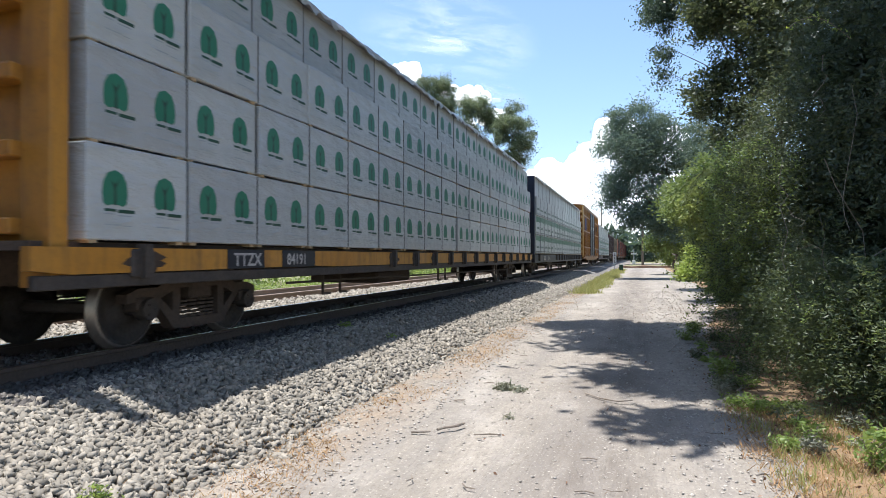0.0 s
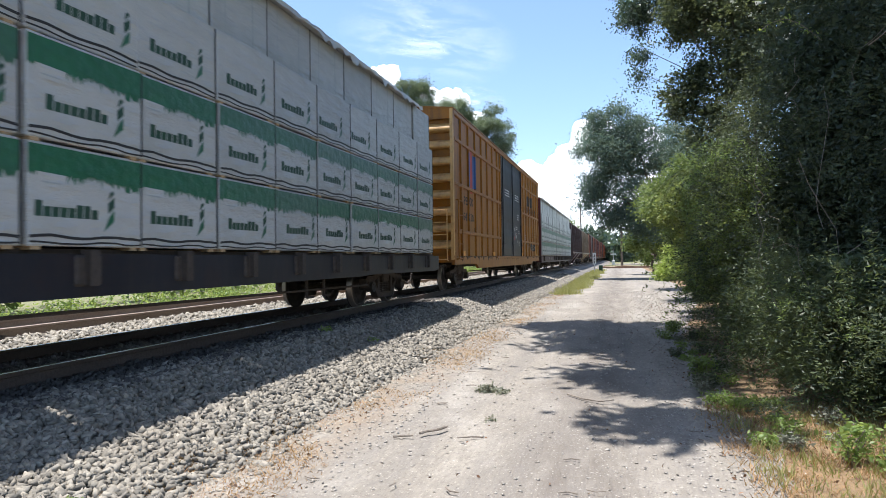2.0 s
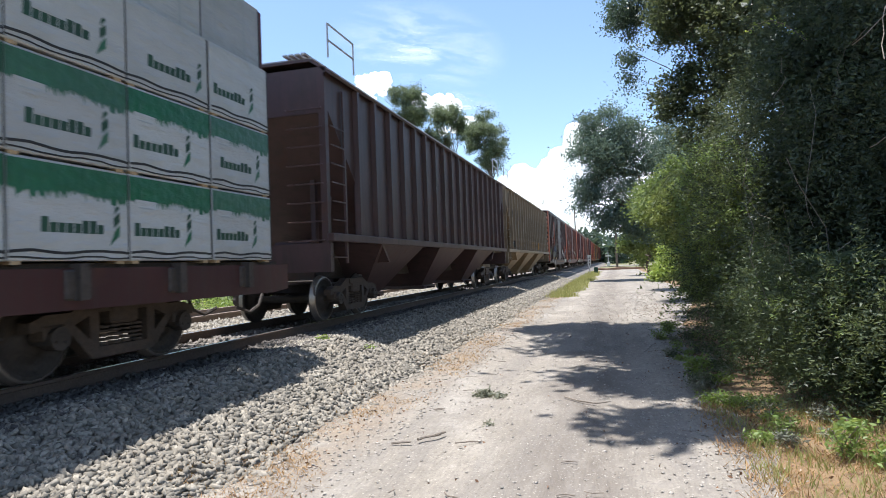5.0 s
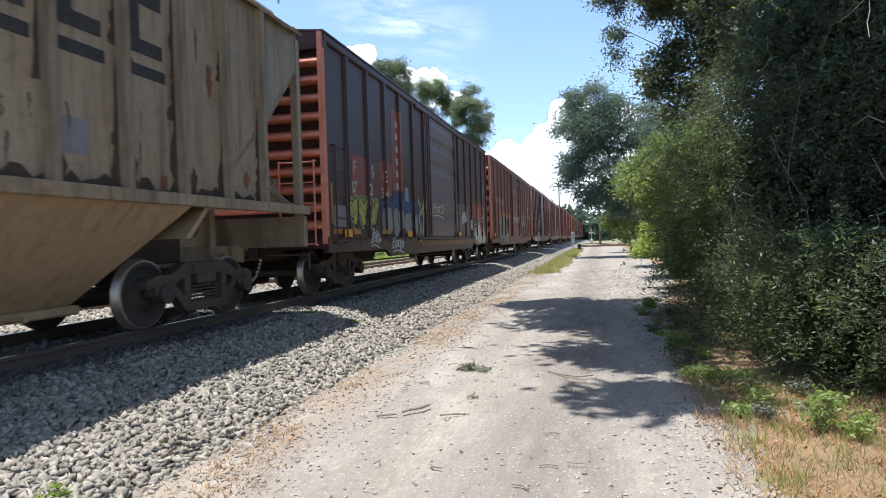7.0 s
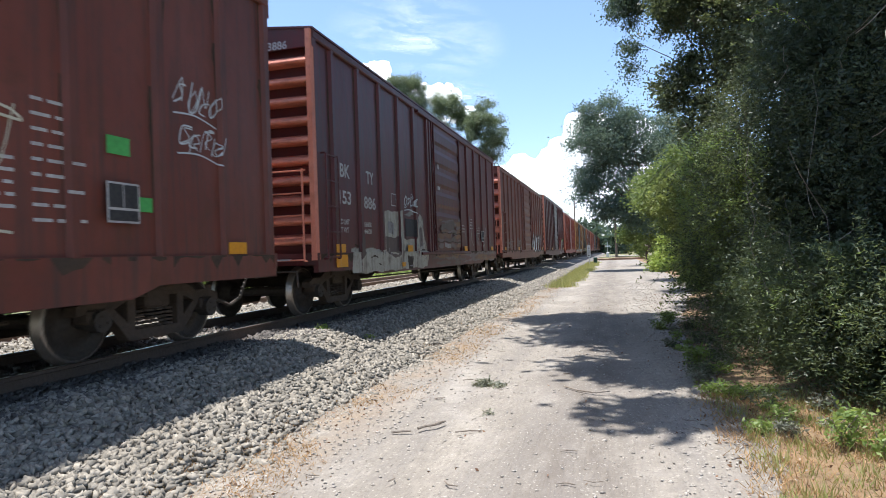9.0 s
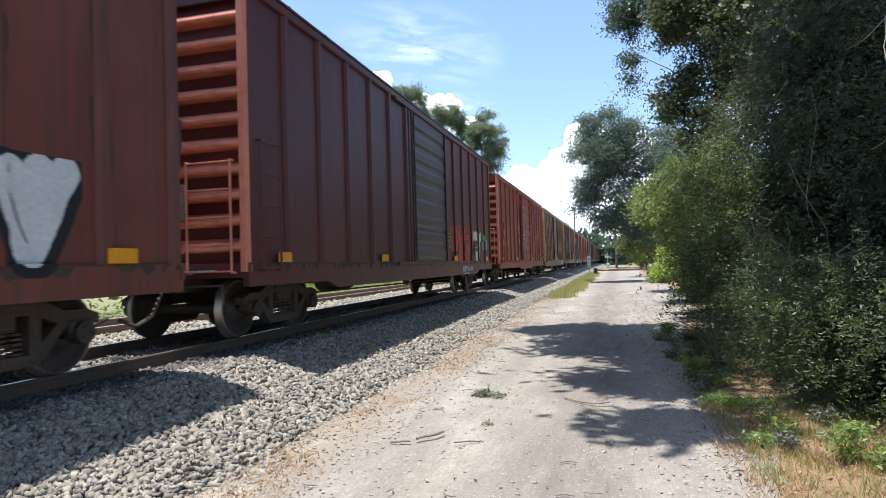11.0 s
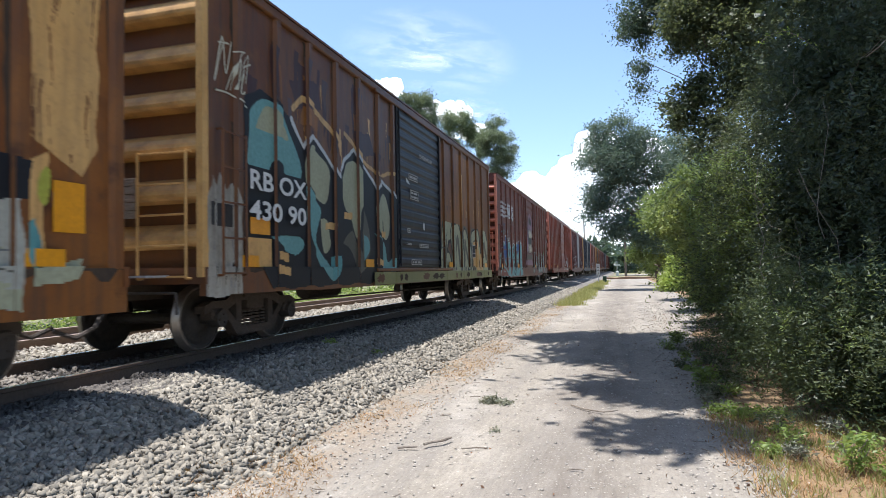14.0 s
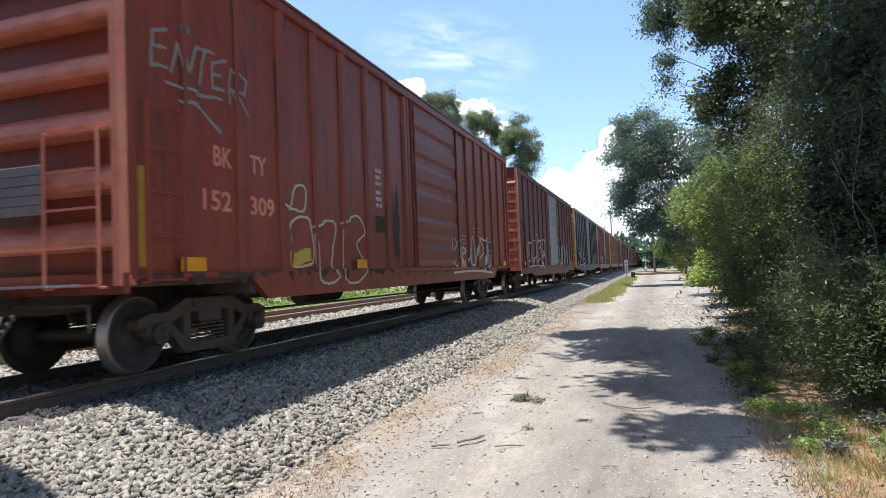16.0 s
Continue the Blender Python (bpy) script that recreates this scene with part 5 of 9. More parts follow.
        for s in (-1.4, 1.4):
            rl = bmesh.new()
            for a, b in (((s, 0.45, top + 0.28), (s, 0.45, top + 0.9)), ((s, 0.45, top + 0.9), (s, 1.6, top + 0.9)), ((s, 1.6, top + 0.9), (s, 1.6, top + 0.28)), ((s, 0.45, top + 0.6), (s, 1.6, top + 0.6))):
                bar(rl, a, b, 0.018, 5)
            q = part("hand_rail", rl, M["galv"], car, "", 0, y, 0)
            if turn:
                q.rotation_euler = (0, 0, math.pi)
    for y, z, h, w, mt in words:
        mark(car, w, y, z, h, mt, 0, 1.0, slope)
    running_gear(car, length, inset)
    return car, slope


# ---- the train, in the order in which it passes ----
boxcar(-14.9, 17.2, 4.72, M["orange"], M["orange"], M["orange"], "plain orange boxcar ahead of the lumber cars")

TTZ, _ = centerbeam(3.74, 24.26, M["yellow"], M["yellow"], "trees", "yellow centerbeam flatcar with black stake pockets", "white wrapped lumber packs with green tree prints on a yellow flatcar",
                    [(2.62, 0.89, 0.16, "TTZX"), (3.80, 0.89, 0.16, "84191")], seed=1, deep=0.85)
centerbeam(28.74, 24.26, M["navy"], M["black"], "bands", "dark centerbeam flatcar with navy bulkheads", "white and green wrapped lumber packs on a dark flatcar",
           [(2.82, 0.82, 0.20, "BCOL"), (4.39, 0.82, 0.18, "730142")], seed=2)

c, side, d0, d1 = boxcar(54.65, 19.8, 5.44, M["orange"], M["orange"], M["black"], "tall orange-yellow high-cube boxcar with black double doors", 20, (0.386, 0.648), 8, 2.5, (0.68, 0.83, 3.3), louvre=3, bar_mat=M["gold"])
for z in (1.78, 3.21, 4.54):
    for a, b in ((0.1, d0 - 0.2), (d1 + 0.2, 19.7)):
        bm = bmesh.new()
        box(bm, 1.545, 1.612, a, b, z, z + 0.10, bevel=0.015)
        part("side_beam", bm, M["orange"], c)
mark(c, "PBOX", 1.4, 2.72, 0.27, M["ink"], 0, 1.35, side)
mark(c, "641310", 1.3, 2.22, 0.26, M["ink"], 0, 1.4, side)
mark(c, "RAILCAR POOLING EXPERTS", 14.55, 3.40, 0.29, M["ink"], 0, 4.07 / (0.29 * lettering("RAILCAR POOLING EXPERTS")[0][:, 0].max()), side)
for a, b in ((15.3, 15.8), (15.95, 16.2), (16.4, 17.0)):
    plate(c, "emblem_block", a, b, 3.75, 4.3, M["ink"], side)
bars_of_print(c, 16.4, 2.4, 0.5, 4, 0.1, M["grime"], side, 61, 0.03)
bars_of_print(c, 17.3, 2.45, 0.7, 4, 0.1, M["grime"], side, 62, 0.03)
plate(c, "stencil_panel", 15.36, 15.57, 1.74, 1.92, M["ink"], side, 0.012)
plate(c, "stencil_panel", 17.2, 17.9, 1.38, 1.74, M["ink"], side, 0.012)
bars_of_print(c, 17.27, 1.66, 0.5, 3, 0.1, M["dull_white"], lambda y: side(y) + 0.012, 63, 0.03)
plate(c, "yellow_label", 16.25, 16.5, 1.14, 1.6, M["yellow"], side, 0.008)
plate(c, "yellow_label", 18.3, 18.8, 1.14, 1.7, M["yellow"], side, 0.008)
plate(c, "emblem", 1.9, 2.9, 3.35, 4.45, GRAFFITI["blue"], side)
plate(c, "emblem", 2.2, 2.6, 3.15, 4.7, GRAFFITI["red"], side, 0.007)
for a in (d0 + 0.5, d0 + 3.1):
    for z in (4.75, 3.9, 1.95, 1.6):
        bars_of_print(c, a + (0.3 if z > 3 else 0), z, 1.1 if z > 3 else 0.5, 3, 0.11, M["white"], side, int(z * 10), 0.055)
skin_ = lambda y: 1.618
plate(c, "yellow_label", 10.25, 10.36, 1.6, 2.08, M["reflector"], skin_)
plate(c, "red_label", 10.67, 10.83, 1.82, 2.0, GRAFFITI["red"], skin_)
plate(c, "paper_label", 11.04, 11.25, 1.93, 2.18, M["white"], skin_)
plate(c, "paper_label", 11.13, 11.23, 2.07, 2.14, GRAFFITI["red"], skin_, 0.006)
plate(c, "yellow_label", 12.78, 12.9, 1.2, 1.68, M["reflector"], side, 0.01)
splat(c, 10.82, 2.32, 0.11, 0.11, M["white"], 1.621, 31)
bars_of_print(c, 11.1, 2.42, 0.4, 2, 0.09, M["white"], skin_, 64, 0.05)
bars_of_print(c, 11.53, 3.0, 0.5, 3, 0.1, M["white"], skin_, 65, 0.05)
bars_of_print(c, 11.72, 2.25, 0.5, 2, 0.1, M["dull_white"], skin_, 66, 0.04)
bars_of_print(c, 11.91, 1.74, 0.25, 3, 0.08, M["dull_white"], skin_, 67, 0.04)
splat(c, 11.65, 1.76, 0.15, 0.12, M["slate"], 1.621, 32)

centerbeam(75.87, 24.9, M["maroon"], M["soot"], "bands", "oxide-brown centerbeam flatcar with brown bulkheads", "white and green wrapped lumber packs on a brown flatcar",
           [(4.1, 0.88, 0.17, "DWC"), (5.43, 0.88, 0.17, "626"), (6.35, 0.88, 0.17, "366")], seed=3, pitch=1.33)
hopper(102.3, 17.9, M["hopper_brown"], M["hopper_brown"], "dark brown covered hopper streaked with rust", [])
c, side = hopper(120.9, 18.1, M["tan"], M["tan_low"], "dirty tan covered hopper with rust streaks", [(2.50, 2.90, 0.29, "CS", M["ink"]), (3.38, 2.90, 0.29, "XT", M["ink"]), (2.48, 2.42, 0.29, "26", M["ink"]), (3.36, 2.42, 0.29, "03", M["ink"]), (4.16, 2.42, 0.29, "67", M["ink"])], grime=7)
for a, b in ((12.40, 12.95), (13.25, 13.80), (14.15, 14.70)):
    plate(c, "emblem_bar", a - 0.04, b + 0.04, 2.85, 2.98, M["ink"], side)
    plate(c, "emblem_block", a + 0.02, a + 0.2, 3.12, 3.78, M["ink"], side)
    plate(c, "emblem_block", a + 0.05, b, 3.64, 3.82, M["ink"], side, 0.006)
    plate(c, "emblem_block", a + 0.05, b, 3.10, 3.26, M["ink"], side, 0.006)
plate(c, "stencil_panel", 13.17, 13.6, 1.9, 2.25, M["slate"], side)
plate(c, "stencil_panel", 1.66, 2.2, 1.72, 2.06, M["ink"], side)
bars_of_print(c, 1.7, 1.95, 0.4, 2, 0.13, M["dull_white"], lambda y: 1.51, 14, 0.04)
for a, z in ((1.27, 1.62), (4.0, 1.80), (6.46, 1.74), (9.42, 1.76), (12.13, 1.74)):
    plate(c, "yellow_label", a, a + 0.11, z, z + (0.9 if a < 2 else 0.42), M["label_yellow"], side)
for a, z in ((2.45, 1.85), (3.35, 1.9), (4.25, 1.95)):
    bars_of_print(c, a, z + 0.15, 0.4, 3, 0.10, M["grime"], side, int(a * 10), 0.05)
for a, b, z, t in ((5.13, 5.42, 2.7, 2.96), (8.85, 9.25, 2.5, 2.75)):
    for q in ((a, b, z, z + 0.02), (a, b, t - 0.02, t), (a, a + 0.02, z, t), (b - 0.02, b, z, t)):
        plate(c, "stencil_line", *q, M["grime"], side)
r = random.Random(5)
work = [("poly", [(9.3, 2.48), (9.56, 2.42), (9.55, 2.26), (9.34, 2.3)], "grime"), ("line", bent([(9.42, 2.6), (9.55, 2.7), (9.72, 2.69), (9.92, 2.58), (10.02, 2.42), (10.0, 2.3)]), 0.035, "grime"), ("line", bent([(8.95, 2.3), (9.3, 2.4), (9.5, 2.36)]), 0.03, "grime"), ("line", [(9.98, 2.36), (10.35, 2.38)], 0.05, "grime"),
        ("line", [(10.52, 2.68), (10.72, 2.66), (10.54, 2.5), (10.75, 2.52)], 0.02, "grime"), ("line", [(10.86, 2.5), (10.92, 2.66), (11.0, 2.5), (11.08, 2.68)], 0.02, "grime"), ("spot", 10.7, 2.12, 0.15, 0.2, "pale_grey"), ("spot", 10.62, 2.02, 0.06, 0.1, "black")]
for a, b, z, tall, n, ink_ in ((9.55, 10.2, 1.93, 0.17, 6, "black"), (9.6, 10.15, 1.78, 0.07, 4, "grime"), (10.3, 11.05, 1.78, 0.28, 6, "grime"), (10.42, 10.95, 1.95, 0.22, 4, "black"), (11.38, 11.95, 1.9, 0.3, 4, "grime"), (12.3, 12.72, 2.05, 0.3, 4, "grime"), (8.5, 9.25, 1.78, 0.25, 6, "grime"), (8.6, 9.2, 2.05, 0.15, 4, "black"), (6.6, 7.4, 1.8, 0.4, 5, "grime"), (7.6, 8.3, 1.75, 0.25, 5, "black")):
    w = (b - a) / n
    for k in range(n):
        work.append(("line", bent([(a + w * (k + 1.1 * u), z + tall * (v * 0.8 + r.uniform(0, 0.2))) for u, v in r.choice(STROKES)], 4), r.uniform(0.012, 0.026), ink_))
mural(c, side, work + smears(r, 30, 6.5, 14.5, 1.68, 2.5, ("grime", "hopper_brown"), (0.1, 0.5), (0.008, 0.04)), "thin dark handwritten tags and smudges", 0.006)

c, side, d0, d1 = boxcar(139.74, 16.5, 4.75, M["soot"], M["soot"], M["hopper_grey"], "sooty dark boxcar with a grey-brown door and red ends", 15, (0.417, 0.622), 10, louvre=5, bar_mat=M["salmon"], sill=(0.66, 0.82, 3.5))
plate(c, "paint_field", 1.15, 2.05, 1.92, 2.75, M["faded_red"], side)
plate(c, "paint_field", 2.95, 3.78, 2.06, 2.82, M["faded_red"], side)
plate(c, "paint_field", 3.82, 4.52, 2.18, 4.15, M["faded_red"], side)
plate(c, "paint_field", 2.05, 2.95, 1.98, 2.75, M["maroon"], side)
for w, y, z in (("F", 1.38, 2.38), ("X", 2.25, 2.37), ("E", 3.14, 2.34), ("87", 1.17, 1.97), ("20", 2.11, 1.98), ("34", 3.0, 1.96)):
    mark(c, w, y, z, 0.26, M["dull_white"], 0, 1.1, side)
for i in range(6):
    plate(c, "emblem_block", 4.1, 4.3, 2.25 + i * 0.30, 2.40 + i * 0.30, M["dull_white"], side, 0.008)
plate(c, "primer_patch", 0.35, 0.95, 1.3, 1.7, M["slate"], side, 0.006)
plate(c, "yellow_label", 0.22, 0.34, 1.35, 2.1, M["label_yellow"], side)
graffiti(c, 1.0, 2.75, 1.30, 1.95, 3, "lime", "black", side, 21, "olive")
work = [("poly", [(2.95, 1.95), (3.8, 1.95), (3.85, 2.2), (4.3, 2.12), (4.7, 2.25), (5.3, 2.02), (5.85, 1.98), (6.0, 1.5), (5.9, 1.12), (2.95, 1.10)], "dark_blue"),
        ("line", [(2.98, 1.97), (3.75, 1.97), (3.88, 2.21), (4.3, 2.13), (4.7, 2.26), (5.3, 2.04), (5.85, 2.0)], 0.03, "black"),
        ("poly", [(2.95, 1.25), (5.9, 1.25), (5.8, 1.10), (2.95, 1.08)], "black")]
for blob in ([(3.05, 1.72), (3.35, 1.80), (3.70, 1.74), (3.72, 1.30), (3.55, 1.16), (3.1, 1.16), (2.98, 1.4)], [(3.82, 1.74), (4.08, 1.82), (4.2, 1.72), (4.45, 1.74), (4.55, 1.40), (4.3, 1.24), (4.1, 1.10), (3.85, 1.18)],
             [(4.72, 1.66), (5.0, 1.74), (5.25, 1.66), (5.28, 1.35), (5.1, 1.14), (4.8, 1.16), (4.68, 1.4)], [(5.42, 1.66), (5.65, 1.74), (5.85, 1.58), (5.85, 1.24), (5.62, 1.14), (5.4, 1.24)]):
    work += outlined(blob, "pale_grey", "black", 0.035)
work += [("line", [(4.12, 1.72), (4.2, 1.4), (4.38, 1.26)], 0.025, "black"), ("line", [(5.02, 1.7), (5.2, 1.3)], 0.025, "black")]
work += [("line", bent([(5.95, 2.06), (6.15, 1.9), (6.28, 1.75), (6.5, 2.1), (6.42, 1.5), (6.3, 1.16)]), 0.11, "pale_olive"), ("line", bent([(6.15, 1.75), (6.0, 1.55), (6.15, 1.35), (6.05, 1.18)]), 0.09, "pale_olive")]
mural(c, side, work, "blue and grey bubble graffiti")
tag(c, 2.1, 2.65, 0.95, 1.25, 4, "white", side, 22, 0.03)
tag(c, 3.5, 4.4, 0.80, 1.10, 5, "white", side, 27, 0.035)
for a, b in ((0.3, 0.72), (1.15, 1.65), (2.94, 3.4), (5.75, 6.05)):
    plate(c, "yellow_label", a, b, 1.16 if a < 5 else 0.96, 1.26 if a < 5 else 1.06, M["label_yellow"], side, 0.02)
plate(c, "sticker", 4.75, 5.05, 2.0, 2.35, GRAFFITI["grey"], side, 0.012)
tag(c, d0 + 0.2, d0 + 1.6, 1.75, 2.05, 4, "cream", lambda y: 1.616, 25, 0.035)
plate(c, "paint_field", 13.2, 15.9, 1.3, 2.4, M["red"], side)
plate(c, "rust_field", 10.5, 12.8, 1.15, 2.25, M["hopper_grey"], side)
plate(c, "rust_field", 6.0, 13.8, 0.84, 0.98, M["rust_dark"], side, 0.012)
splat(c, 11.6, 1.75, 0.6, 0.25, M["whitewash"], 1.612, 12)
graffiti(c, 13.75, 15.9, 0.80, 1.72, 3, "cream", "rust", side, 23, "white", 0.2)
plate(c, "paper_label", 13.06, 13.58, 1.36, 1.72, M["dull_white"], side, 0.008)
for a, b, z0, z1 in ((13.09, 13.30, 1.50, 1.69), (13.33, 13.55, 1.50, 1.69), (13.09, 13.55, 1.39, 1.47)):
    plate(c, "stencil_panel", a, b, z0, z1, M["ink"], side, 0.012)
bars_of_print(c, 14.2, 2.2, 0.25, 6, 0.11, M["dull_white"], side, 28, 0.04)
bars_of_print(c, 14.7, 2.2, 0.2, 6, 0.11, M["dull_white"], side, 29, 0.04)
tag(c, 15.2, 15.8, 1.7, 2.3, 2, "white", side, 30, 0.03)
tag(c, 15.75, 16.05, 2.6, 3.5, 1, "white", side, 31, 0.025)
plate(c, "patch", 14.0, 16.0, 0.80, 1.0, M["whitewash"], side, 0.006)

c, side, d0, d1 = boxcar(157.43, 17.0, 4.75, M["brown"], M["brown"], M["maroon"], "oxide-brown boxcar with a maroon door and orange ends", 15, (0.405, 0.585), 7, louvre=5, bar_mat=M["salmon"])
mark(c, "LRS", 1.75, 2.70, 0.28, M["dull_white"], 0, 1.3, side)
mark(c, "4382", 3.0, 2.66, 0.26, M["dull_white"], 0, 1.3, side)
work = [("poly", [(2.5, 2.1), (3.0, 2.3), (3.7, 2.2), (3.95, 2.42), (4.4, 2.36), (4.7, 2.45), (4.8, 2.25), (5.1, 2.15), (5.4, 2.3), (5.7, 2.1), (6.3, 2.0), (6.45, 0.7), (2.6, 0.7)], "orange"),
        ("poly", [(2.45, 2.0), (3.4, 2.05), (4.0, 2.1), (4.8, 2.05), (5.6, 2.0), (6.25, 1.9), (6.25, 1.5), (5.9, 1.3), (6.1, 0.75), (2.6, 0.72)], "grey_green")]
for blob in ([(2.55, 1.95), (3.2, 2.05), (3.75, 1.9), (3.85, 1.4), (3.5, 1.05), (2.8, 1.0), (2.5, 1.4)], [(3.95, 2.0), (4.25, 2.02), (4.3, 1.5), (4.15, 0.85), (3.85, 0.85), (3.95, 1.4)],
             [(4.5, 1.45), (5.3, 1.40), (5.5, 1.1), (5.3, 0.8), (4.5, 0.8), (4.35, 1.1)], [(5.65, 1.95), (6.1, 1.8), (6.05, 1.45), (5.7, 1.3), (5.5, 1.55)]):
    work += outlined(blob, "pale_grey", "grey_green", 0.045)
work += [("spot", 3.15, 1.5, 0.28, 0.3, "grey_green"), ("line", [(3.3, 2.0), (3.2, 0.9)], 0.03, "rust"), ("line", [(4.7, 1.3), (5.2, 0.9)], 0.03, "rust"), ("spot", 5.2, 1.75, 0.2, 0.16, "orange"), ("poly", [(5.75, 1.6), (6.1, 1.58), (6.1, 1.42), (5.75, 1.44)], "brick")]
mural(c, side, work, "grey and orange graffiti over the lower side")
plate(c, "primer_patch", 4.79, 5.48, 1.58, 1.99, M["ink"], side, 0.02)
bars_of_print(c, 6.0, 2.2, 0.45, 2, 0.14, M["white"], side, 8, 0.08)
tag(c, 7.3, 9.85, 1.93, 2.25, 8, "cream", lambda y: 1.617, 32, 0.035)
plate(c, "rust_field", 6.95, 10.1, 1.12, 1.62, M["faded_red"], lambda y: 1.616)
bars_of_print(c, 1.8, 1.95, 0.5, 2, 0.2, M["dull_white"], side, 5)
tag(c, 14.95, 15.75, 2.75, 3.15, 4, "white", side, 33, 0.025)
tag(c, 15.0, 15.8, 2.3, 2.6, 4, "white", side, 35, 0.025)
tag(c, 11.2, 13.0, 1.4, 2.5, 3, "cream", side, 36, 0.03)
for k in range(9):
    bars_of_print(c, 13.2, 1.40 + 0.13 * k, 0.5, 1, 0.1, M["dull_white"], side, 300 + k, 0.03)
plate(c, "sticker", 14.0, 14.3, 2.1, 2.28, GRAFFITI["green"], side, 0.014)
plate(c, "sticker", 14.4, 14.6, 1.55, 1.7, GRAFFITI["green"], side, 0.014)

c, side, d0, d1 = boxcar(175.75, 15.9, 4.78, M["maroon"], M["maroon"], M["maroon"], "dark maroon boxcar with whitewashed patches along the sill", 14, (0.43, 0.62), 10, louvre=6, bar_mat=M["salmon"], posts=(0.76, 1.145))
end_mark(c, "BKTY 153886", 0.1, 4.50, 0.14, M["dull_white"], 0.0)
for w, y, z, tall, wide in (("BK", 1.04, 2.47, 0.25, 0.43), ("TY", 2.27, 2.47, 0.25, 0.39), ("153", 0.97, 1.98, 0.25, 0.53), ("886", 2.12, 1.96, 0.25, 0.62), ("LD LMT", 0.96, 1.61, 0.10, 0.43), ("LT WT", 0.95, 1.46, 0.10, 0.40), ("156400", 2.05, 1.60, 0.10, 0.43), ("44600", 2.09, 1.46, 0.10, 0.38)):
    mark(c, w, y, z, tall, M["dull_white"], 0, wide / (tall * lettering(w)[0][:, 0].max()), side)
r = random.Random(71)
work = [("poly", [(1.42, 1.16), (2.3, 1.18), (3.1, 1.15), (3.12, 1.95), (3.6, 2.0), (4.3, 2.03), (4.42, 1.95), (4.44, 1.40), (5.42, 1.40), (5.5, 1.5), (5.56, 1.95), (5.72, 2.06), (5.9, 1.96), (5.98, 1.85), (6.08, 1.4), (6.2, 1.3), (6.26, 0.9), (6.1, 0.70), (1.36, 0.70)], "whitewash"),
        ("poly", [(3.22, 1.43), (3.6, 1.42), (4.12, 1.45), (4.14, 1.02), (3.7, 0.98), (3.24, 1.05)], "hopper_brown"), ("poly", [(1.75, 1.2), (1.95, 1.5), (2.05, 1.1), (1.8, 0.95)], "hopper_brown"), ("poly", [(3.42, 1.75), (3.8, 1.76), (3.8, 1.5), (3.44, 1.5)], "slate"),
        ("poly", [(5.42, 1.4), (5.58, 1.9), (5.52, 1.25), (5.45, 0.95), (5.36, 1.0)], "maroon"), ("poly", [(4.5, 1.97), (4.75, 2.02), (5.1, 2.14), (5.2, 1.98), (4.95, 1.95)], "pale_grey"), ("poly", [(4.55, 1.02), (5.0, 0.98), (4.93, 0.70), (4.62, 0.70)], "grime"),
        ("line", bent([(5.6, 1.95), (5.68, 1.45), (5.62, 1.0)]), 0.03, "dusk"), ("line", bent([(5.95, 1.75), (5.85, 1.3), (6.05, 0.9)]), 0.03, "dusk"), ("poly", [(5.62, 1.2), (5.95, 1.25), (5.9, 1.7), (5.7, 1.72)], "hopper_grey")]
work += smears(r, 16, 1.5, 6.1, 0.75, 1.3, ("hopper_brown", "slate", "grime", "whitewash"), (0.1, 0.7), (0.01, 0.05), False) + smears(r, 12, 3.15, 6.0, 0.9, 1.95, ("hopper_brown", "grime", "slate"), (0.2, 0.7), (0.015, 0.05))
mural(c, side, work, "ragged worn whitewash over the sill", 0.006)
plate(c, "primer_patch", 4.56, 5.30, 1.46, 1.88, M["ink"], side, 0.012)
for q in ((3.68, 4.0, 2.12, 2.14), (3.68, 4.0, 2.38, 2.40), (3.68, 3.70, 2.12, 2.40), (3.98, 4.0, 2.12, 2.40)):
    plate(c, "stencil_line", *q, M["dull_white"], side)
work = smears(r, 46, d0 + 0.1, d1 - 0.1, 1.2, 2.05, ("hopper_grey", "hopper_brown", "hopper_grey", "rust_dark"), (0.3, 1.5), (0.03, 0.12), False)
mural(c, lambda y: 1.6175, work + [("poly", [(d0 + 0.95, 1.2), (d0 + 1.6, 1.2), (d0 + 1.6, 1.32), (d0 + 0.95, 1.32)], "slate"), ("line", [(d0 + 0.1, 1.62), (d1 - 0.1, 1.62)], 0.02, "grime"), ("line", [(d0 + 0.1, 1.36), (d1 - 0.1, 1.36)], 0.025, "grime")], "dirty brown smears across the door")
work = smears(r, 26, 10.2, 15.3, 1.2, 2.3, ("hopper_grey", "slate", "hopper_brown"), (0.4, 1.1), (0.04, 0.16))
for q in ([(11.2, 1.3), (11.3, 1.9), (11.7, 1.95), (11.6, 1.5), (11.9, 1.3)], [(12.3, 1.3), (12.35, 1.85), (12.8, 1.5), (12.9, 1.9)], [(13.3, 1.9), (13.2, 1.3), (13.8, 1.35), (13.8, 1.8)]):
    work.append(("line", bent(q), 0.05, "pale_grey"))
mural(c, side, work, "worn pale tags", 0.005)
plate(c, "paper_label", 7.3, 7.42, 3.38, 3.5, M["dull_white"], lambda y: 1.618)
plate(c, "paper_label", 7.25, 7.5, 2.8, 2.9, M["dull_white"], lambda y: 1.618)
plate(c, "yellow_label", 0.65, 1.13, 0.84, 1.06, M["reflector"], side, 0.02)
plate(c, "yellow_label", 4.1, 4.35, 0.76, 0.86, M["reflector"], side, 0.02)
tag(c, 4.5, 5.45, 2.12, 2.5, 4, "white", side, 43, 0.03)
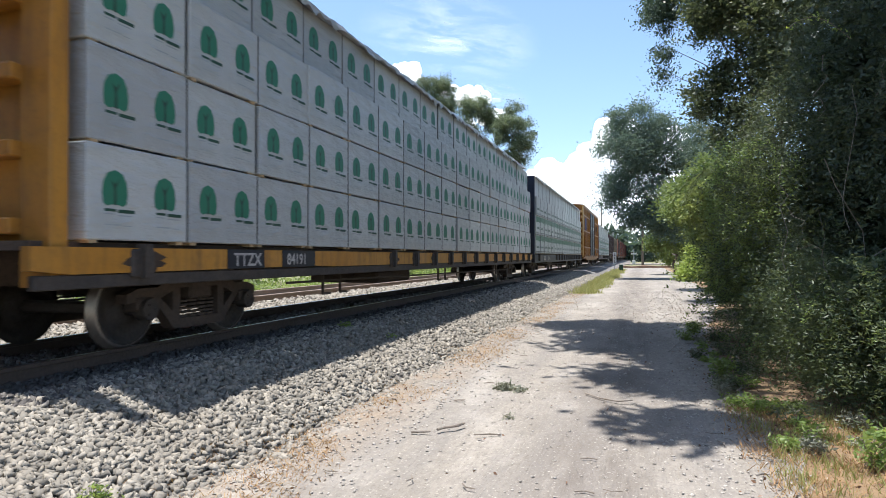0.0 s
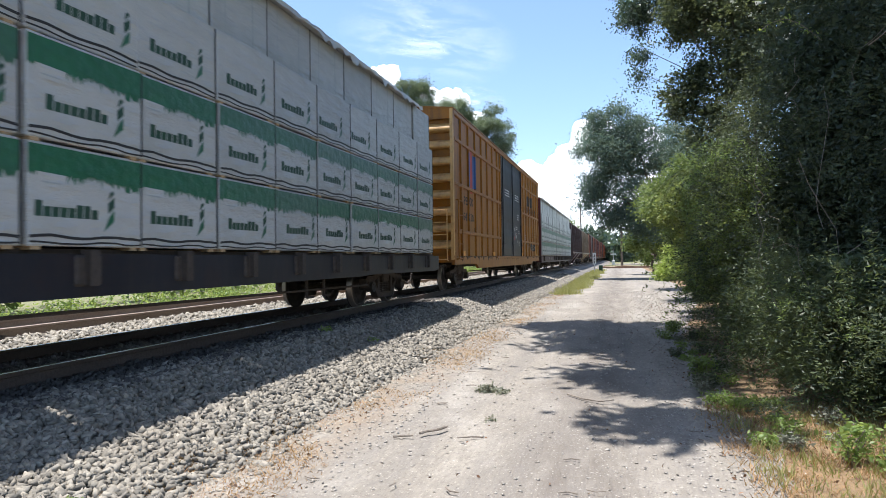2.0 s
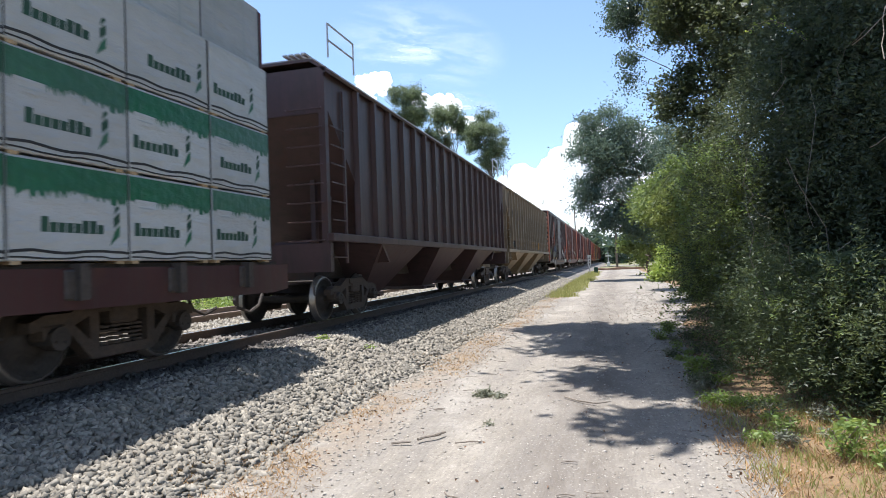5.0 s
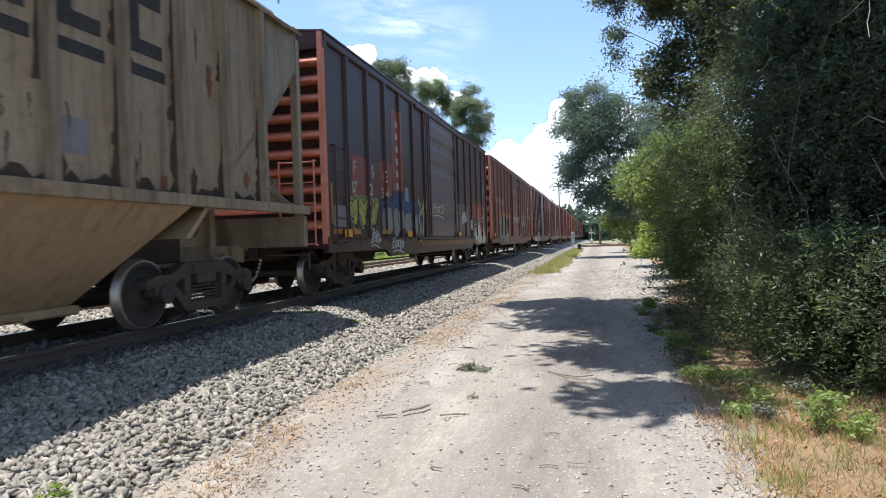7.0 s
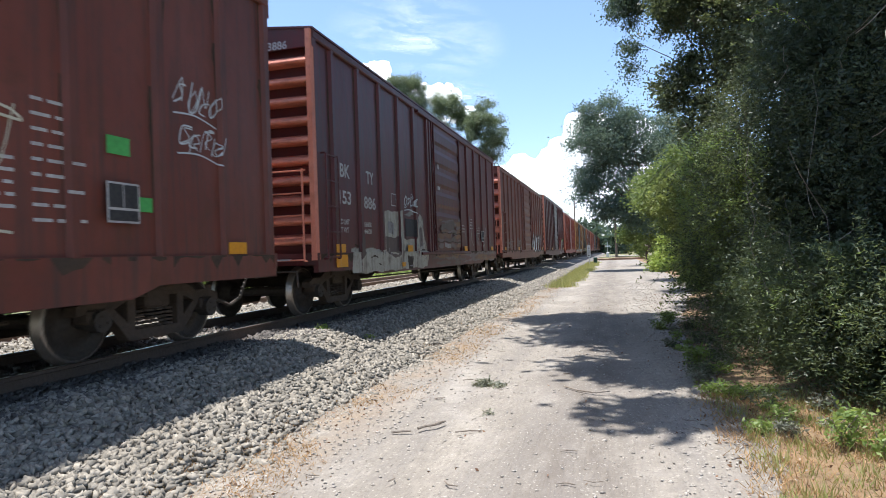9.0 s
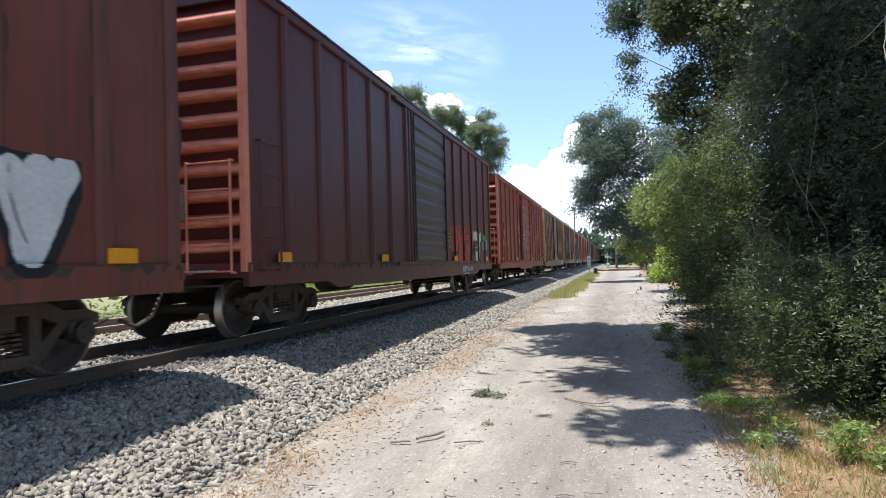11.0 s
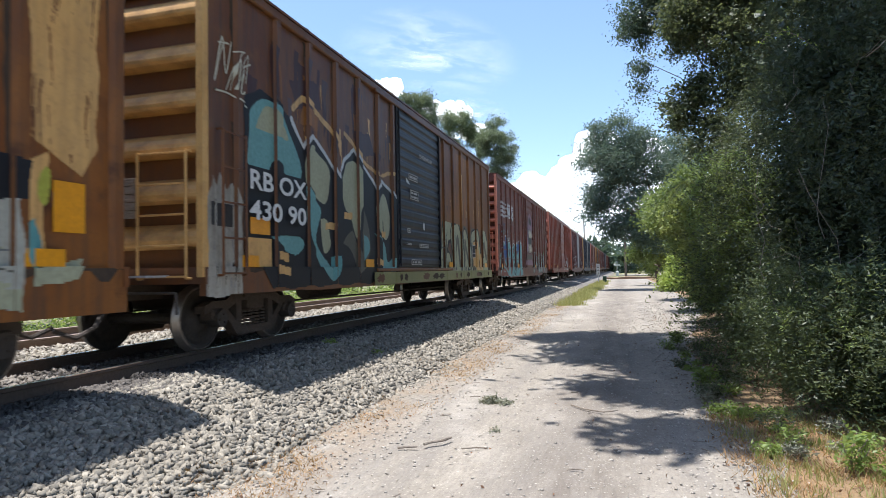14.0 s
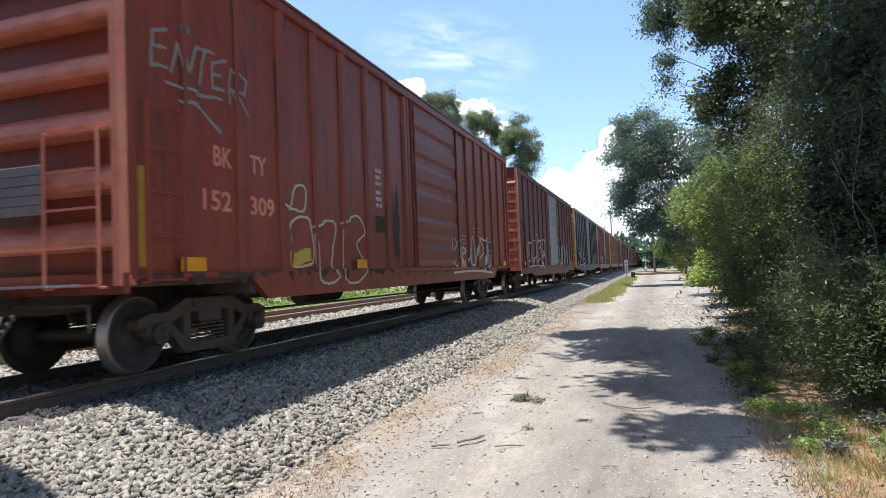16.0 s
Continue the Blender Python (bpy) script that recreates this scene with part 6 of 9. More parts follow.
mural(c, side, smears(r, 40, 6.3, 15.4, 0.72, 1.05, ("hopper_grey", "hopper_brown", "rust_dark"), (0.5, 2.4), (0.03, 0.09), False), "brown dirt along the sill", 0.008)

c, side, d0, d1 = boxcar(193.15, 16.3, 4.72, M["brown"], M["brown"], M["brown"], "brown boxcar with a low white streak of paint", 15, (0.42, 0.60), 6, bar_mat=M["salmon"])
end_mark(c, "31765", 0.35, 4.46, 0.14, M["dull_white"], 0.0)
tag(c, 1.3, 3.3, 1.25, 1.6, 5, "pale_grey", side, 51, 0.03)
tag(c, 4.2, 5.6, 1.2, 1.75, 4, "pale_grey", side, 53, 0.03)
graffiti(c, 10.5, 15.0, 1.0, 2.1, 5, "white", "black", side, 52)
c, side, d0, d1 = boxcar(210.75, 16.9, 4.95, M["maroon"], M["maroon"], M["hopper_brown"], "dark maroon boxcar with red and cream graffiti", 15, (0.42, 0.60), 10, bar_mat=M["salmon"])
graffiti(c, 10.6, 13.8, 0.9, 2.4, 3, "red", "black", side, 61, "red")
graffiti(c, 13.7, 15.2, 0.9, 2.3, 1, "cream", "black", side, 62)
tag(c, 12.0, 13.4, 0.72, 0.95, 4, "white", side, 63, 0.03)
plate(c, "sticker", 15.4, 15.6, 1.5, 1.8, GRAFFITI["sky"], side, 0.014)
plate(c, "sticker", 15.9, 16.2, 1.5, 1.9, GRAFFITI["sky"], side, 0.014)
plate(c, "sticker", 15.5, 15.75, 1.85, 2.05, GRAFFITI["green"], side, 0.02)

c, side, d0, d1 = boxcar(229.55, 16.7, 4.75, M["red"], M["red"], M["red"], "bright red boxcar with wide red doors", 15, (0.40, 0.594), 10, louvre=8, bar_mat=M["salmon"], roof=M["brown"], sill=(0.65, 0.74, 6.3), posts=(0.87, 1.17))
end_mark(c, "BKTY 152547", 0.1, 4.45, 0.14, M["dull_white"], 0.0)
for w, y, z, wide in (("BK", 1.27, 2.21, 0.43), ("TY", 2.27, 2.21, 0.41), ("152", 1.22, 1.78, 0.52), ("547", 2.18, 1.78, 0.55)):
    mark(c, w, y, z, 0.24, M["dull_white"], 0, wide / (0.24 * lettering(w)[0][:, 0].max()), side)
mark(c, "CLOSE AND LOCK", d0 + 0.35, 2.42, 0.085, M["dull_white"], 1.617, 0.8)
mark(c, "DOORS BEFORE", d0 + 0.40, 2.20, 0.085, M["dull_white"], 1.617, 0.8)
mark(c, "MOVING CAR", d0 + 0.45, 1.98, 0.085, M["dull_white"], 1.617, 0.8)
plate(c, "paper_label", d0 + 1.45, d0 + 1.65, 2.15, 2.32, M["dull_white"], lambda y: 1.618)
plate(c, "paper_label", d0 + 0.35, d0 + 0.55, 3.05, 3.15, M["dull_white"], lambda y: 1.618)
plate(c, "paper_label", d0 - 0.85, d0 - 0.5, 2.0, 2.25, M["dull_white"], side)
plate(c, "paper_label", d0 - 0.75, d0 - 0.45, 2.78, 2.9, M["dull_white"], side)
for z in (3.2, 2.75):
    bars_of_print(c, d0 - 0.85, z, 0.5, 3, 0.12, M["dull_white"], side, int(z * 10), 0.05)
for a, z, ry, rz, k in ((d0 - 0.10, 1.55, 0.30, 0.55, 1), (d0 - 0.14, 2.9, 0.20, 1.5, 9), (d0 + 0.12, 1.75, 0.32, 0.12, 2), (d0 + 0.35, 1.3, 0.25, 0.10, 3), (d0 + 0.05, 3.2, 0.10, 0.7, 4), (d1 - 0.35, 1.55, 0.12, 0.09, 5), (d0 + 1.4, 1.45, 0.2, 0.07, 6), (d0 + 1.6, 2.9, 0.10, 0.22, 7), (d0 - 0.05, 2.5, 0.07, 0.4, 8)):
    splat(c, a, z, ry, rz, M["grime"], 1.6185, k)
for k in range(14):
    a = 6.2832 * k / 14
    plate(c, "ring_emblem", 12.2 + 0.14 * math.cos(a) - 0.02, 12.2 + 0.14 * math.cos(a) + 0.02, 1.68 + 0.14 * math.sin(a) - 0.02, 1.68 + 0.14 * math.sin(a) + 0.02, M["dull_white"], side, 0.008)
mural(c, side, [("poly", [(14.66, 1.82), (15.32, 1.84), (15.32, 1.18), (14.64, 1.2)], "red"), ("spot", 15.08, 2.22, 0.11, 0.10, "rose"), ("spot", 14.78, 2.08, 0.13, 0.09, "rose"), ("spot", 15.34, 2.12, 0.10, 0.12, "rose"), ("spot", 15.36, 1.78, 0.07, 0.07, "rose"), ("line", [(15.05, 2.1), (15.2, 2.2)], 0.08, "rose"),
               ("poly", [(14.84, 2.06), (15.3, 2.04), (15.3, 1.84), (14.82, 1.87)], "navy"), ("line", [(14.95, 2.0), (15.18, 1.99)], 0.03, "dusk"), ("poly", [(15.42, 2.1), (15.55, 2.1), (15.52, 1.3), (15.44, 1.2)], "rust")], "bright repainted stencil panel below a blue plate", 0.005)
bars_of_print(c, 14.70, 1.74, 0.55, 1, 0.1, M["salmon"], lambda y: side(y) + 0.006, 301, 0.05)
for k, (a, b) in enumerate(((0.10, 0.34), (0.05, 0.16), (0.09, 0.12), (0.08, 0.10))):
    z = 1.60 - 0.105 * k
    bars_of_print(c, 14.70, z, a, 1, 0.1, M["salmon"], lambda y: side(y) + 0.006, 310 + k, 0.05)
    bars_of_print(c, 14.95, z, b, 1, 0.1, M["salmon"], lambda y: side(y) + 0.006, 320 + k, 0.05)
mark(c, "CU FT 5344", 14.68, 1.21, 0.075, M["salmon"], 0, 0.55 / (0.075 * lettering("CU FT 5344")[0][:, 0].max()), lambda y: side(y) + 0.006)

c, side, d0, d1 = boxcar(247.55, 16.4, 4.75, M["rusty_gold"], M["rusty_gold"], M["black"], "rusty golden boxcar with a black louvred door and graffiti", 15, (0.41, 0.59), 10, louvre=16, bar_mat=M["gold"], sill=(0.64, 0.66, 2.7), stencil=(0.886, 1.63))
r = random.Random(81)
work = [("poly", bent([(0.74, 2.1), (0.85, 2.28), (1.05, 2.28), (1.28, 2.05), (1.35, 1.7), (1.28, 1.1), (1.0, 1.05), (0.78, 1.3), (0.72, 1.8), (0.74, 2.1)]), "white"), ("line", bent([(0.74, 1.86), (0.85, 1.6), (0.95, 1.85), (1.05, 1.45), (1.15, 1.7), (1.28, 1.6)]), 0.05, "black"), ("line", bent([(0.8, 1.4), (1.0, 1.25), (1.2, 1.42)]), 0.05, "black"),
        ("poly", bent([(1.3, 1.75), (1.5, 1.86), (1.85, 1.8), (1.9, 1.62), (1.6, 1.4), (1.35, 1.5), (1.3, 1.75)]), "black"), ("poly", bent([(1.9, 1.68), (2.3, 1.75), (2.72, 1.6), (2.8, 1.2), (2.7, 0.95), (2.0, 0.9), (1.85, 1.3), (1.9, 1.68)]), "pale_grey"), ("poly", [(2.27, 1.72), (2.6, 1.7), (2.67, 1.54), (2.3, 1.5)], "grime"),
        ("poly", [(2.9, 1.7), (3.2, 1.78), (3.9, 1.7), (4.0, 1.2), (3.3, 1.15), (2.95, 1.3)], "pale_olive"), ("poly", [(3.1, 1.4), (3.7, 1.42), (3.75, 1.18), (3.1, 1.16)], "yellow"), ("poly", [(4.4, 2.1), (4.7, 2.2), (5.05, 1.9), (5.1, 1.5), (4.6, 1.4)], "pale_olive"), ("poly", [(5.2, 1.4), (5.6, 1.75), (6.0, 1.3), (5.9, 0.95), (5.3, 0.95)], "pale_grey"),
        ("line", bent([(2.9, 1.1), (3.3, 1.5), (3.6, 1.0), (4.2, 1.5), (4.4, 1.0)]), 0.07, "rust"), ("line", bent([(0.9, 0.95), (2.0, 0.85), (3.2, 0.98), (4.6, 0.86), (6.0, 0.95)]), 0.10, "pale_grey")]
mural(c, side, work + smears(r, 14, 0.8, 6.0, 0.85, 2.0, ("grime", "rust_dark", "rusty_gold"), (0.1, 0.5), (0.01, 0.05)), "white and cream shapes with black strokes")
work = [("line", q, 0.07, "gold") for q in ([(0.87, 3.45), (0.9, 2.85), (1.7, 2.8)], [(1.0, 3.4), (1.7, 3.3), (1.72, 2.85)], [(2.06, 4.04), (2.1, 3.5), (2.7, 3.45)], [(2.1, 3.0), (2.7, 2.95)])] + [("poly", [(1.09, 3.93), (1.4, 3.9), (1.38, 3.6), (1.1, 3.64)], "gold"), ("poly", [(3.0, 4.1), (3.6, 4.1), (3.5, 3.3), (3.1, 3.4)], "gold"), ("poly", [(4.2, 3.3), (5.1, 3.2), (5.1, 2.7), (4.3, 2.8)], "rusty_gold")]
mural(c, side, work + smears(r, 34, 0.4, 6.3, 2.3, 4.5, ("rust_dark", "soot", "rust_dark", "rusty_gold"), (0.4, 1.7), (0.03, 0.16)), "worn golden lines and rust runs", 0.004)
heart = bent([(8.05, 2.02), (7.68, 2.32), (7.8, 2.54), (8.05, 2.42), (8.32, 2.56), (8.48, 2.34), (8.05, 2.02)])
mural(c, lambda y: 1.618, [("line", heart, 0.05, "pale_grey")] + [("line", bent([(a, 2.12), (a + 0.1, 2.4), (a + 0.16, 2.14), (a + 0.26, 2.38)]), 0.05, "pale_grey") for a in (6.78, 7.08, 7.36, 7.9, 8.1, 8.62, 8.9, 9.18)]
      + [("line", bent([(6.75, 2.45), (6.9, 2.3), (7.1, 2.42), (7.55, 2.22)]), 0.05, "pale_grey")], "pale grey tags and a heart")
graffiti(c, d0 + 0.6, d1, 0.95, 1.6, 3, "grey", "black", lambda y: 1.617, 88)
edge = [(9.3, 1.9), (9.75, 2.4), (10.3, 2.32), (10.6, 2.42), (11.0, 2.25), (11.45, 2.2), (12.1, 2.05), (12.8, 2.28), (13.4, 2.1), (13.9, 2.02), (14.3, 2.28), (14.9, 2.2), (15.1, 1.7)]
work = [("poly", edge + [(15.05, 0.74), (9.25, 0.74), (9.0, 1.0)], "stone_grey"), ("line", edge, 0.06, "white")]
for q in ([(9.75, 1.0), (9.8, 1.8), (10.2, 1.7), (9.9, 1.4), (10.35, 1.15), (9.9, 1.0)], [(11.0, 0.85), (11.1, 1.75), (11.5, 2.0), (11.7, 1.2), (11.4, 0.95)], [(12.0, 1.0), (12.4, 1.85), (12.9, 1.0)], [(13.2, 1.95), (13.25, 0.9), (13.7, 1.6), (13.8, 0.9)], [(14.1, 1.0), (14.15, 2.0), (14.7, 1.9), (14.75, 1.2), (14.3, 1.0)]):
    work += [("line", bent(q), 0.16, "black"), ("line", bent(q), 0.09, "pale_grey")]
work += [("poly", [(10.75, 1.15), (10.95, 1.15), (10.95, 2.0), (10.75, 2.0)], "yellow"), ("poly", [(12.55, 1.2), (12.75, 1.2), (12.72, 1.6), (12.55, 1.55)], "yellow"), ("line", bent([(9.3, 0.86), (10.4, 1.0), (11.6, 0.82), (13.0, 0.98), (14.6, 0.84)]), 0.05, "black"),
         ("line", bent([(9.3, 0.95), (10.4, 0.88), (11.6, 0.95), (13.0, 0.84), (14.6, 0.95)]), 0.04, "white"), ("spot", 13.05, 0.95, 0.2, 0.14, "black"), ("spot", 14.0, 1.15, 0.12, 0.22, "black")]
mural(c, side, work, "grey graffiti with a white upper edge")
r = random.Random(88)
head = [(13.7, 1.55), (13.66, 1.85), (13.8, 2.15), (14.2, 2.33), (14.6, 2.25), (14.82, 2.05), (14.85, 1.75), (14.75, 1.45)]
work = [("poly", [(13.2, 2.1), (13.5, 2.28), (13.7, 2.1), (14.9, 2.0), (15.25, 1.98), (15.3, 1.05), (15.3, 0.74), (13.2, 0.74)], "chalk"), ("poly", [(13.2, 2.05), (13.45, 2.25), (13.72, 2.05), (13.6, 1.5), (13.3, 1.4)], "grey_green"),
        ("poly", [(15.0, 2.0), (15.36, 1.98), (15.36, 1.66), (15.0, 1.6)], "black"), ("poly", [(13.25, 1.42), (15.1, 1.35), (15.2, 0.8), (13.3, 0.8)], "chalk"), ("poly", bent(head + head[:1], 4), "chalk"), ("line", bent([(a, b + 0.06) for a, b in head[1:6]]), 0.06, "white"), ("line", bent(head[:7]), 0.09, "black"),
        ("poly", [(13.5, 1.5), (13.75, 1.62), (14.0, 1.45), (14.12, 1.3), (14.25, 1.35), (14.22, 1.15), (14.05, 1.12), (13.85, 1.35)], "black"), ("line", [(13.45, 1.6), (13.46, 1.2), (13.52, 0.95)], 0.04, "black"), ("spot", 14.15, 1.62, 0.16, 0.05, "black"), ("spot", 14.13, 1.28, 0.12, 0.08, "black"),
        ("line", bent([(14.85, 1.95), (14.5, 1.75), (14.4, 1.55)]), 0.05, "black"), ("line", bent([(14.6, 1.45), (14.75, 1.2), (14.68, 0.82)]), 0.03, "black"), ("poly", [(14.1, 0.85), (14.3, 1.0), (14.75, 0.9), (14.7, 0.8)], "rust"), ("poly", [(14.68, 0.88), (15.3, 0.92), (15.3, 0.74), (14.68, 0.76)], "pale_olive"), ("line", [(13.25, 1.06), (15.2, 1.06)], 0.014, "grey_green"),
        ("poly", [(15.35, 2.0), (15.55, 2.1), (15.5, 1.2), (15.36, 1.15)], "gold"), ("poly", [(15.4, 1.1), (15.9, 1.15), (15.85, 0.98), (15.4, 0.95)], "pale_olive"), ("spot", 15.53, 1.8, 0.06, 0.16, "lime"), ("spot", 15.66, 1.68, 0.05, 0.12, "dusk"), ("spot", 15.4, 1.3, 0.08, 0.2, "teal")]
work += smears(r, 14, 13.3, 15.2, 0.8, 1.4, ("stone_grey", "pale_grey", "pale_olive"), (0.2, 0.7), (0.01, 0.03), False)
mural(c, side, work, "pale blue-grey graffiti with thick black strokes", 0.010)
mural(c, side, [("poly", [(15.28, 4.5), (16.1, 4.5), (16.08, 2.2), (15.9, 1.9), (15.4, 2.2)], "gold"), ("line", [(13.25, 3.2), (13.9, 2.5)], 0.16, "gold"), ("poly", [(14.55, 3.0), (14.95, 3.05), (15.1, 2.7), (14.6, 2.65)], "rusty_gold")]
      + smears(r, 22, 15.3, 16.05, 2.0, 4.4, ("rusty_gold", "rust_dark"), (0.2, 0.8), (0.008, 0.03)) + smears(r, 20, 9.9, 15.2, 2.4, 4.5, ("rust_dark", "rust_dark", "soot"), (0.4, 1.6), (0.02, 0.10)), "faded golden paint with rust runs", 0.0045)
plate(c, "sticker", 14.45, 14.69, 1.42, 1.56, GRAFFITI["green"], side, 0.022)
plate(c, "yellow_label", 13.33, 13.8, 0.76, 0.88, M["reflector"], side, 0.024)
plate(c, "yellow_label", 15.60, 15.93, 1.4, 1.85, M["reflector"], side, 0.02)
plate(c, "yellow_label", d1 + 1.3, d1 + 1.5, 1.1, 2.0, M["reflector"], side, 0.02)
door_face = lambda y: 1.618
for k, q in enumerate(((7.21, 7.85, 3.18, 3.31, 1), (6.98, 7.61, 2.72, 2.93, 2), (7.03, 7.81, 1.92, 2.02, 1))):
    notice(c, *q, door_face, 80 + k)
mark(c, "CLOSE AND LOCK DOORS", 7.8, 3.95, 0.10, M["dull_white"], 1.618, 1.15 / (0.10 * lettering("CLOSE AND LOCK DOORS")[0][:, 0].max()))
mark(c, "BEFORE MOVING CAR", 7.9, 3.79, 0.10, M["dull_white"], 1.618, 1.05 / (0.10 * lettering("BEFORE MOVING CAR")[0][:, 0].max()))
mural(c, door_face, [("spot", 8.67, 1.87, 0.10, 0.05, "lime"), ("spot", 8.5, 1.7, 0.08, 0.06, "lime"), ("spot", 8.09, 1.21, 0.06, 0.05, "lime"), ("spot", 8.9, 1.95, 0.12, 0.05, "pale_grey"), ("poly", [(8.3, 1.25), (9.6, 1.2), (9.6, 1.9), (9.4, 1.5), (8.9, 1.45)], "grey_green")], "green and grey sprayed flecks")

c, side, d0, d1 = boxcar(265.15, 16.2, 4.78, M["rust_dark"], M["rust_dark"], M["black"], "rust-brown boxcar with golden ends, louvred door and pale graffiti", 14, (0.395, 0.595), 6, louvre=16, bar_mat=M["gold"], sill=(0.74, 0.76, 2.7), posts=(0.70, 0.95), gable=M["gold"])
end_mark(c, "RBOX 43090", 0.1, 4.52, 0.14, M["hopper_brown"], 0.0)
plate(c, "paint_field", d1 + 0.1, 15.4, 2.2, 4.5, M["rusty_gold"], side, 0.003)
r = random.Random(96)
mural(c, side, smears(r, 30, 1.0, 6.2, 3.0, 4.5, ("soot", "hopper_brown", "soot"), (0.4, 1.3), (0.05, 0.3)) + smears(r, 34, 1.2, 6.3, 2.7, 4.2, ("rusty_gold", "rust_dark", "gold"), (0.3, 1.2), (0.02, 0.10)) + [("poly", [(2.0, 3.9), (2.9, 4.1), (3.0, 3.7), (2.2, 3.5)], "soot"), ("poly", [(4.2, 3.6), (5.0, 3.7), (5.3, 3.3), (4.5, 3.2)], "soot")], "dark rust and golden runs", 0.0035)
mural(c, side, smears(r, 16, 10.0, 15.3, 2.6, 4.4, ("soot", "rust_dark", "gold"), (0.4, 1.6), (0.03, 0.12)), "dark rust runs", 0.0045)
mural(c, side, [("poly", [(0.02, 0.75), (0.02, 1.95), (0.12, 2.2), (0.2, 2.02), (0.34, 2.28), (0.45, 2.05), (0.58, 2.16), (0.72, 1.9), (0.72, 0.75)], "whitewash")] + smears(r, 14, 0.05, 0.7, 0.8, 2.0, ("slate", "grime", "pale_grey"), (0.1, 0.4), (0.01, 0.05)), "ragged whitewash at the corner", 0.003)
plate(c, "primer_patch", 0.08, 0.58, 1.6, 1.88, M["ink"], side, 0.008)
plate(c, "yellow_label", 0.93, 1.4, 1.54, 1.76, M["reflector"], side, 0.03)
plate(c, "primer_patch", 0.75, 1.45, 1.1, 1.49, M["gold"], side, 0.022)
top = [(0.85, 3.35), (1.2, 3.55), (1.75, 3.42), (2.05, 3.34), (2.4, 2.95), (2.62, 3.14), (2.85, 3.16), (3.6, 2.66), (3.85, 3.0), (4.3, 3.24), (4.7, 3.05), (5.35, 2.68), (5.6, 2.88), (6.42, 2.6)]
work = [("poly", top + [(6.42, 0.8), (1.45, 0.8), (0.8, 1.5)], "black"), ("line", top[3:], 0.07, "white")]
for blob, ink_ in (([(0.9, 2.5), (1.0, 3.2), (1.3, 3.42), (1.75, 3.36), (2.0, 3.1), (2.35, 2.55), (2.1, 2.35), (1.6, 2.6), (1.3, 2.3)], "aqua"), ([(1.1, 3.0), (1.35, 3.32), (1.7, 3.28), (1.95, 3.0), (1.6, 2.95)], "pale_olive"),
                   ([(2.45, 2.7), (2.55, 2.98), (2.8, 2.98), (3.25, 2.75), (3.28, 2.4), (3.1, 2.15), (2.75, 2.25), (2.5, 2.4)], "pale_olive"), ([(2.5, 2.35), (2.75, 2.2), (2.95, 2.0), (2.8, 1.5), (3.25, 1.1), (3.3, 0.85), (2.7, 1.35), (2.5, 1.8)], "aqua"),
                   ([(2.95, 1.9), (3.2, 1.85), (3.3, 1.45), (3.05, 1.35)], "pale_olive"), ([(3.3, 1.25), (3.6, 1.28), (3.55, 0.98), (3.3, 0.85)], "teal"),
                   ([(3.8, 2.7), (3.95, 2.95), (4.3, 3.02), (4.65, 2.85), (4.7, 2.4), (4.45, 2.1), (4.4, 1.6), (4.1, 2.0), (3.85, 2.2)], "pale_olive"), ([(3.8, 1.55), (4.1, 1.4), (4.38, 1.05), (4.5, 1.0), (4.95, 1.35), (5.0, 1.7), (4.7, 2.2), (4.55, 1.9), (4.5, 1.35), (4.2, 1.75)], "grey_green"),
                   ([(4.6, 1.75), (4.95, 1.65), (4.95, 1.4), (4.6, 1.25)], "aqua"), ([(5.35, 2.3), (5.55, 2.6), (5.85, 2.55), (6.05, 2.2), (6.0, 1.75), (5.75, 1.7), (5.65, 2.1), (5.5, 1.8), (5.35, 1.9)], "pale_olive"),
                   ([(5.2, 1.75), (5.5, 1.7), (5.6, 1.3), (5.5, 1.05), (5.8, 0.9), (6.2, 0.95), (6.3, 1.3), (5.9, 1.2), (5.75, 1.6)], "aqua"), ([(1.5, 1.5), (2.1, 1.6), (2.4, 1.45), (2.2, 1.3), (1.8, 1.35)], "aqua")):
    work.append(("poly", bent(blob + blob[:1], 4), ink_))
for y, z in ((1.75, 1.25), (1.75, 1.05), (3.3, 1.78), (4.0, 2.02), (5.65, 1.78), (5.5, 1.2)):
    work.append(("poly", [(y - 0.17, z - 0.06), (y + 0.17, z - 0.06), (y + 0.17, z + 0.06), (y - 0.17, z + 0.06)], "gold"))
mural(c, side, work, "cream and aqua creature shapes on a black field")
mural(c, side, [("line", bent([(2.1, 3.5), (2.5, 3.7), (3.5, 3.35), (3.6, 3.2)]), 0.10, "gold"), ("line", bent([(3.9, 3.5), (5.2, 3.0), (6.3, 3.1)]), 0.08, "gold"), ("poly", [(5.4, 2.95), (5.9, 3.1), (5.9, 3.4), (5.5, 3.3)], "rusty_gold"), ("poly", [(2.3, 3.3), (2.9, 3.3), (2.9, 3.55), (2.4, 3.6)], "rusty_gold")], "faint golden strokes", 0.004)
tag(c, 0.15, 0.9, 3.3, 4.0, 3, "cream", side, 98, 0.03)
plate(c, "lettering_panel", 0.80, 1.42, 1.56, 2.45, GRAFFITI["black"], side, 0.018)
plate(c, "lettering_panel", 1.78, 2.42, 1.56, 2.45, GRAFFITI["black"], side, 0.018)
mark(c, "RB OX", 0.86, 2.12, 0.27, M["white"], 1.622, 1.5 / (0.27 * lettering("RB OX")[0][:, 0].max()))
mark(c, "430 90", 0.84, 1.72, 0.27, M["white"], 1.622, 1.5 / (0.27 * lettering("430 90")[0][:, 0].max()))
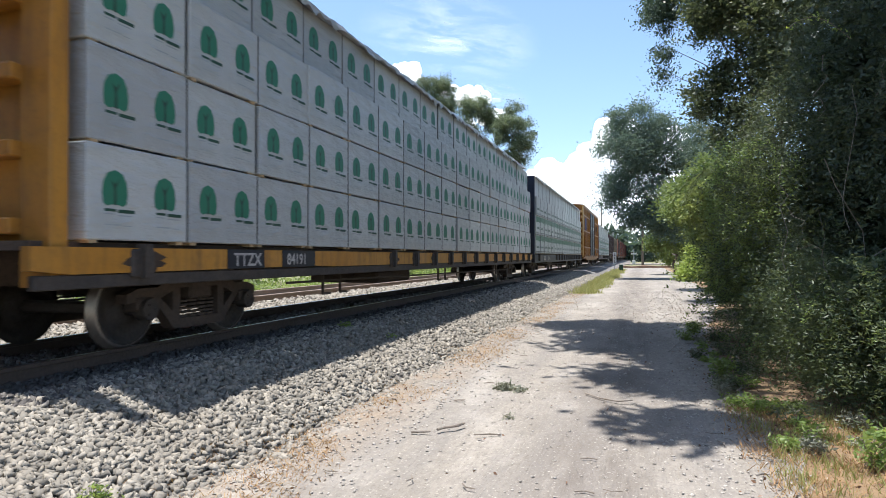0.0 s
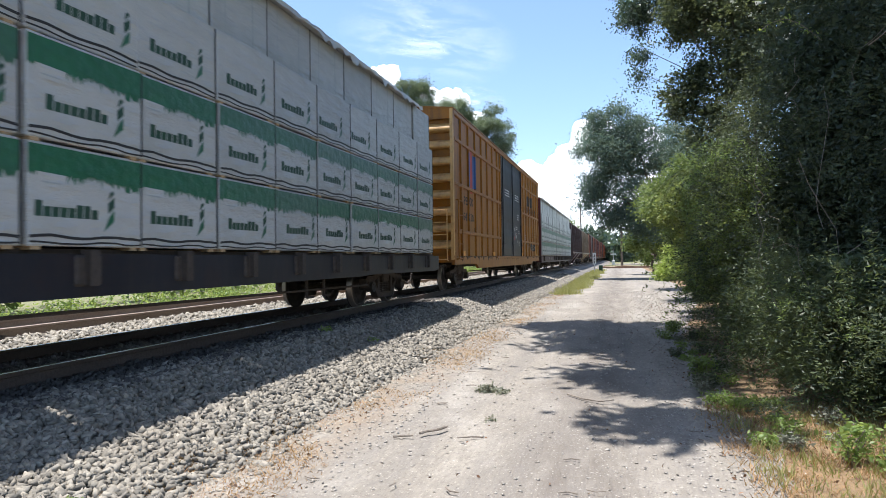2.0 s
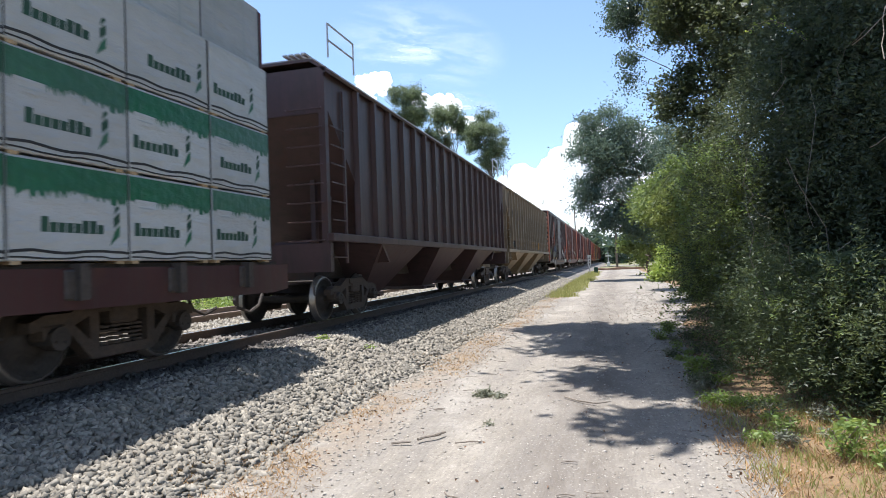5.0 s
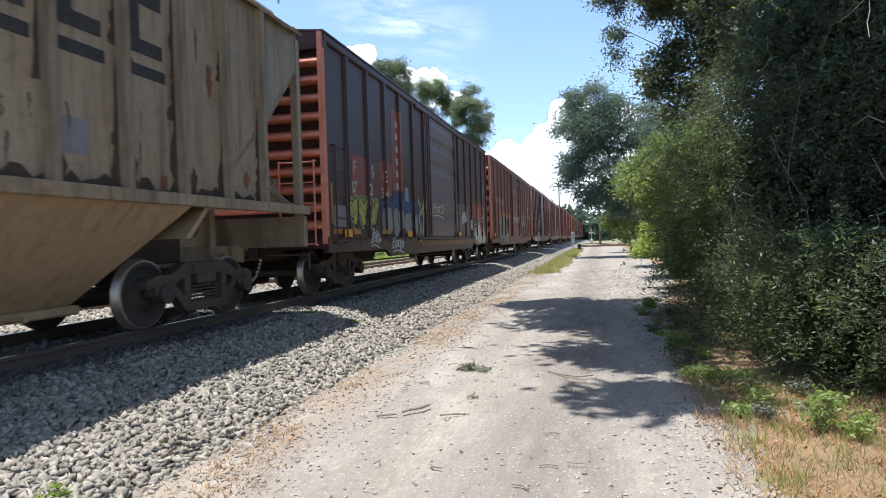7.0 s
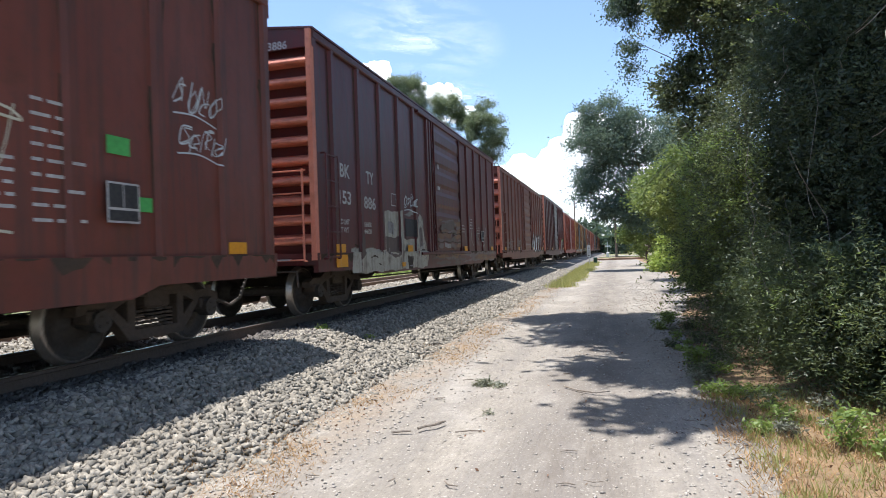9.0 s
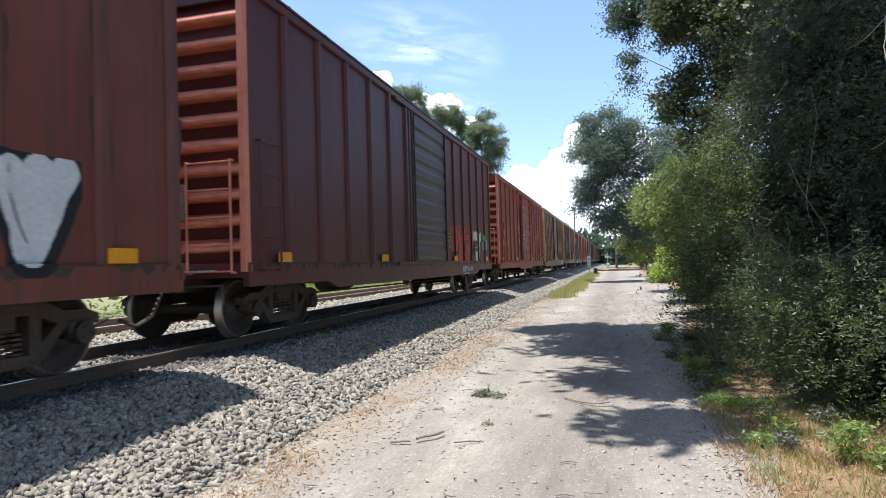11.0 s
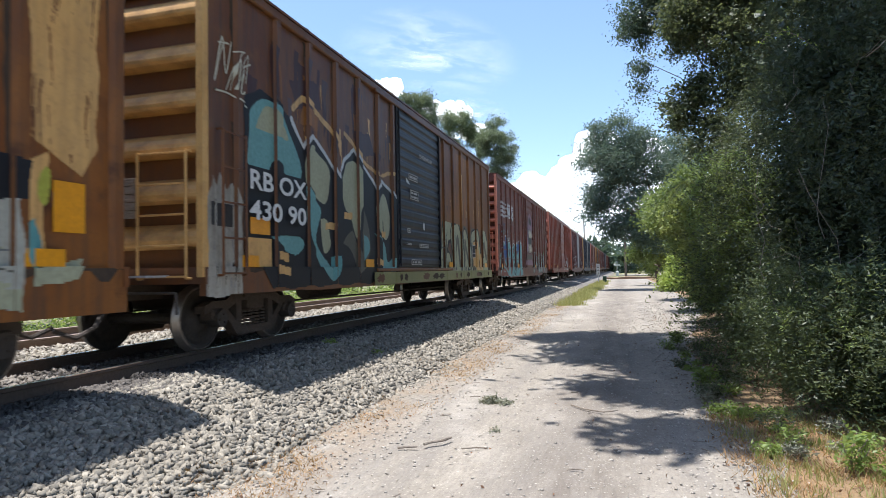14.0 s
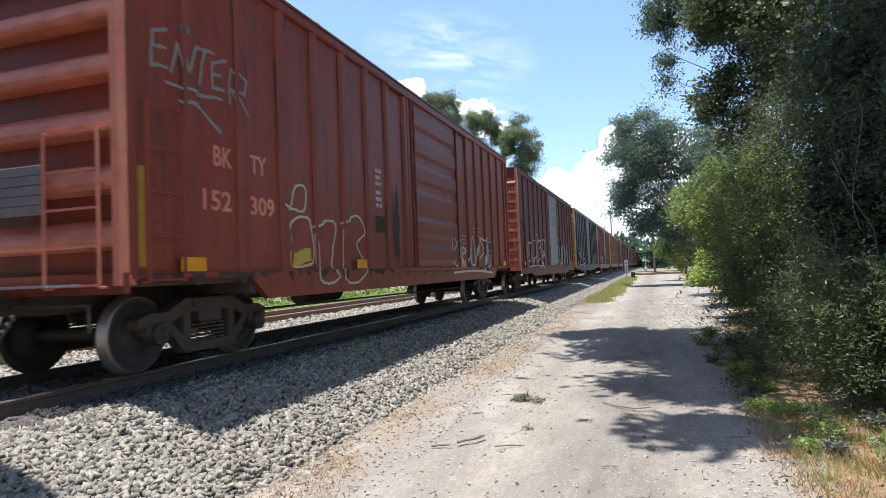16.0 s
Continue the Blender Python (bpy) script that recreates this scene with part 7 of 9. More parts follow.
graffiti(c, d1 + 0.05, 15.85, 0.76, 2.7, 5, "pale_olive", "black", side, 93, "grey_green", 0.24)
mural(c, side, [("poly", [(13.6, 1.15), (14.1, 1.15), (14.1, 1.95), (13.6, 1.95)], "gold"), ("poly", [(14.5, 0.95), (14.8, 0.95), (14.8, 1.6), (14.5, 1.55)], "gold"), ("line", bent([(9.9, 0.85), (11.0, 1.0), (12.5, 0.82), (14.0, 1.0), (15.6, 0.85)]), 0.07, "pale_olive")], "golden patches", 0.012)
plate(c, "yellow_label", 13.8, 14.4, 0.95, 1.7, M["gold"], side, 0.02)
plate(c, "camouflage_paint", 5.0, 16.1, 0.755, 1.0, GRAFFITI["olive"], side, 0.046)
for k in range(12):
    splat(c, 5.3 + 0.92 * k + 0.35 * math.sin(k * 2.3), 0.88, 0.22 + 0.14 * math.sin(k * 5.1), 0.085, M["grime"] if k % 3 else GRAFFITI["rust"], 1.651, 400 + k)
for k, q in enumerate(((7.12, 7.77, 3.10, 3.25, 1), (7.21, 7.82, 2.66, 2.88, 2), (6.98, 7.21, 1.88, 1.98, 1), (6.92, 7.25, 1.60, 1.65, 1), (7.84, 8.56, 1.57, 1.66, 1), (7.24, 8.0, 1.15, 1.28, 1))):
    notice(c, *q, lambda y: 1.618, 95 + k)
mark(c, "BEFORE MOVING CAR", 7.95, 3.72, 0.10, M["dull_white"], 1.618, 1.0 / (0.10 * lettering("BEFORE MOVING CAR")[0][:, 0].max()))
mural(c, lambda y: 1.618, [("spot", 8.18, 2.1, 0.07, 0.09, "white"), ("poly", [(6.95, 3.1), (7.1, 3.05), (7.2, 2.98), (6.95, 3.0)], "white")], "white mark")

def beads(car, length, zs, material, gap):
    """Horizontal beads pressed into the side sheets between the posts, clear of the door."""
    for z in zs:
        for a, b in ((0.1, gap[0] - 0.2), (gap[1] + 0.2, length - 0.1)):
            bm = bmesh.new()
            slab(bm, [(1.54, z), (1.562, z + 0.02), (1.562, z + 0.035), (1.54, z + 0.06)], a, b, 0, "xz")
            part("panel_bead", bm, material, car)


c, side, d0, d1 = boxcar(282.75, 16.2, 4.75, M["brown"], M["brown"], M["brown"], "red-brown boxcar with blue bubble graffiti and white end letters", 15, (0.44, 0.60), 10, bar_mat=M["salmon"])
beads(c, 16.2, [1.45 + 0.37 * k for k in range(8)], M["brown"], (d0, d1))
for i in range(4):
    plate(c, "emblem_bar", 0.95, 1.86, 3.17 + i * 0.175, 3.28 + i * 0.175, M["dull_white"], side)
    plate(c, "emblem_bar", 1.95, 2.16 + 0.03 * i, 3.22 + i * 0.16, 3.30 + i * 0.16, M["dull_white"], side)
mural(c, side, [("poly", [(2.2, 3.22), (2.5, 3.22), (2.5, 3.55), (2.78, 3.22), (3.1, 3.22), (3.1, 3.84), (2.8, 3.84), (2.8, 3.5), (2.52, 3.84), (2.2, 3.84)], "white"),
                ("line", bent([(3.85, 3.72), (3.35, 3.74), (3.3, 3.55), (3.8, 3.48), (3.8, 3.28), (3.25, 3.3)]), 0.17, "white")], "faded white railway emblem", 0.006)
mark(c, "NS", 2.06, 2.44, 0.26, M["dull_white"], 0, 1.0, side)
tag(c, 1.0, 1.9, 2.78, 2.98, 4, "slate_blue", side, 107, 0.03)
tag(c, 1.0, 1.9, 2.5, 2.68, 5, "teal", side, 108, 0.03)
rim_ = [(0.57, 0.9), (0.6, 1.55), (0.85, 1.7), (1.1, 1.66), (1.2, 2.0), (1.5, 2.2), (1.75, 2.05), (1.85, 2.42), (2.05, 2.44), (2.2, 2.1), (2.5, 2.26), (2.9, 2.2), (3.05, 1.95), (3.5, 2.0), (3.8, 2.22), (4.15, 2.1), (4.5, 2.28), (5.0, 2.2), (5.35, 2.36), (5.55, 2.1), (5.7, 2.32), (6.1, 2.25), (6.2, 1.7), (6.15, 0.72)]
work = [("poly", rim_ + [(0.65, 0.72)], "aqua"),
        ("poly", [(1.2, 1.95), (1.7, 2.0), (1.85, 2.4), (2.05, 2.42), (2.15, 1.7), (1.9, 1.3), (1.4, 1.7)], "blue"), ("poly", [(4.6, 2.1), (5.3, 2.3), (5.35, 1.95), (5.0, 1.7), (4.7, 1.8), (4.4, 1.3), (4.55, 1.9)], "blue"),
        ("poly", [(1.15, 1.7), (1.5, 1.65), (1.7, 1.3), (2.1, 1.1), (2.0, 1.5), (2.3, 1.6), (2.6, 1.2), (2.2, 0.95), (1.5, 1.15)], "brick"), ("poly", [(0.6, 0.8), (1.0, 1.15), (1.9, 0.95), (2.2, 0.74), (0.7, 0.74)], "brick"),
        ("poly", [(2.9, 1.3), (3.3, 1.5), (3.3, 1.2), (3.0, 0.75), (2.8, 0.9)], "brick"), ("poly", [(4.5, 1.3), (5.1, 1.35), (5.3, 1.1), (4.8, 1.0)], "brick"), ("poly", [(5.0, 0.75), (5.4, 1.0), (5.5, 0.75)], "brick")]
for y, z, a in ((3.85, 1.85, 0.2), (3.9, 1.15, 0.24), (4.35, 1.75, 0.18), (2.65, 1.75, 0.14)):
    work += [("spot", y, z, a * 1.5, a * 1.55, "black"), ("spot", y - 0.03, z, a * 1.2, a * 1.25, "aqua"), ("spot", y + 0.02, z, a * 0.6, a * 0.7, "black"), ("spot", y + 0.02, z - 0.03, a * 0.3, a * 0.35, "brick")]
for q in ([(1.0, 1.6), (1.3, 1.3), (1.1, 1.0), (1.6, 0.9)], [(2.3, 2.0), (2.45, 1.5), (2.75, 1.55), (2.7, 1.1)], [(3.2, 1.9), (3.3, 1.5), (3.2, 1.1)], [(4.7, 1.7), (5.2, 1.5), (5.0, 1.2), (5.5, 1.25)], [(5.7, 2.2), (5.65, 1.8), (5.95, 1.6), (5.75, 1.3)]):
    work += [("line", bent(q), 0.035, "mist")]
work += [("line", rim_, 0.05, "white"), ("line", [(0.88, 1.64), (0.9, 1.22), (1.33, 1.2)], 0.10, "yellow"), ("line", bent([(2.1, 2.2), (2.3, 2.4), (2.5, 2.2), (2.8, 2.4), (3.0, 2.2)]), 0.03, "white"), ("line", bent([(3.3, 2.1), (3.45, 2.35), (3.6, 2.1), (3.85, 2.35)]), 0.03, "white")]
mural(c, side, work, "aqua, blue and brick-red graffiti with a white rim")
work = [("poly", bent([(7.35, 1.9), (7.55, 2.5), (7.75, 2.9), (7.85, 3.4), (8.15, 3.78), (8.7, 3.9), (9.15, 3.7), (9.3, 3.3), (9.22, 2.9), (9.0, 2.6), (9.1, 2.2), (9.0, 1.95)]), "lilac"), ("poly", [(8.1, 3.08), (9.2, 2.9), (9.1, 2.6), (9.05, 2.1), (8.0, 2.1), (7.95, 2.5)], "black"),
        ("spot", 8.4, 3.5, 0.24, 0.2, "black"), ("spot", 8.85, 3.42, 0.18, 0.16, "black")]
for y, z, a, b in ((8.28, 2.86, 0.19, 0.22), (8.66, 2.82, 0.17, 0.24), (9.0, 2.82, 0.14, 0.2), (8.12, 2.08, 0.17, 0.26), (8.52, 2.08, 0.18, 0.24), (8.88, 2.08, 0.15, 0.22)):
    work += [("spot", y, z, a + 0.025, b + 0.025, "black"), ("spot", y, z, a, b, "cream")]
work += [("spot", 8.12, 1.98, 0.09, 0.16, "brick"), ("poly", [(6.9, 1.22), (9.3, 1.22), (9.2, 1.5), (7.0, 1.45)], "lilac"), ("poly", [(7.0, 1.5), (9.3, 1.52), (9.2, 1.75), (7.1, 1.72)], "grey_green")]
mural(c, lambda y: 1.618, work, "lilac painted head with large cream teeth")
graffiti(c, 9.75, 15.0, 0.70, 2.12, 5, "pale_grey", "black", side, 104, "mist", 0.2)
plate(c, "sticker", 14.0, 14.2, 1.85, 2.0, GRAFFITI["green"], side, 0.03)
tag(c, 15.2, 15.8, 1.2, 3.5, 1, "grey", side, 105, 0.05)

c, side, d0, d1 = boxcar(300.45, 16.6, 4.78, M["faded_red"], M["faded_red"], M["faded_red"], "faded red boxcar with handwritten white tags", 15, (0.45, 0.64), 6, louvre=6, bar_mat=M["salmon"], sill=(0.74, 1.04, 2.3), posts=(0.96, 0.89))
mural(c, side, [("line", q, 0.04, "pale_grey") for q in ([(0.62, 3.62), (0.42, 3.55), (0.44, 3.2), (0.66, 3.22)], [(0.43, 3.4), (0.6, 3.42)], [(0.72, 3.2), (0.78, 3.52), (0.92, 3.25), (1.0, 3.56)], [(1.02, 3.6), (1.35, 3.62)], [(1.2, 3.6), (1.14, 3.22)], [(1.58, 3.58), (1.34, 3.5), (1.36, 3.2), (1.56, 3.22)], [(1.35, 3.36), (1.5, 3.38)],
                [(1.66, 3.1), (1.66, 3.5), (1.9, 3.45), (1.88, 3.25), (1.68, 3.26)], [(1.7, 3.26), (1.92, 3.02)], [(0.62, 3.06), (1.5, 3.1)], [(0.8, 2.92), (1.1, 2.94), (1.45, 2.7)])] + [("spot", 0.86, 3.72, 0.05, 0.05, "dusk")], "handwritten pale tag")
for w, y, z, wide in (("BK", 1.33, 2.31, 0.34), ("TY", 2.02, 2.31, 0.34), ("152", 1.14, 1.79, 0.50), ("309", 2.0, 1.79, 0.52)):
    mark(c, w, y, z, 0.24, M["salmon"], 0, wide / (0.24 * lettering(w)[0][:, 0].max()), side)
for q in ([(2.85, 1.2), (2.9, 1.75), (3.4, 1.8), (3.45, 1.2), (2.95, 1.15)], [(3.5, 1.7), (3.9, 1.85), (4.2, 1.75), (4.0, 1.2), (4.2, 0.95), (3.6, 0.95), (3.55, 1.6)], [(4.35, 1.8), (4.9, 2.0), (5.25, 1.7), (4.9, 1.5), (5.2, 1.1), (4.9, 0.9), (4.4, 0.95), (4.45, 1.7)], [(2.9, 2.0), (3.05, 2.28), (3.3, 2.25), (3.25, 1.95), (2.95, 1.95), (2.7, 1.98)]):
    mural(c, side, [("line", bent(q), 0.035, "cream")], "thin cream outline letters")
mural(c, side, [("poly", [(2.9, 1.15), (3.4, 1.2), (3.4, 1.4), (2.95, 1.35)], "yellow")], "yellow smear")
plate(c, "yellow_label", 0.21, 0.30, 1.15, 2.15, M["label_yellow"], side, 0.004)
splat(c, 6.55, 1.9, 0.14, 0.8, M["grime"], 1.612, 611)
plate(c, "primer_patch", 5.7, 6.1, 1.75, 2.05, M["grime"], side, 0.01)
for z in (2.85, 2.45):
    bars_of_print(c, 5.75, z, 0.25, 3, 0.12, M["dull_white"], side, int(z * 10), 0.07)
tag(c, 10.0, 14.0, 1.0, 1.9, 5, "white", side, 113, 0.07)

ROLL = [(318.9, "maroon", "salmon", "slate", "dark maroon boxcar with white sprayed tags"), (336.9, "navy", "gold", "black", "dark boxcar with faded ends"), (354.6, "brown", "salmon", "brown", "red-brown boxcar"),
        (372.3, "rusty_gold", "gold", "black", "rusty golden boxcar"), (390.0, "brown", "brown", "hopper_brown", "dull brown boxcar"), (407.7, "maroon", "maroon", "maroon", "dark maroon boxcar"),
        (425.4, "navy", "navy", "slate", "dark weathered boxcar"), (443.1, "brown", "salmon", "brown", "red-brown boxcar"), (460.8, "maroon", "salmon", "maroon", "dark maroon boxcar"),
        (478.5, "hopper_brown", "brown", "brown", "dull brown boxcar"), (496.2, "maroon", "salmon", "maroon", "dark maroon boxcar"), (513.9, "brown", "salmon", "brown", "red-brown boxcar"), (531.6, "maroon", "maroon", "maroon", "dark maroon boxcar")]
for k, (y, a, b, d, text) in enumerate(ROLL):
    c, side, d0, d1 = boxcar(y, 16.5, 4.75, M[a], M[b], M[d], text + " far back in the train", 15, (0.42, 0.60), 9)
    if k < 4:
        tag(c, 1.5, 6.0, 1.1, 2.4, 5, "white", side, 200 + k)
        graffiti(c, 10.5, 15.2, 1.0, 2.2, 5, "grey", "black", side, 220 + k)


# ---- foliage ----
def foliage(name, pts, size, material, parent, label="", seed=0, slim=0.45, droop=0.3, kind=""):
    """Many single leaves in one mesh, each a small folded blade."""
    r = np.random.RandomState(seed)
    n = len(pts)
    u = r.normal(size=(n, 3))
    u[:, 2] = u[:, 2] * 0.6 - droop
    u /= np.linalg.norm(u, axis=1)[:, None]
    w = np.cross(u, r.normal(size=(n, 3)))
    w /= np.linalg.norm(w, axis=1)[:, None] + 1e-9
    s = (size * r.uniform(0.6, 1.3, n))[:, None]
    fold = np.cross(u, w) * s * 0.10
    co = np.stack([pts - u * s * 0.5, pts + w * s * slim * 0.5 + fold, pts + u * s * 0.5, pts - w * s * slim * 0.5 + fold], 1).reshape(-1, 3)
    me = raw_mesh(name, co, np.arange(4 * n).reshape(n, 4))
    me.materials.append(material)
    ob = linked(name, me, parent, label)
    if kind:
        ob["kind"] = kind
    return ob


def clumped(balls, clumps, per, spread, seed, shell=0.55, flat=0.7):
    """Leaf places in clumps round the outside of some ellipsoids (x, y, z, rx, ry, rz)."""
    r = np.random.RandomState(seed)
    vol = np.array([b[3] * b[4] + b[3] * b[5] + b[4] * b[5] for b in balls])
    pick = r.choice(len(balls), clumps, p=vol / vol.sum())
    b = np.array(balls)[pick]
    v = r.normal(size=(clumps, 3))
    v /= np.linalg.norm(v, axis=1)[:, None]
    centre = b[:, :3] + v * b[:, 3:] * (r.uniform(shell, 1.08, clumps)[:, None])
    k = r.uniform(0.6, 1.4, clumps)
    pts = centre[:, None] + r.normal(size=(clumps, per, 3)) * (spread * k)[:, None, None] * np.array([1, 1, flat])
    return pts.reshape(-1, 3)


def limbs(root, base, tips, r0, material, parent_name="trunk", seed=0, wander=0.25):
    """A trunk and its limbs: tapered, bent lines from the base to each tip."""
    r = random.Random(seed)
    bm = bmesh.new()
    base = Vector(base)
    mid = sum((Vector(t) for t in tips), Vector()) / len(tips)
    low = min(t[2] for t in tips)
    hub = base.lerp(mid, 0.45)
    hub.z = base.z + (low - base.z) * 0.85

    def run(a, b, ra, rb, n):
        prev, pr = a, ra
        for i in range(1, n + 1):
            t = i / n
            cur = a.lerp(b, t) + Vector((r.uniform(-1, 1), r.uniform(-1, 1), r.uniform(-0.3, 0.5))) * wander * (1 if i < n else 0)
            cr = ra + (rb - ra) * t
            bar(bm, prev, cur, pr, 7, 0, cr / pr)
            prev, pr = cur, cr
    run(base, hub, r0, r0 * 0.7, 6)
    for tip in tips:
        run(hub, Vector(tip), r0 * 0.45, r0 * 0.08, 5)
    return part(parent_name, bm, material, root)


def tree(name, label, balls, base, r0, clumps, per, spread, leaf, material, seed, shell=0.55, slim=0.5, droop=0.3, group="", rough=False):
    root = thing(name, label, "tree", group)
    limbs(root, base, [b[:3] for b in balls], r0, M["bark"], seed=seed)
    if rough:
        rk = random.Random(seed)
        balls = [(b[0] + rk.uniform(-0.6, 0.6) * b[3], b[1] + rk.uniform(-0.6, 0.6) * b[4], b[2] + rk.uniform(-0.65, 0.65) * b[5], b[3] * q, b[4] * q, b[5] * q) for b in balls for q in (0.6, 0.5, 0.5, 0.42, 0.36, 0.3)]
    p = clumped(balls, clumps, per, spread, seed, shell)
    p = p[p[:, 2] > 0.03]
    foliage("crown", p, leaf, material, root, "", seed, slim, droop)
    return root


# the dark thicket beside the road: a wall of shrubs and climbers
def wall_points(n, seed, path, z0, z1, depth, lump, back=0.0):
    """Places in a ragged wall of growth along a path; it leans back as it rises."""
    r = np.random.RandomState(seed)
    a = np.array(path, float)
    seg = np.linalg.norm(np.diff(a, axis=0), axis=1)
    s = r.rand(n) * seg.sum()
    i = np.minimum(np.searchsorted(np.cumsum(seg), s), len(seg) - 1)
    t = (s - np.concatenate([[0], np.cumsum(seg)])[i]) / seg[i]
    p = a[i] + (a[i + 1] - a[i]) * t[:, None]
    out = np.stack([-(a[i + 1] - a[i])[:, 1], (a[i + 1] - a[i])[:, 0]], 1) / seg[i][:, None]
    z = z0 + (z1 - z0) * r.rand(n)
    q = p[:, 0] * 1.3 + p[:, 1]
    bulge = lump * (np.sin(q * 1.3 + z * 1.1) * 0.5 + np.sin(q * 2.9 - z * 2.3 + 1) * 0.4 + np.sin(q * 6.3 + z * 5.1 + 2) * 0.25)
    inn = r.exponential(depth, n) - bulge + back * np.maximum(0, z - z0)
    xyz = np.column_stack([p + out * inn[:, None], z])
    cell = 0.34
    knot = (np.floor(xyz / cell) + 0.5) * cell + np.sin(np.floor(xyz / cell) * 12.9898) * 0.12
    return xyz + (knot - xyz) * r.uniform(0, 0.4, n)[:, None]


def sprays(n, seed, path, z0, z1, reach, per, lump=0.5, back=0.0, loose=0.05, rise=0.5):
    """Leaf places along arching shoots that stick out of the growth and droop."""
    c = wall_points(n, seed, path, z0, z1, 0.22, lump, back)
    r = np.random.RandomState(seed + 900)
    a = np.column_stack([r.uniform(-1.0, 0.35, n), r.uniform(-1.0, 0.5, n), r.uniform(-0.3, 1.0, n) * rise * 2])
    a *= (reach * r.uniform(0.35, 1.4, n) / np.linalg.norm(a, axis=1))[:, None]
    t = r.rand(n, per)[:, :, None]
    wide = loose * (1.3 - 0.8 * t) * r.uniform(0.6, 1.8, (n, 1, 1))
    p = c[:, None] + a[:, None] * t - np.array([0, 0, 0.55]) * reach * t ** 2 + r.normal(size=(n, per, 3)) * wide
    p = p.reshape(-1, 3)
    return p[p[:, 2] > 0.03]


LOWER = [(1.9, 13.4), (1.7, 11.6), (1.75, 9.6), (1.85, 8.2), (1.95, 7.2), (2.15, 6.5), (2.8, 6.15), (4.2, 6.1), (6.0, 6.3)]
UPPER = [(2.3, 13.6), (1.95, 11.4), (1.85, 9.8), (2.0, 8.6), (2.35, 7.9), (3.0, 7.4), (4.2, 7.2), (6.0, 7.3)]
BACK = 0.30
thicket = thing("roadside_shrub", "dense dark green shrub at the road's edge", "shrub")
foliage("inner_foliage", wall_points(34000, 32, LOWER, 0.0, 1.55, 0.40, 0.35) + np.array([0.40, 0.28, 0]), 0.10, M["leaf_dark"], thicket, "", 32, 0.5, kind="stuff")
foliage("foliage", sprays(1200, 31, LOWER, 0.0, 1.45, 0.6, 50, 0.6), 0.050, M["leaf_dark"], thicket, "", 31, 0.30, 0.15, "stuff")
foliage("shoot_foliage", sprays(330, 35, LOWER, 0.1, 1.55, 0.8, 44, 0.5, 0, 0.04, 0.8), 0.052, M["leaf_dark"], thicket, "", 35, 0.26, 0.2, "stuff")
# brighter leaves imitate sun on the outer shoots
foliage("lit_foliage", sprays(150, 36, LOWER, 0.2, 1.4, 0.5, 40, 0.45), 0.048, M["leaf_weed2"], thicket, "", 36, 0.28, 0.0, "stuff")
climber = thing("vine_covered_tree", "tall tree smothered in dark green vines", "tree")
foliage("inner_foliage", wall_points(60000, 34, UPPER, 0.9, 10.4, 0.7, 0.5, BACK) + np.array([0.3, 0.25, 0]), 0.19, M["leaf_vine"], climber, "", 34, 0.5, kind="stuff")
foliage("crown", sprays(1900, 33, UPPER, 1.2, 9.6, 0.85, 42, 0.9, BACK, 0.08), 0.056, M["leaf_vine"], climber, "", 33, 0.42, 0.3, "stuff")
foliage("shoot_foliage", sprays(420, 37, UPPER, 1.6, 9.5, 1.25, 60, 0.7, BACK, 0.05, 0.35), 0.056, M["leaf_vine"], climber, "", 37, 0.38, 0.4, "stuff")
# lighter shrub leaves pass for sunlit vines
foliage("lit_foliage", sprays(300, 38, UPPER, 1.1, 5.0, 0.8, 44, 0.9, BACK, 0.07), 0.056, M["leaf_dark"], climber, "", 38, 0.38, 0.2, "stuff")
EDGE = [(2.5, 14.4), (2.0, 13.0), (1.75, 11.8), (1.75, 10.6)]
foliage("edge_foliage", sprays(480, 39, EDGE, 1.3, 4.8, 0.75, 44, 0.7, 0.12, 0.07), 0.060, M["leaf_grey"], climber, "", 39, 0.38, 0.2, "stuff")
# two brighter leaf colours paint the sunlit road edge
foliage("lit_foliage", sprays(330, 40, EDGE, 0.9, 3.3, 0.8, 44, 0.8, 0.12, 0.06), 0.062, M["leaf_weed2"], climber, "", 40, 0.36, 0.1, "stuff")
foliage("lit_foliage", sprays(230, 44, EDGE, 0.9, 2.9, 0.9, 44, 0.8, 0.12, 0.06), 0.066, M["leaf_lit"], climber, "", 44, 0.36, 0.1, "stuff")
limbs(climber, (3.6, 9.6, 0.0), [(3.6, 9.4, 6.5), (4.0, 9.0, 9.5), (3.8, 10.5, 8.0)], 0.22, M["bark"], seed=3)
rr = random.Random(9)
for k in range(28):
    bm = bmesh.new()
    z = rr.uniform(0.9, 4.6)
    lean = 0.30 * max(0, z - 1.9)
    p0 = Vector((rr.uniform(1.5, 3.6) + lean, rr.uniform(6.7, 9.2), z))
    step = Vector((rr.uniform(-0.08, 0.14), rr.uniform(-0.12, 0.1), rr.uniform(-0.24, 0.22)))
    rad = rr.uniform(0.002, 0.006)
    for i in range(8):
        p1 = p0 + step + Vector((rr.uniform(-0.10, 0.10), rr.uniform(-0.10, 0.10), rr.uniform(-0.11, 0.11)))
        bar(bm, p0, p1, rad, 5)
        p0 = p1
    part("vine_stem", bm, M["twig"], climber, "bare grey vine stem")

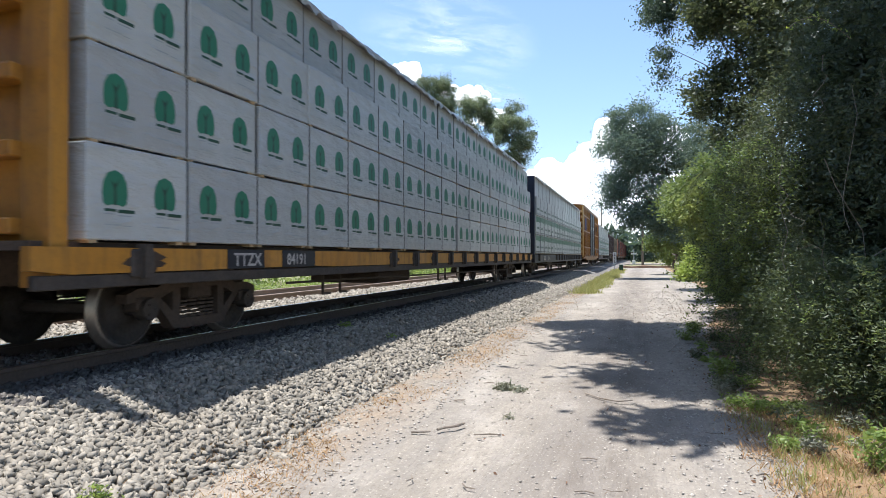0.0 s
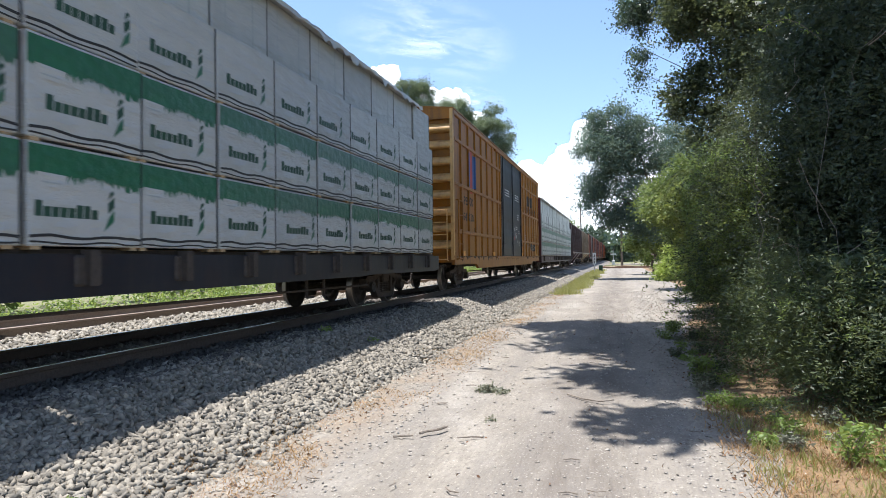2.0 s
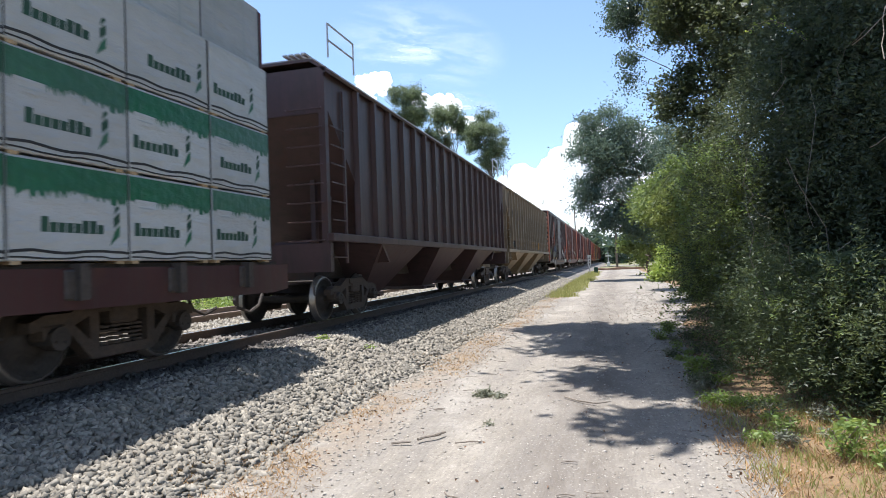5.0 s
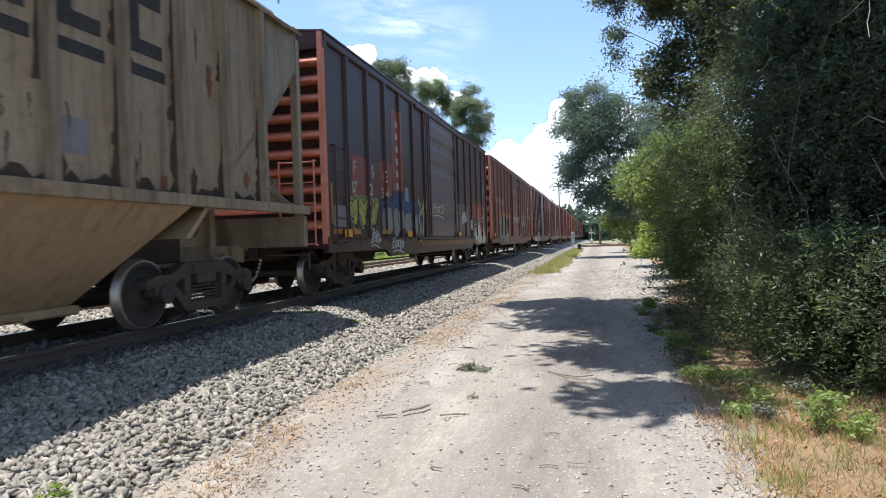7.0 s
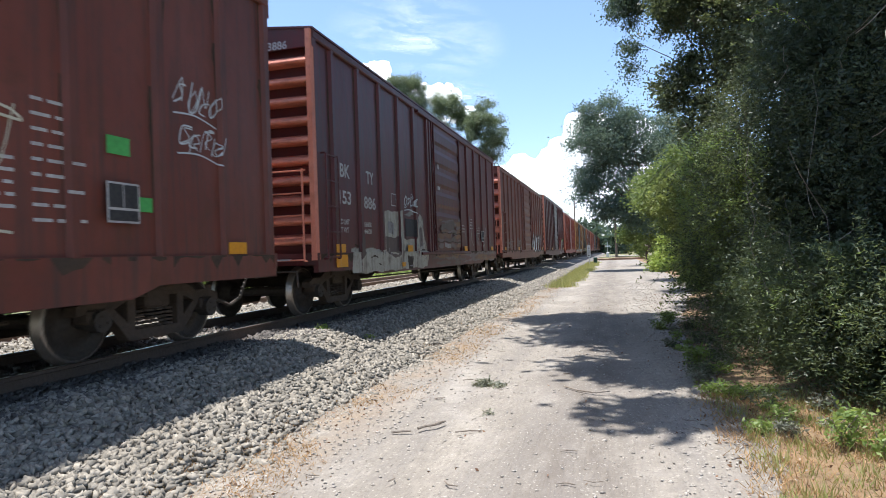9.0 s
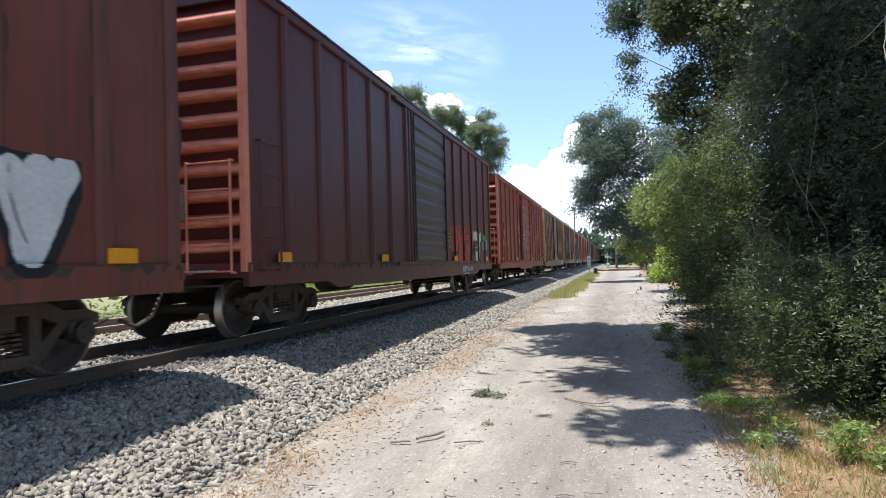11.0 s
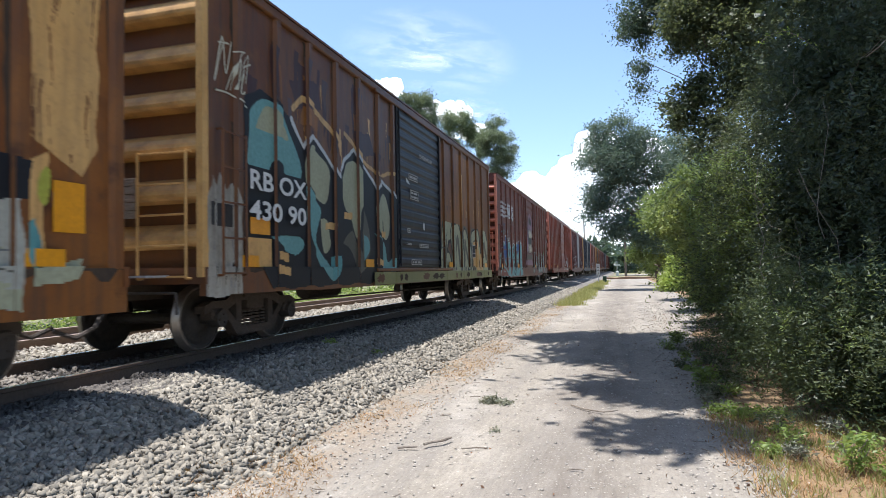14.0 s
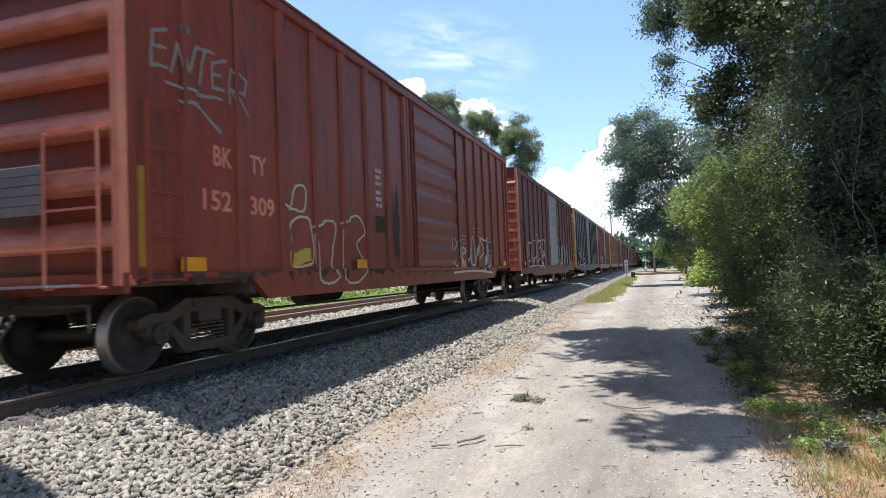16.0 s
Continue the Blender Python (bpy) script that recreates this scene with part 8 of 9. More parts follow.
bm = bmesh.new()
pts = [Vector(q) for q in ((1.80, 8.85, 4.50), (1.92, 8.89, 4.60), (2.10, 8.95, 4.66), (2.28, 9.0, 4.60), (2.42, 9.05, 4.50), (2.58, 9.1, 4.36))]
for a, b in zip(pts, pts[1:]):
    bar(bm, a, b, 0.006, 5)
shoot = part("vine_shoot", bm, M["twig"], climber, "sunlit yellow-green vine shoot")
rs = np.random.RandomState(19)
along = np.array([tuple(a.lerp(b, t)) for a, b in zip(pts, pts[1:]) for t in rs.rand(16)])
# bright bush leaves give this shoot its sunlit colour
foliage("leaves", along + rs.normal(size=along.shape) * 0.03, 0.05, M["leaf_bush"], shoot, "", 19, 0.4)

# the canopy that reaches over the road, with trailing sprays
tree("overhanging_oak", "tall dark oak reaching over the road", [(0.6, 17.6, 9.1, 0.7, 0.9, 1.6), (0.45, 17.4, 7.6, 0.4, 0.6, 1.0), (1.3, 17.8, 10.0, 1.0, 1.1, 1.4), (1.5, 17.6, 9.0, 0.8, 0.8, 1.2), (2.6, 17.5, 9.3, 1.8, 1.6, 2.0), (1.9, 17.0, 8.0, 1.0, 1.2, 1.2), (0.55, 16.4, 6.3, 0.35, 0.5, 0.6)], (4.4, 18.4, 0), 0.05, 460, 130, 0.15, 0.080, M["leaf_oak"], 41, 0.3, droop=0.8, rough=True)
# high boughs out of view, placed to cast the tree shadows on the road
tree("shade_canopy", "tall tree out of view whose high boughs shade road and thicket", [(-1.7, 13.7, 10.6, 1.7, 2.5, 0.6), (-3.2, 15.1, 10.4, 1.0, 1.3, 0.5), (-2.4, 11.8, 10.6, 1.0, 1.0, 0.5), (-1.6, 8.7, 10.4, 1.0, 1.15, 0.5), (-1.3, 6.4, 10.4, 0.75, 0.5, 0.4), (-1.2, 11.2, 10.6, 0.9, 2.2, 0.5),
                                                                                 # unseen boughs added to keep the sun
                                                                                 # off the thicket
                                                                                 (3.2, 9.8, 10.8, 2.0, 2.6, 0.8), (5.4, 10.5, 10.8, 2.0, 3.5, 0.8), (1.4, 7.6, 10.9, 1.3, 1.3, 0.6), (1.9, 9.7, 10.8, 1.4, 1.6, 0.6), (3.6, 7.2, 10.9, 2.0, 1.6, 0.6), (0.75, 7.4, 10.9, 0.9, 0.9, 0.5)],
     (5.8, 12.5, 0), 0.4, 1150, 50, 0.28, 0.28, M["leaf_oak"], 42, 0.05, slim=0.6)
tree("thicket_tree", "dark leafy tree in the depth of the thicket", [(3.5, 12.0, 3.0, 1.0, 1.2, 1.6), (3.9, 12.0, 5.2, 1.2, 1.3, 1.5), (4.4, 12.0, 7.4, 1.4, 1.4, 1.5), (4.6, 10.0, 3.8, 1.4, 1.5, 2.6), (5.4, 9.6, 7.0, 1.4, 1.5, 2.4), (3.2, 10.4, 3.0, 0.8, 1.2, 1.4)], (5.0, 11.5, 0), 0.25, 300, 90, 0.28, 0.22, M["leaf_vine"], 54, 0.5, rough=True)
# sunlit trees further along the road
tree("roadside_tree", "leafy grey-green tree rising behind the vines", [(1.75, 16.0, 5.9, 0.6, 0.7, 0.9), (1.65, 16.0, 7.2, 0.65, 0.7, 0.9), (2.0, 16.1, 8.4, 0.9, 0.8, 0.9), (2.5, 16.2, 9.6, 1.0, 0.9, 1.0), (3.0, 16.2, 8.0, 1.0, 0.9, 1.2), (2.9, 16.2, 5.8, 1.0, 1.0, 1.2), (3.2, 16.4, 7.6, 1.2, 1.1, 1.3), (2.5, 15.9, 1.8, 0.7, 0.9, 1.1), (3.9, 17.0, 6.1, 1.2, 1.2, 2.4), (2.4, 15.9, 3.6, 0.8, 0.8, 1.0), (2.1, 15.9, 4.7, 0.7, 0.7, 0.7)], (3.8, 16.6, 0), 0.10, 720, 100, 0.17, 0.095, M["leaf_grey"], 49, 0.6, rough=True)
tree("roadside_tree", "yellow-green roadside tree in full sun", [(1.75, 18.8, 3.1, 0.5, 0.9, 0.5), (2.1, 19.0, 2.4, 0.6, 1.0, 0.7), (2.5, 19.2, 1.2, 0.6, 1.1, 1.0)], (3.6, 19.8, 0), 0.14, 260, 100, 0.15, 0.10, M["leaf_lit"], 43, 0.6, rough=True)
tree("roadside_tree", "leafy mid-green tree beside the road", [(1.8, 24.0, 3.7, 0.8, 1.4, 0.7), (2.5, 24.0, 3.0, 0.8, 1.4, 0.9), (3.2, 25.0, 4.4, 1.0, 1.6, 0.9), (3.1, 24.4, 1.3, 0.7, 1.3, 1.2)], (4.0, 25.0, 0), 0.16, 280, 110, 0.20, 0.13, M["leaf_mid"], 44, 0.6, rough=True)
tree("roadside_tree", "bushy sunlit tree beside the road", [(2.0, 32.0, 4.4, 1.0, 1.8, 0.9), (3.0, 32.0, 3.6, 1.2, 2.0, 1.2), (3.9, 34.0, 5.6, 1.4, 2.2, 1.2), (3.9, 32.0, 1.7, 1.0, 1.8, 1.5)], (4.9, 33, 0), 0.2, 260, 110, 0.27, 0.16, M["leaf_mid"], 45, 0.6, rough=True)
palm = thing("palm", "young palm with long drooping fronds among the trees", "palm")
limbs(palm, (2.5, 17.2, 0.0), [(2.0, 17.0, 3.7)], 0.09, M["bark"], seed=6, wander=0.05)
for k in range(9):
    a = 6.2832 * k / 9 + 0.3
    bm = bmesh.new()
    pts = []
    for i in range(9):
        t = i / 8
        pts.append(Vector((2.0 + math.cos(a) * 1.25 * t, 17.0 + math.sin(a) * 1.25 * t, 3.7 + 0.75 * t - 1.5 * t * t)))
    for i in range(8):
        bar(bm, pts[i], pts[i + 1], 0.012, 5)
        for s in (-1, 1):
            for j in range(4):
                c = pts[i].lerp(pts[i + 1], j / 4)
                tip = c + Vector((-math.sin(a) * s * 0.28 + math.cos(a) * 0.16, math.cos(a) * s * 0.28 + math.sin(a) * 0.16, -0.16)) * (1.1 - 0.07 * i)
                w = Vector((math.cos(a), math.sin(a), 0.0)) * 0.018
                bm.faces.new([bm.verts.new(v) for v in (c - w, c + w, tip)])
    part("frond", bm, M["leaf_lit"], palm)
# this oak and the nearer trees behind the train wear haze-coloured leaves
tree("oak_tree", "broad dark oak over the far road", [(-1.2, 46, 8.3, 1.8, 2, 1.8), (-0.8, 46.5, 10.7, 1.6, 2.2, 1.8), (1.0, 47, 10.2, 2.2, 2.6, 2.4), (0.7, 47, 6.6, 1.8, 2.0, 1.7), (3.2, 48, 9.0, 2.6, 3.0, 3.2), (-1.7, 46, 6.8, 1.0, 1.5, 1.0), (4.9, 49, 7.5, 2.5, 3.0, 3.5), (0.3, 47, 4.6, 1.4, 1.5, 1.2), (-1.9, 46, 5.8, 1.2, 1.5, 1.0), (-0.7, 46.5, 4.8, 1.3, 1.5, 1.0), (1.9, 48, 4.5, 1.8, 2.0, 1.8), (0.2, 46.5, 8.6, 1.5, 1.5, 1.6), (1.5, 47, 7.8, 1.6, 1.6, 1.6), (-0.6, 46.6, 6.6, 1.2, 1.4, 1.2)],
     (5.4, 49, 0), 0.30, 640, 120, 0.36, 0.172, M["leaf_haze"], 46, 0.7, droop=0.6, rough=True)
tree("roadside_tree", "pale green shrub tree beyond the oak", [(2.3, 58, 3.4, 1.9, 2.0, 1.9), (4.4, 59, 3.0, 1.8, 2.0, 1.8), (3.0, 64, 1.9, 1.2, 2.0, 1.6)], (3.0, 59, 0), 0.15, 240, 60, 0.32, 0.22, M["leaf_mid"], 47, rough=True)
bush = thing("roadside_bush", "bright yellow-green bush at the bend of the road", "bush")
foliage("leaves", np.abs(clumped([(3.4, 44, 1.1, 0.9, 1.2, 1.2), (4.6, 44, 1.4, 1.2, 1.3, 1.5), (5.8, 45, 1.6, 1.2, 1.3, 1.6), (2.8, 43, 0.5, 0.5, 1.0, 0.6)], 330, 55, 0.22, 48)), 0.17, M["leaf_bush"], bush, "", 48)
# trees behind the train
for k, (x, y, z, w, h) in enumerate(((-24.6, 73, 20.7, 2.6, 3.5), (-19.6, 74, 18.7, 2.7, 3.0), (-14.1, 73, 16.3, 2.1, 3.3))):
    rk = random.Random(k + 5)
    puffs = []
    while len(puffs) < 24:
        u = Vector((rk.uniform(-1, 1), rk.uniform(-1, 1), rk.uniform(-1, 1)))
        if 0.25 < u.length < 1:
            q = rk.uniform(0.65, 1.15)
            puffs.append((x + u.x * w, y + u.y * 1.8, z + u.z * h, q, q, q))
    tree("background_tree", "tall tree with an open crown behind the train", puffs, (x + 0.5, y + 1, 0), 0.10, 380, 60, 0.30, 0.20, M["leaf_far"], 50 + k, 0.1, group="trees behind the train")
r = np.random.RandomState(60)
for k in range(16):
    y = 88 + 11 * k + r.uniform(-3, 3)
    x = -15 - r.uniform(0, 5) - 0.02 * k
    h = r.uniform(9.5, 13.0)
    tree("background_tree", "leafy tree in the line behind the train", [(x, y, h * 0.68, 3.4, 4.5, h * 0.33), (x - 2, y + 3, h * 0.45, 3, 4, h * 0.3)], (x, y, 0), 0.3, 90, 36, 0.75, 0.75, M["leaf_mid"], 70 + k, group="trees behind the train")
woods = thing("far_woods", "hazy line of woods beyond the crossing", "woods")
woods["kind"] = "stuff"
balls = [(x, 205 + r.uniform(0, 60), r.uniform(3, 6), 8, 8, r.uniform(4, 7.5)) for x in np.arange(-120, 130, 9)]
foliage("leaves", clumped(balls, 1500, 26, 1.4, 91), 1.6, M["leaf_oak"], woods, "", 91, 0.7)
balls = [(-19 - r.uniform(0, 6), y, r.uniform(1.5, 3), 3, 4, r.uniform(2, 3.5)) for y in np.arange(-10, 90, 6)]
hedge = thing("hedge", "tangled green hedge behind the tracks", "hedge")
foliage("leaves", clumped(balls, 700, 40, 0.6, 92), 0.4, M["leaf_mid"], hedge, "", 92, 0.6)

# ---- low growth ----
def blades(name, xy, z, tall, wide, material, label, cat, seed, lean=0.35):
    """Grass: single tapering blades in one mesh."""
    r = np.random.RandomState(seed)
    n = len(xy)
    a = r.rand(n) * 6.2832
    t = tall * r.uniform(0.4, 1.2, n)
    w = np.stack([np.cos(a), np.sin(a), np.zeros(n)], 1) * (wide * 0.5)
    b = r.rand(n) * 6.2832
    tip = np.stack([np.cos(b) * t * lean * r.rand(n), np.sin(b) * t * lean * r.rand(n), t], 1)
    p = np.column_stack([xy, z])
    co = np.stack([p - w, p + w, p + tip], 1).reshape(-1, 3)
    me = raw_mesh(name, co, np.arange(3 * n).reshape(n, 3))
    me.materials.append(material)
    return tagged(new(name, me), label, cat, "", "stuff")


def tufted(seed, tufts, per, x0, x1, y0, y1, spread, fall=0.0):
    c = strewn(seed, tufts, x0, x1, y0, y1, fall)
    r = np.random.RandomState(seed + 1)
    return (c[:, None] + r.normal(size=(tufts, per, 2)) * spread).reshape(-1, 2)


p = tufted(101, 700, 20, -2.75, -1.75, 27, 76, 0.20)
p = p[(np.sin(p[:, 1] * 1.3) * 0.25 + np.sin(p[:, 1] * 0.47) * 0.3 + (p[:, 0] + 2.3) * 0.8 < 0.55)]
blades("grass_strip", p, np.zeros(len(p)), 0.24, 0.025, M["grass"], "strip of tall green and yellow grass beside the ballast", "grass", 101, 0.9)
p = tufted(102, 1500, 14, -3.2, -2.25, 3.2, 40, 0.12, 1.2)
p = p[np.sin(p[:, 1] * 2.1) + np.sin(p[:, 1] * 0.83 + p[:, 0] * 3) > -0.3]
blades("dry_grass", p, np.maximum(bed_height(p[:, 0], p[:, 1]), -0.01), 0.045, 0.010, M["straw"], "short orange-brown dried grass at the foot of the ballast", "grass", 102, 2.6)
p = tufted(103, 500, 20, 0.85, 3.2, 3.0, 7.2, 0.09)
blades("dry_grass", p, np.full(len(p), 0.02), 0.07, 0.009, M["straw"], "matted straw on the verge", "grass", 103, 2.2)
p = tufted(104, 330, 16, 0.95, 3.2, 3.2, 7.4, 0.06)
blades("grass_tufts", p, np.full(len(p), 0.02), 0.11, 0.010, M["grass"], "short green grass tufts on the verge", "grass", 104, 0.9)
p = strewn(105, 7500, -2.9, 2.6, 2.2, 22, 1.4)
p = p[np.random.RandomState(3).rand(len(p)) < 0.015 + 0.05 * (np.sin(p[:, 1] * 2.2 + p[:, 0] * 3) > 0.2) + 0.75 * np.clip((p[:, 0] - 0.5) / 0.6, 0, 1) + 0.5 * np.clip((-2.1 - p[:, 0]) / 0.4, 0, 1)]
foliage("leaf_litter", np.column_stack([p, road_height(p[:, 0], p[:, 1]) + 0.012 + 0.03 * np.clip((p[:, 0] - 1.0) / 0.3, 0, 1)]), 0.036, M["litter"], None, "", 105, 0.5, 0.0)
tagged(bpy.data.objects["leaf_litter"], "brown fallen leaves scattered on the sandy road", "leaf litter", "", "stuff")
pts = []
for x0, x1, y0, y1, n, h in ((-14.6, -12.6, -2, 70, 900, 0.45),):
    c = strewn(106, n, x0, x1, y0, y1)
    rs = np.random.RandomState(107)
    q = np.column_stack([c, rs.uniform(0.05, h, n) * (0.6 + 0.8 * np.clip((-12.8 - c[:, 0]), 0, 1.6))])
    pts.append((q[:, None] + rs.normal(size=(n, 34, 3)) * np.array([0.2, 0.28, 0.12])).reshape(-1, 3))
q = np.concatenate(pts)
weeds = foliage("trackside_weeds", q[q[:, 2] > -0.03], 0.13, M["leaf_weed"], None, "", 106, 0.4, -0.5)
tagged(weeds, "bright green weeds along the siding", "weeds", "", "stuff")


def weed(label, x, y, tall, stems, seed, material, leaf=0.05, z=0.0, n=9):
    """A leafy weed: a few stems with leaves along them."""
    root = thing("weed_plant", label, "weed", "weeds by the road")
    r = random.Random(seed)
    bm = bmesh.new()
    pts = []
    for k in range(stems):
        p0 = Vector((x + r.uniform(-0.04, 0.04), y + r.uniform(-0.04, 0.04), z - 0.02))
        step = Vector((r.uniform(-0.5, 0.5), r.uniform(-0.5, 0.4), 1.0)).normalized() * tall / 7
        for i in range(7):
            p1 = p0 + step + Vector((r.uniform(-0.015, 0.015), r.uniform(-0.015, 0.015), -0.004 * i))
            bar(bm, p0, p1, 0.004, 5, 0, 0.9)
            p0 = p1
            if i:
                for _ in range(n):
                    pts.append(p1 + Vector((r.gauss(0, 1), r.gauss(0, 1), r.gauss(0, 0.6))) * leaf * 0.9)
    part("stem", bm, M["twig"], root)
    foliage("leaves", np.array([tuple(v) for v in pts]), leaf, material, root, "", seed, 0.4, -0.2)
    return root


weed("fresh light-green weed on the dry verge", 1.60, 5.35, 0.42, 7, 1, M["leaf_weed"], 0.055)
weed("fresh light-green weed on the dry verge", 1.85, 5.2, 0.30, 5, 2, M["leaf_weed"], 0.05)
weed("small weed beside the road's edge", 1.12, 5.71, 0.22, 5, 3, M["leaf_weed"], 0.045)
weed("flattened grey-green weed on the road", -1.60, 7.5, 0.08, 9, 4, M["grey_weed"], 0.05, 0.0, 10)
weed("flattened grey-green weed on the road", -1.40, 7.4, 0.06, 6, 5, M["grey_weed"], 0.05, 0.0, 8)
weed("small flat weed on the road", -1.25, 6.1, 0.05, 6, 6, M["grey_weed"], 0.04, 0.0, 6)
weed("low weed among the ballast stones", -3.25, 3.05, 0.12, 6, 7, M["leaf_weed"], 0.04, 0.1, 8)
weed("low weed among the ballast stones", -3.9, 9.4, 0.14, 6, 8, M["leaf_weed"], 0.045, 0.26, 8)
weed("low weed among the ballast stones", -4.6, 9.2, 0.16, 6, 9, M["leaf_weed"], 0.05, 0.42, 8)
rs = random.Random(31)
for k in range(44):
    y = rs.uniform(5.6, 12.8)
    weed("small leafy weed at the edge of the shrubs", rs.uniform(0.75, 1.5) + (0.5 if y < 6.6 else 0), y, rs.uniform(0.10, 0.3), 5, 120 + k, M["grey_weed" if k % 3 == 0 else "leaf_grey" if k % 3 == 1 else "leaf_weed"], 0.045, 0.02, 7)
weed("yellow-green weed at the shrub's foot", 1.0, 8.9, 0.35, 8, 10, M["leaf_weed"], 0.06)
weed("yellow-green weed at the road's edge", 1.0, 13.6, 0.35, 8, 11, M["leaf_weed"], 0.06)


# ---- small things along the road ----
def stick(label, pts, rad):
    bm = bmesh.new()
    for a, b in zip(pts, pts[1:]):
        bar(bm, (*a, 0.012 + rad), (*b, 0.012 + rad), rad, 6, 0, 0.85)
    return tagged(part("stick", bm, M["twig"]), label, "stick", "fallen sticks")


stick("broken grey stick lying on the sandy road", [(-1.78, 5.40), (-1.74, 5.48), (-1.66, 5.55), (-1.60, 5.68)], 0.013)
stick("short grey stick lying on the sandy road", [(-1.98, 5.25), (-1.90, 5.30), (-1.82, 5.33)], 0.011)
stick("thin twig lying on the road", [(-1.42, 5.36), (-1.30, 5.42), (-1.2, 5.43)], 0.007)
stick("thin twig in the shade", [(-0.62, 7.35), (-0.45, 7.15), (-0.25, 7.05), (-0.1, 7.15)], 0.009)
rs = random.Random(77)
for k in range(22):
    x, y, a = rs.uniform(-2.3, 1.4), rs.uniform(3.6, 10), rs.uniform(0, 6.28)
    stick("thin twig lying on the road", [(x, y), (x + 0.07 * math.cos(a), y + 0.07 * math.sin(a)), (x + 0.13 * math.cos(a + 0.4), y + 0.13 * math.sin(a + 0.4))], rs.uniform(0.003, 0.006))

sign = thing("trackside_sign", "tall narrow white trackside sign on a steel post", "sign")
bm = bmesh.new()
box(bm, -0.04, 0.04, -0.02, 0.02, -0.1, 2.05)
part("post", bm, M["galv"], sign, "", -2.55, 67, 0)
bm = bmesh.new()
box(bm, -0.17, 0.17, -0.04, -0.02, 0.85, 2.05, bevel=0.008)
panel = part("panel", bm, M["white"], sign, "white enamel panel", -2.55, 67, 0)
bm = bmesh.new()
for z in (0.95, 1.3, 1.65):
    box(bm, -0.09, 0.09, -0.046, -0.041, z, z + 0.05)
    box(bm, -0.02, 0.03, -0.046, -0.041, z + 0.05, z + 0.24)
part("marking", bm, M["ink"], panel, "")
box_ = bmesh.new()
box(box_, -0.2, 0.2, -0.15, 0.15, -0.05, 0.75, bevel=0.03)
tagged(part("utility_box", box_, M["print_dark"], None, "", -1.95, 68.5, 0), "small dark green utility box beside the sign", "utility box")


def pole(label, x, y, tall, rad, arms):
    root = thing("utility_pole", label, "pole", "far poles")
    bm = bmesh.new()
    bar(bm, (x, y, -0.2), (x, y, tall), rad, 10, 0, 0.7)
    part("shaft", bm, M["bark"], root)
    if arms:
        bm = bmesh.new()
        box(bm, x - 1.2, x + 1.2, y - 0.08, y + 0.08, tall - 0.6, tall - 0.45)
        part("cross_arm", bm, M["bark"], root)
    return root


pole("thin tall pole beyond the train", -8.1, 140, 13.3, 0.16, True)
pole("dark wooden utility pole by the crossing", 0.35, 100, 6.5, 0.2, False)
sheet("crossing_road", np.arange(-60, 61, 6.0), np.array([128, 132, 140, 146.0]), lambda x, y: np.full_like(x, 0.05), M["sand"], "pale cross road at the level crossing", "road")
bm = bmesh.new()
slab(bm, [(-3.2, -0.1), (-2.6, 0.28), (-1.0, 0.2), (0.5, 0.34), (2.5, 0.25), (4.0, 0.3), (5.0, -0.1)], 91, 93.5, 0, "xz")
tagged(part("earth_bank", bm, M["litter"]), "low brown bank of dead leaves across the road", "bank", "", "structure")
gate = thing("crossing_signal", "small white crossing signal with a post", "crossing signal")
bm = bmesh.new()
bar(bm, (-1.2, 126, 0), (-1.2, 126, 3.0), 0.07, 8)
part("mast", bm, M["galv"], gate)
bm = bmesh.new()
box(bm, -1.7, -0.7, 125.9, 125.95, 2.0, 2.25)
box(bm, -1.5, -0.9, 125.5, 126.2, 0.0, 0.9, bevel=0.05)
part("signal_board", bm, M["white"], gate)


# ---- clouds: heaped lumps far off, and a thin high veil ----
def cloud(label, lumps, seed):
    r = np.random.RandomState(seed)
    bm = bmesh.new()
    for x, y, z, s in lumps:
        for _ in range(9):
            c = Vector((x, y, z)) + Vector(r.normal(size=3) * s * np.array([0.75, 0.5, 0.45]))
            k = s * r.uniform(0.45, 0.85)
            done = bmesh.ops.create_icosphere(bm, subdivisions=3, radius=k)
            for v in done["verts"]:
                d = v.co.normalized()
                v.co = c + d * k * (1 + 0.22 * noise.noise(d * 2.3 + c * 0.013) + 0.14 * noise.noise(d * 5.1 + c * 0.02) + 0.08 * noise.noise(d * 11 + c * 0.02))
    for f in bm.faces:
        f.smooth = True
    return tagged(part("cloud", bm, M["cloud"]), label, "cloud", "", "structure")


cloud("large white heap cloud low over the road", [(-330, 2958, 350, 85), (-200, 2951, 430, 95), (-110, 2939, 520, 90), (-238, 2975, 300, 110), (-420, 2962, 230, 80), (-133, 2979, 324, 150), (-62, 2995, 162, 150), (-240, 2990, 170, 170), (40, 2980, 360, 150), (-470, 2940, 380, 40), (-400, 2990, 120, 120)], 1)
cloud("small white heap cloud", [(-1060, 2669, 850, 48), (-1000, 2682, 862, 40)], 2)
cloud("small white heap cloud", [(-810, 2784, 750, 48), (-745, 2803, 742, 40), (-640, 2820, 640, 50)], 3)
m, n, l, b = shader("thin_cloud", 1.0, 0.0, 0.0)
b.inputs["Base Color"].default_value = (0.95, 0.95, 0.95, 1)
tr, mx, df = n.new("ShaderNodeBsdfTransparent"), n.new("ShaderNodeMixShader"), n.new("ShaderNodeBsdfTranslucent")
df.inputs["Color"].default_value = (0.95, 0.95, 0.95, 1)
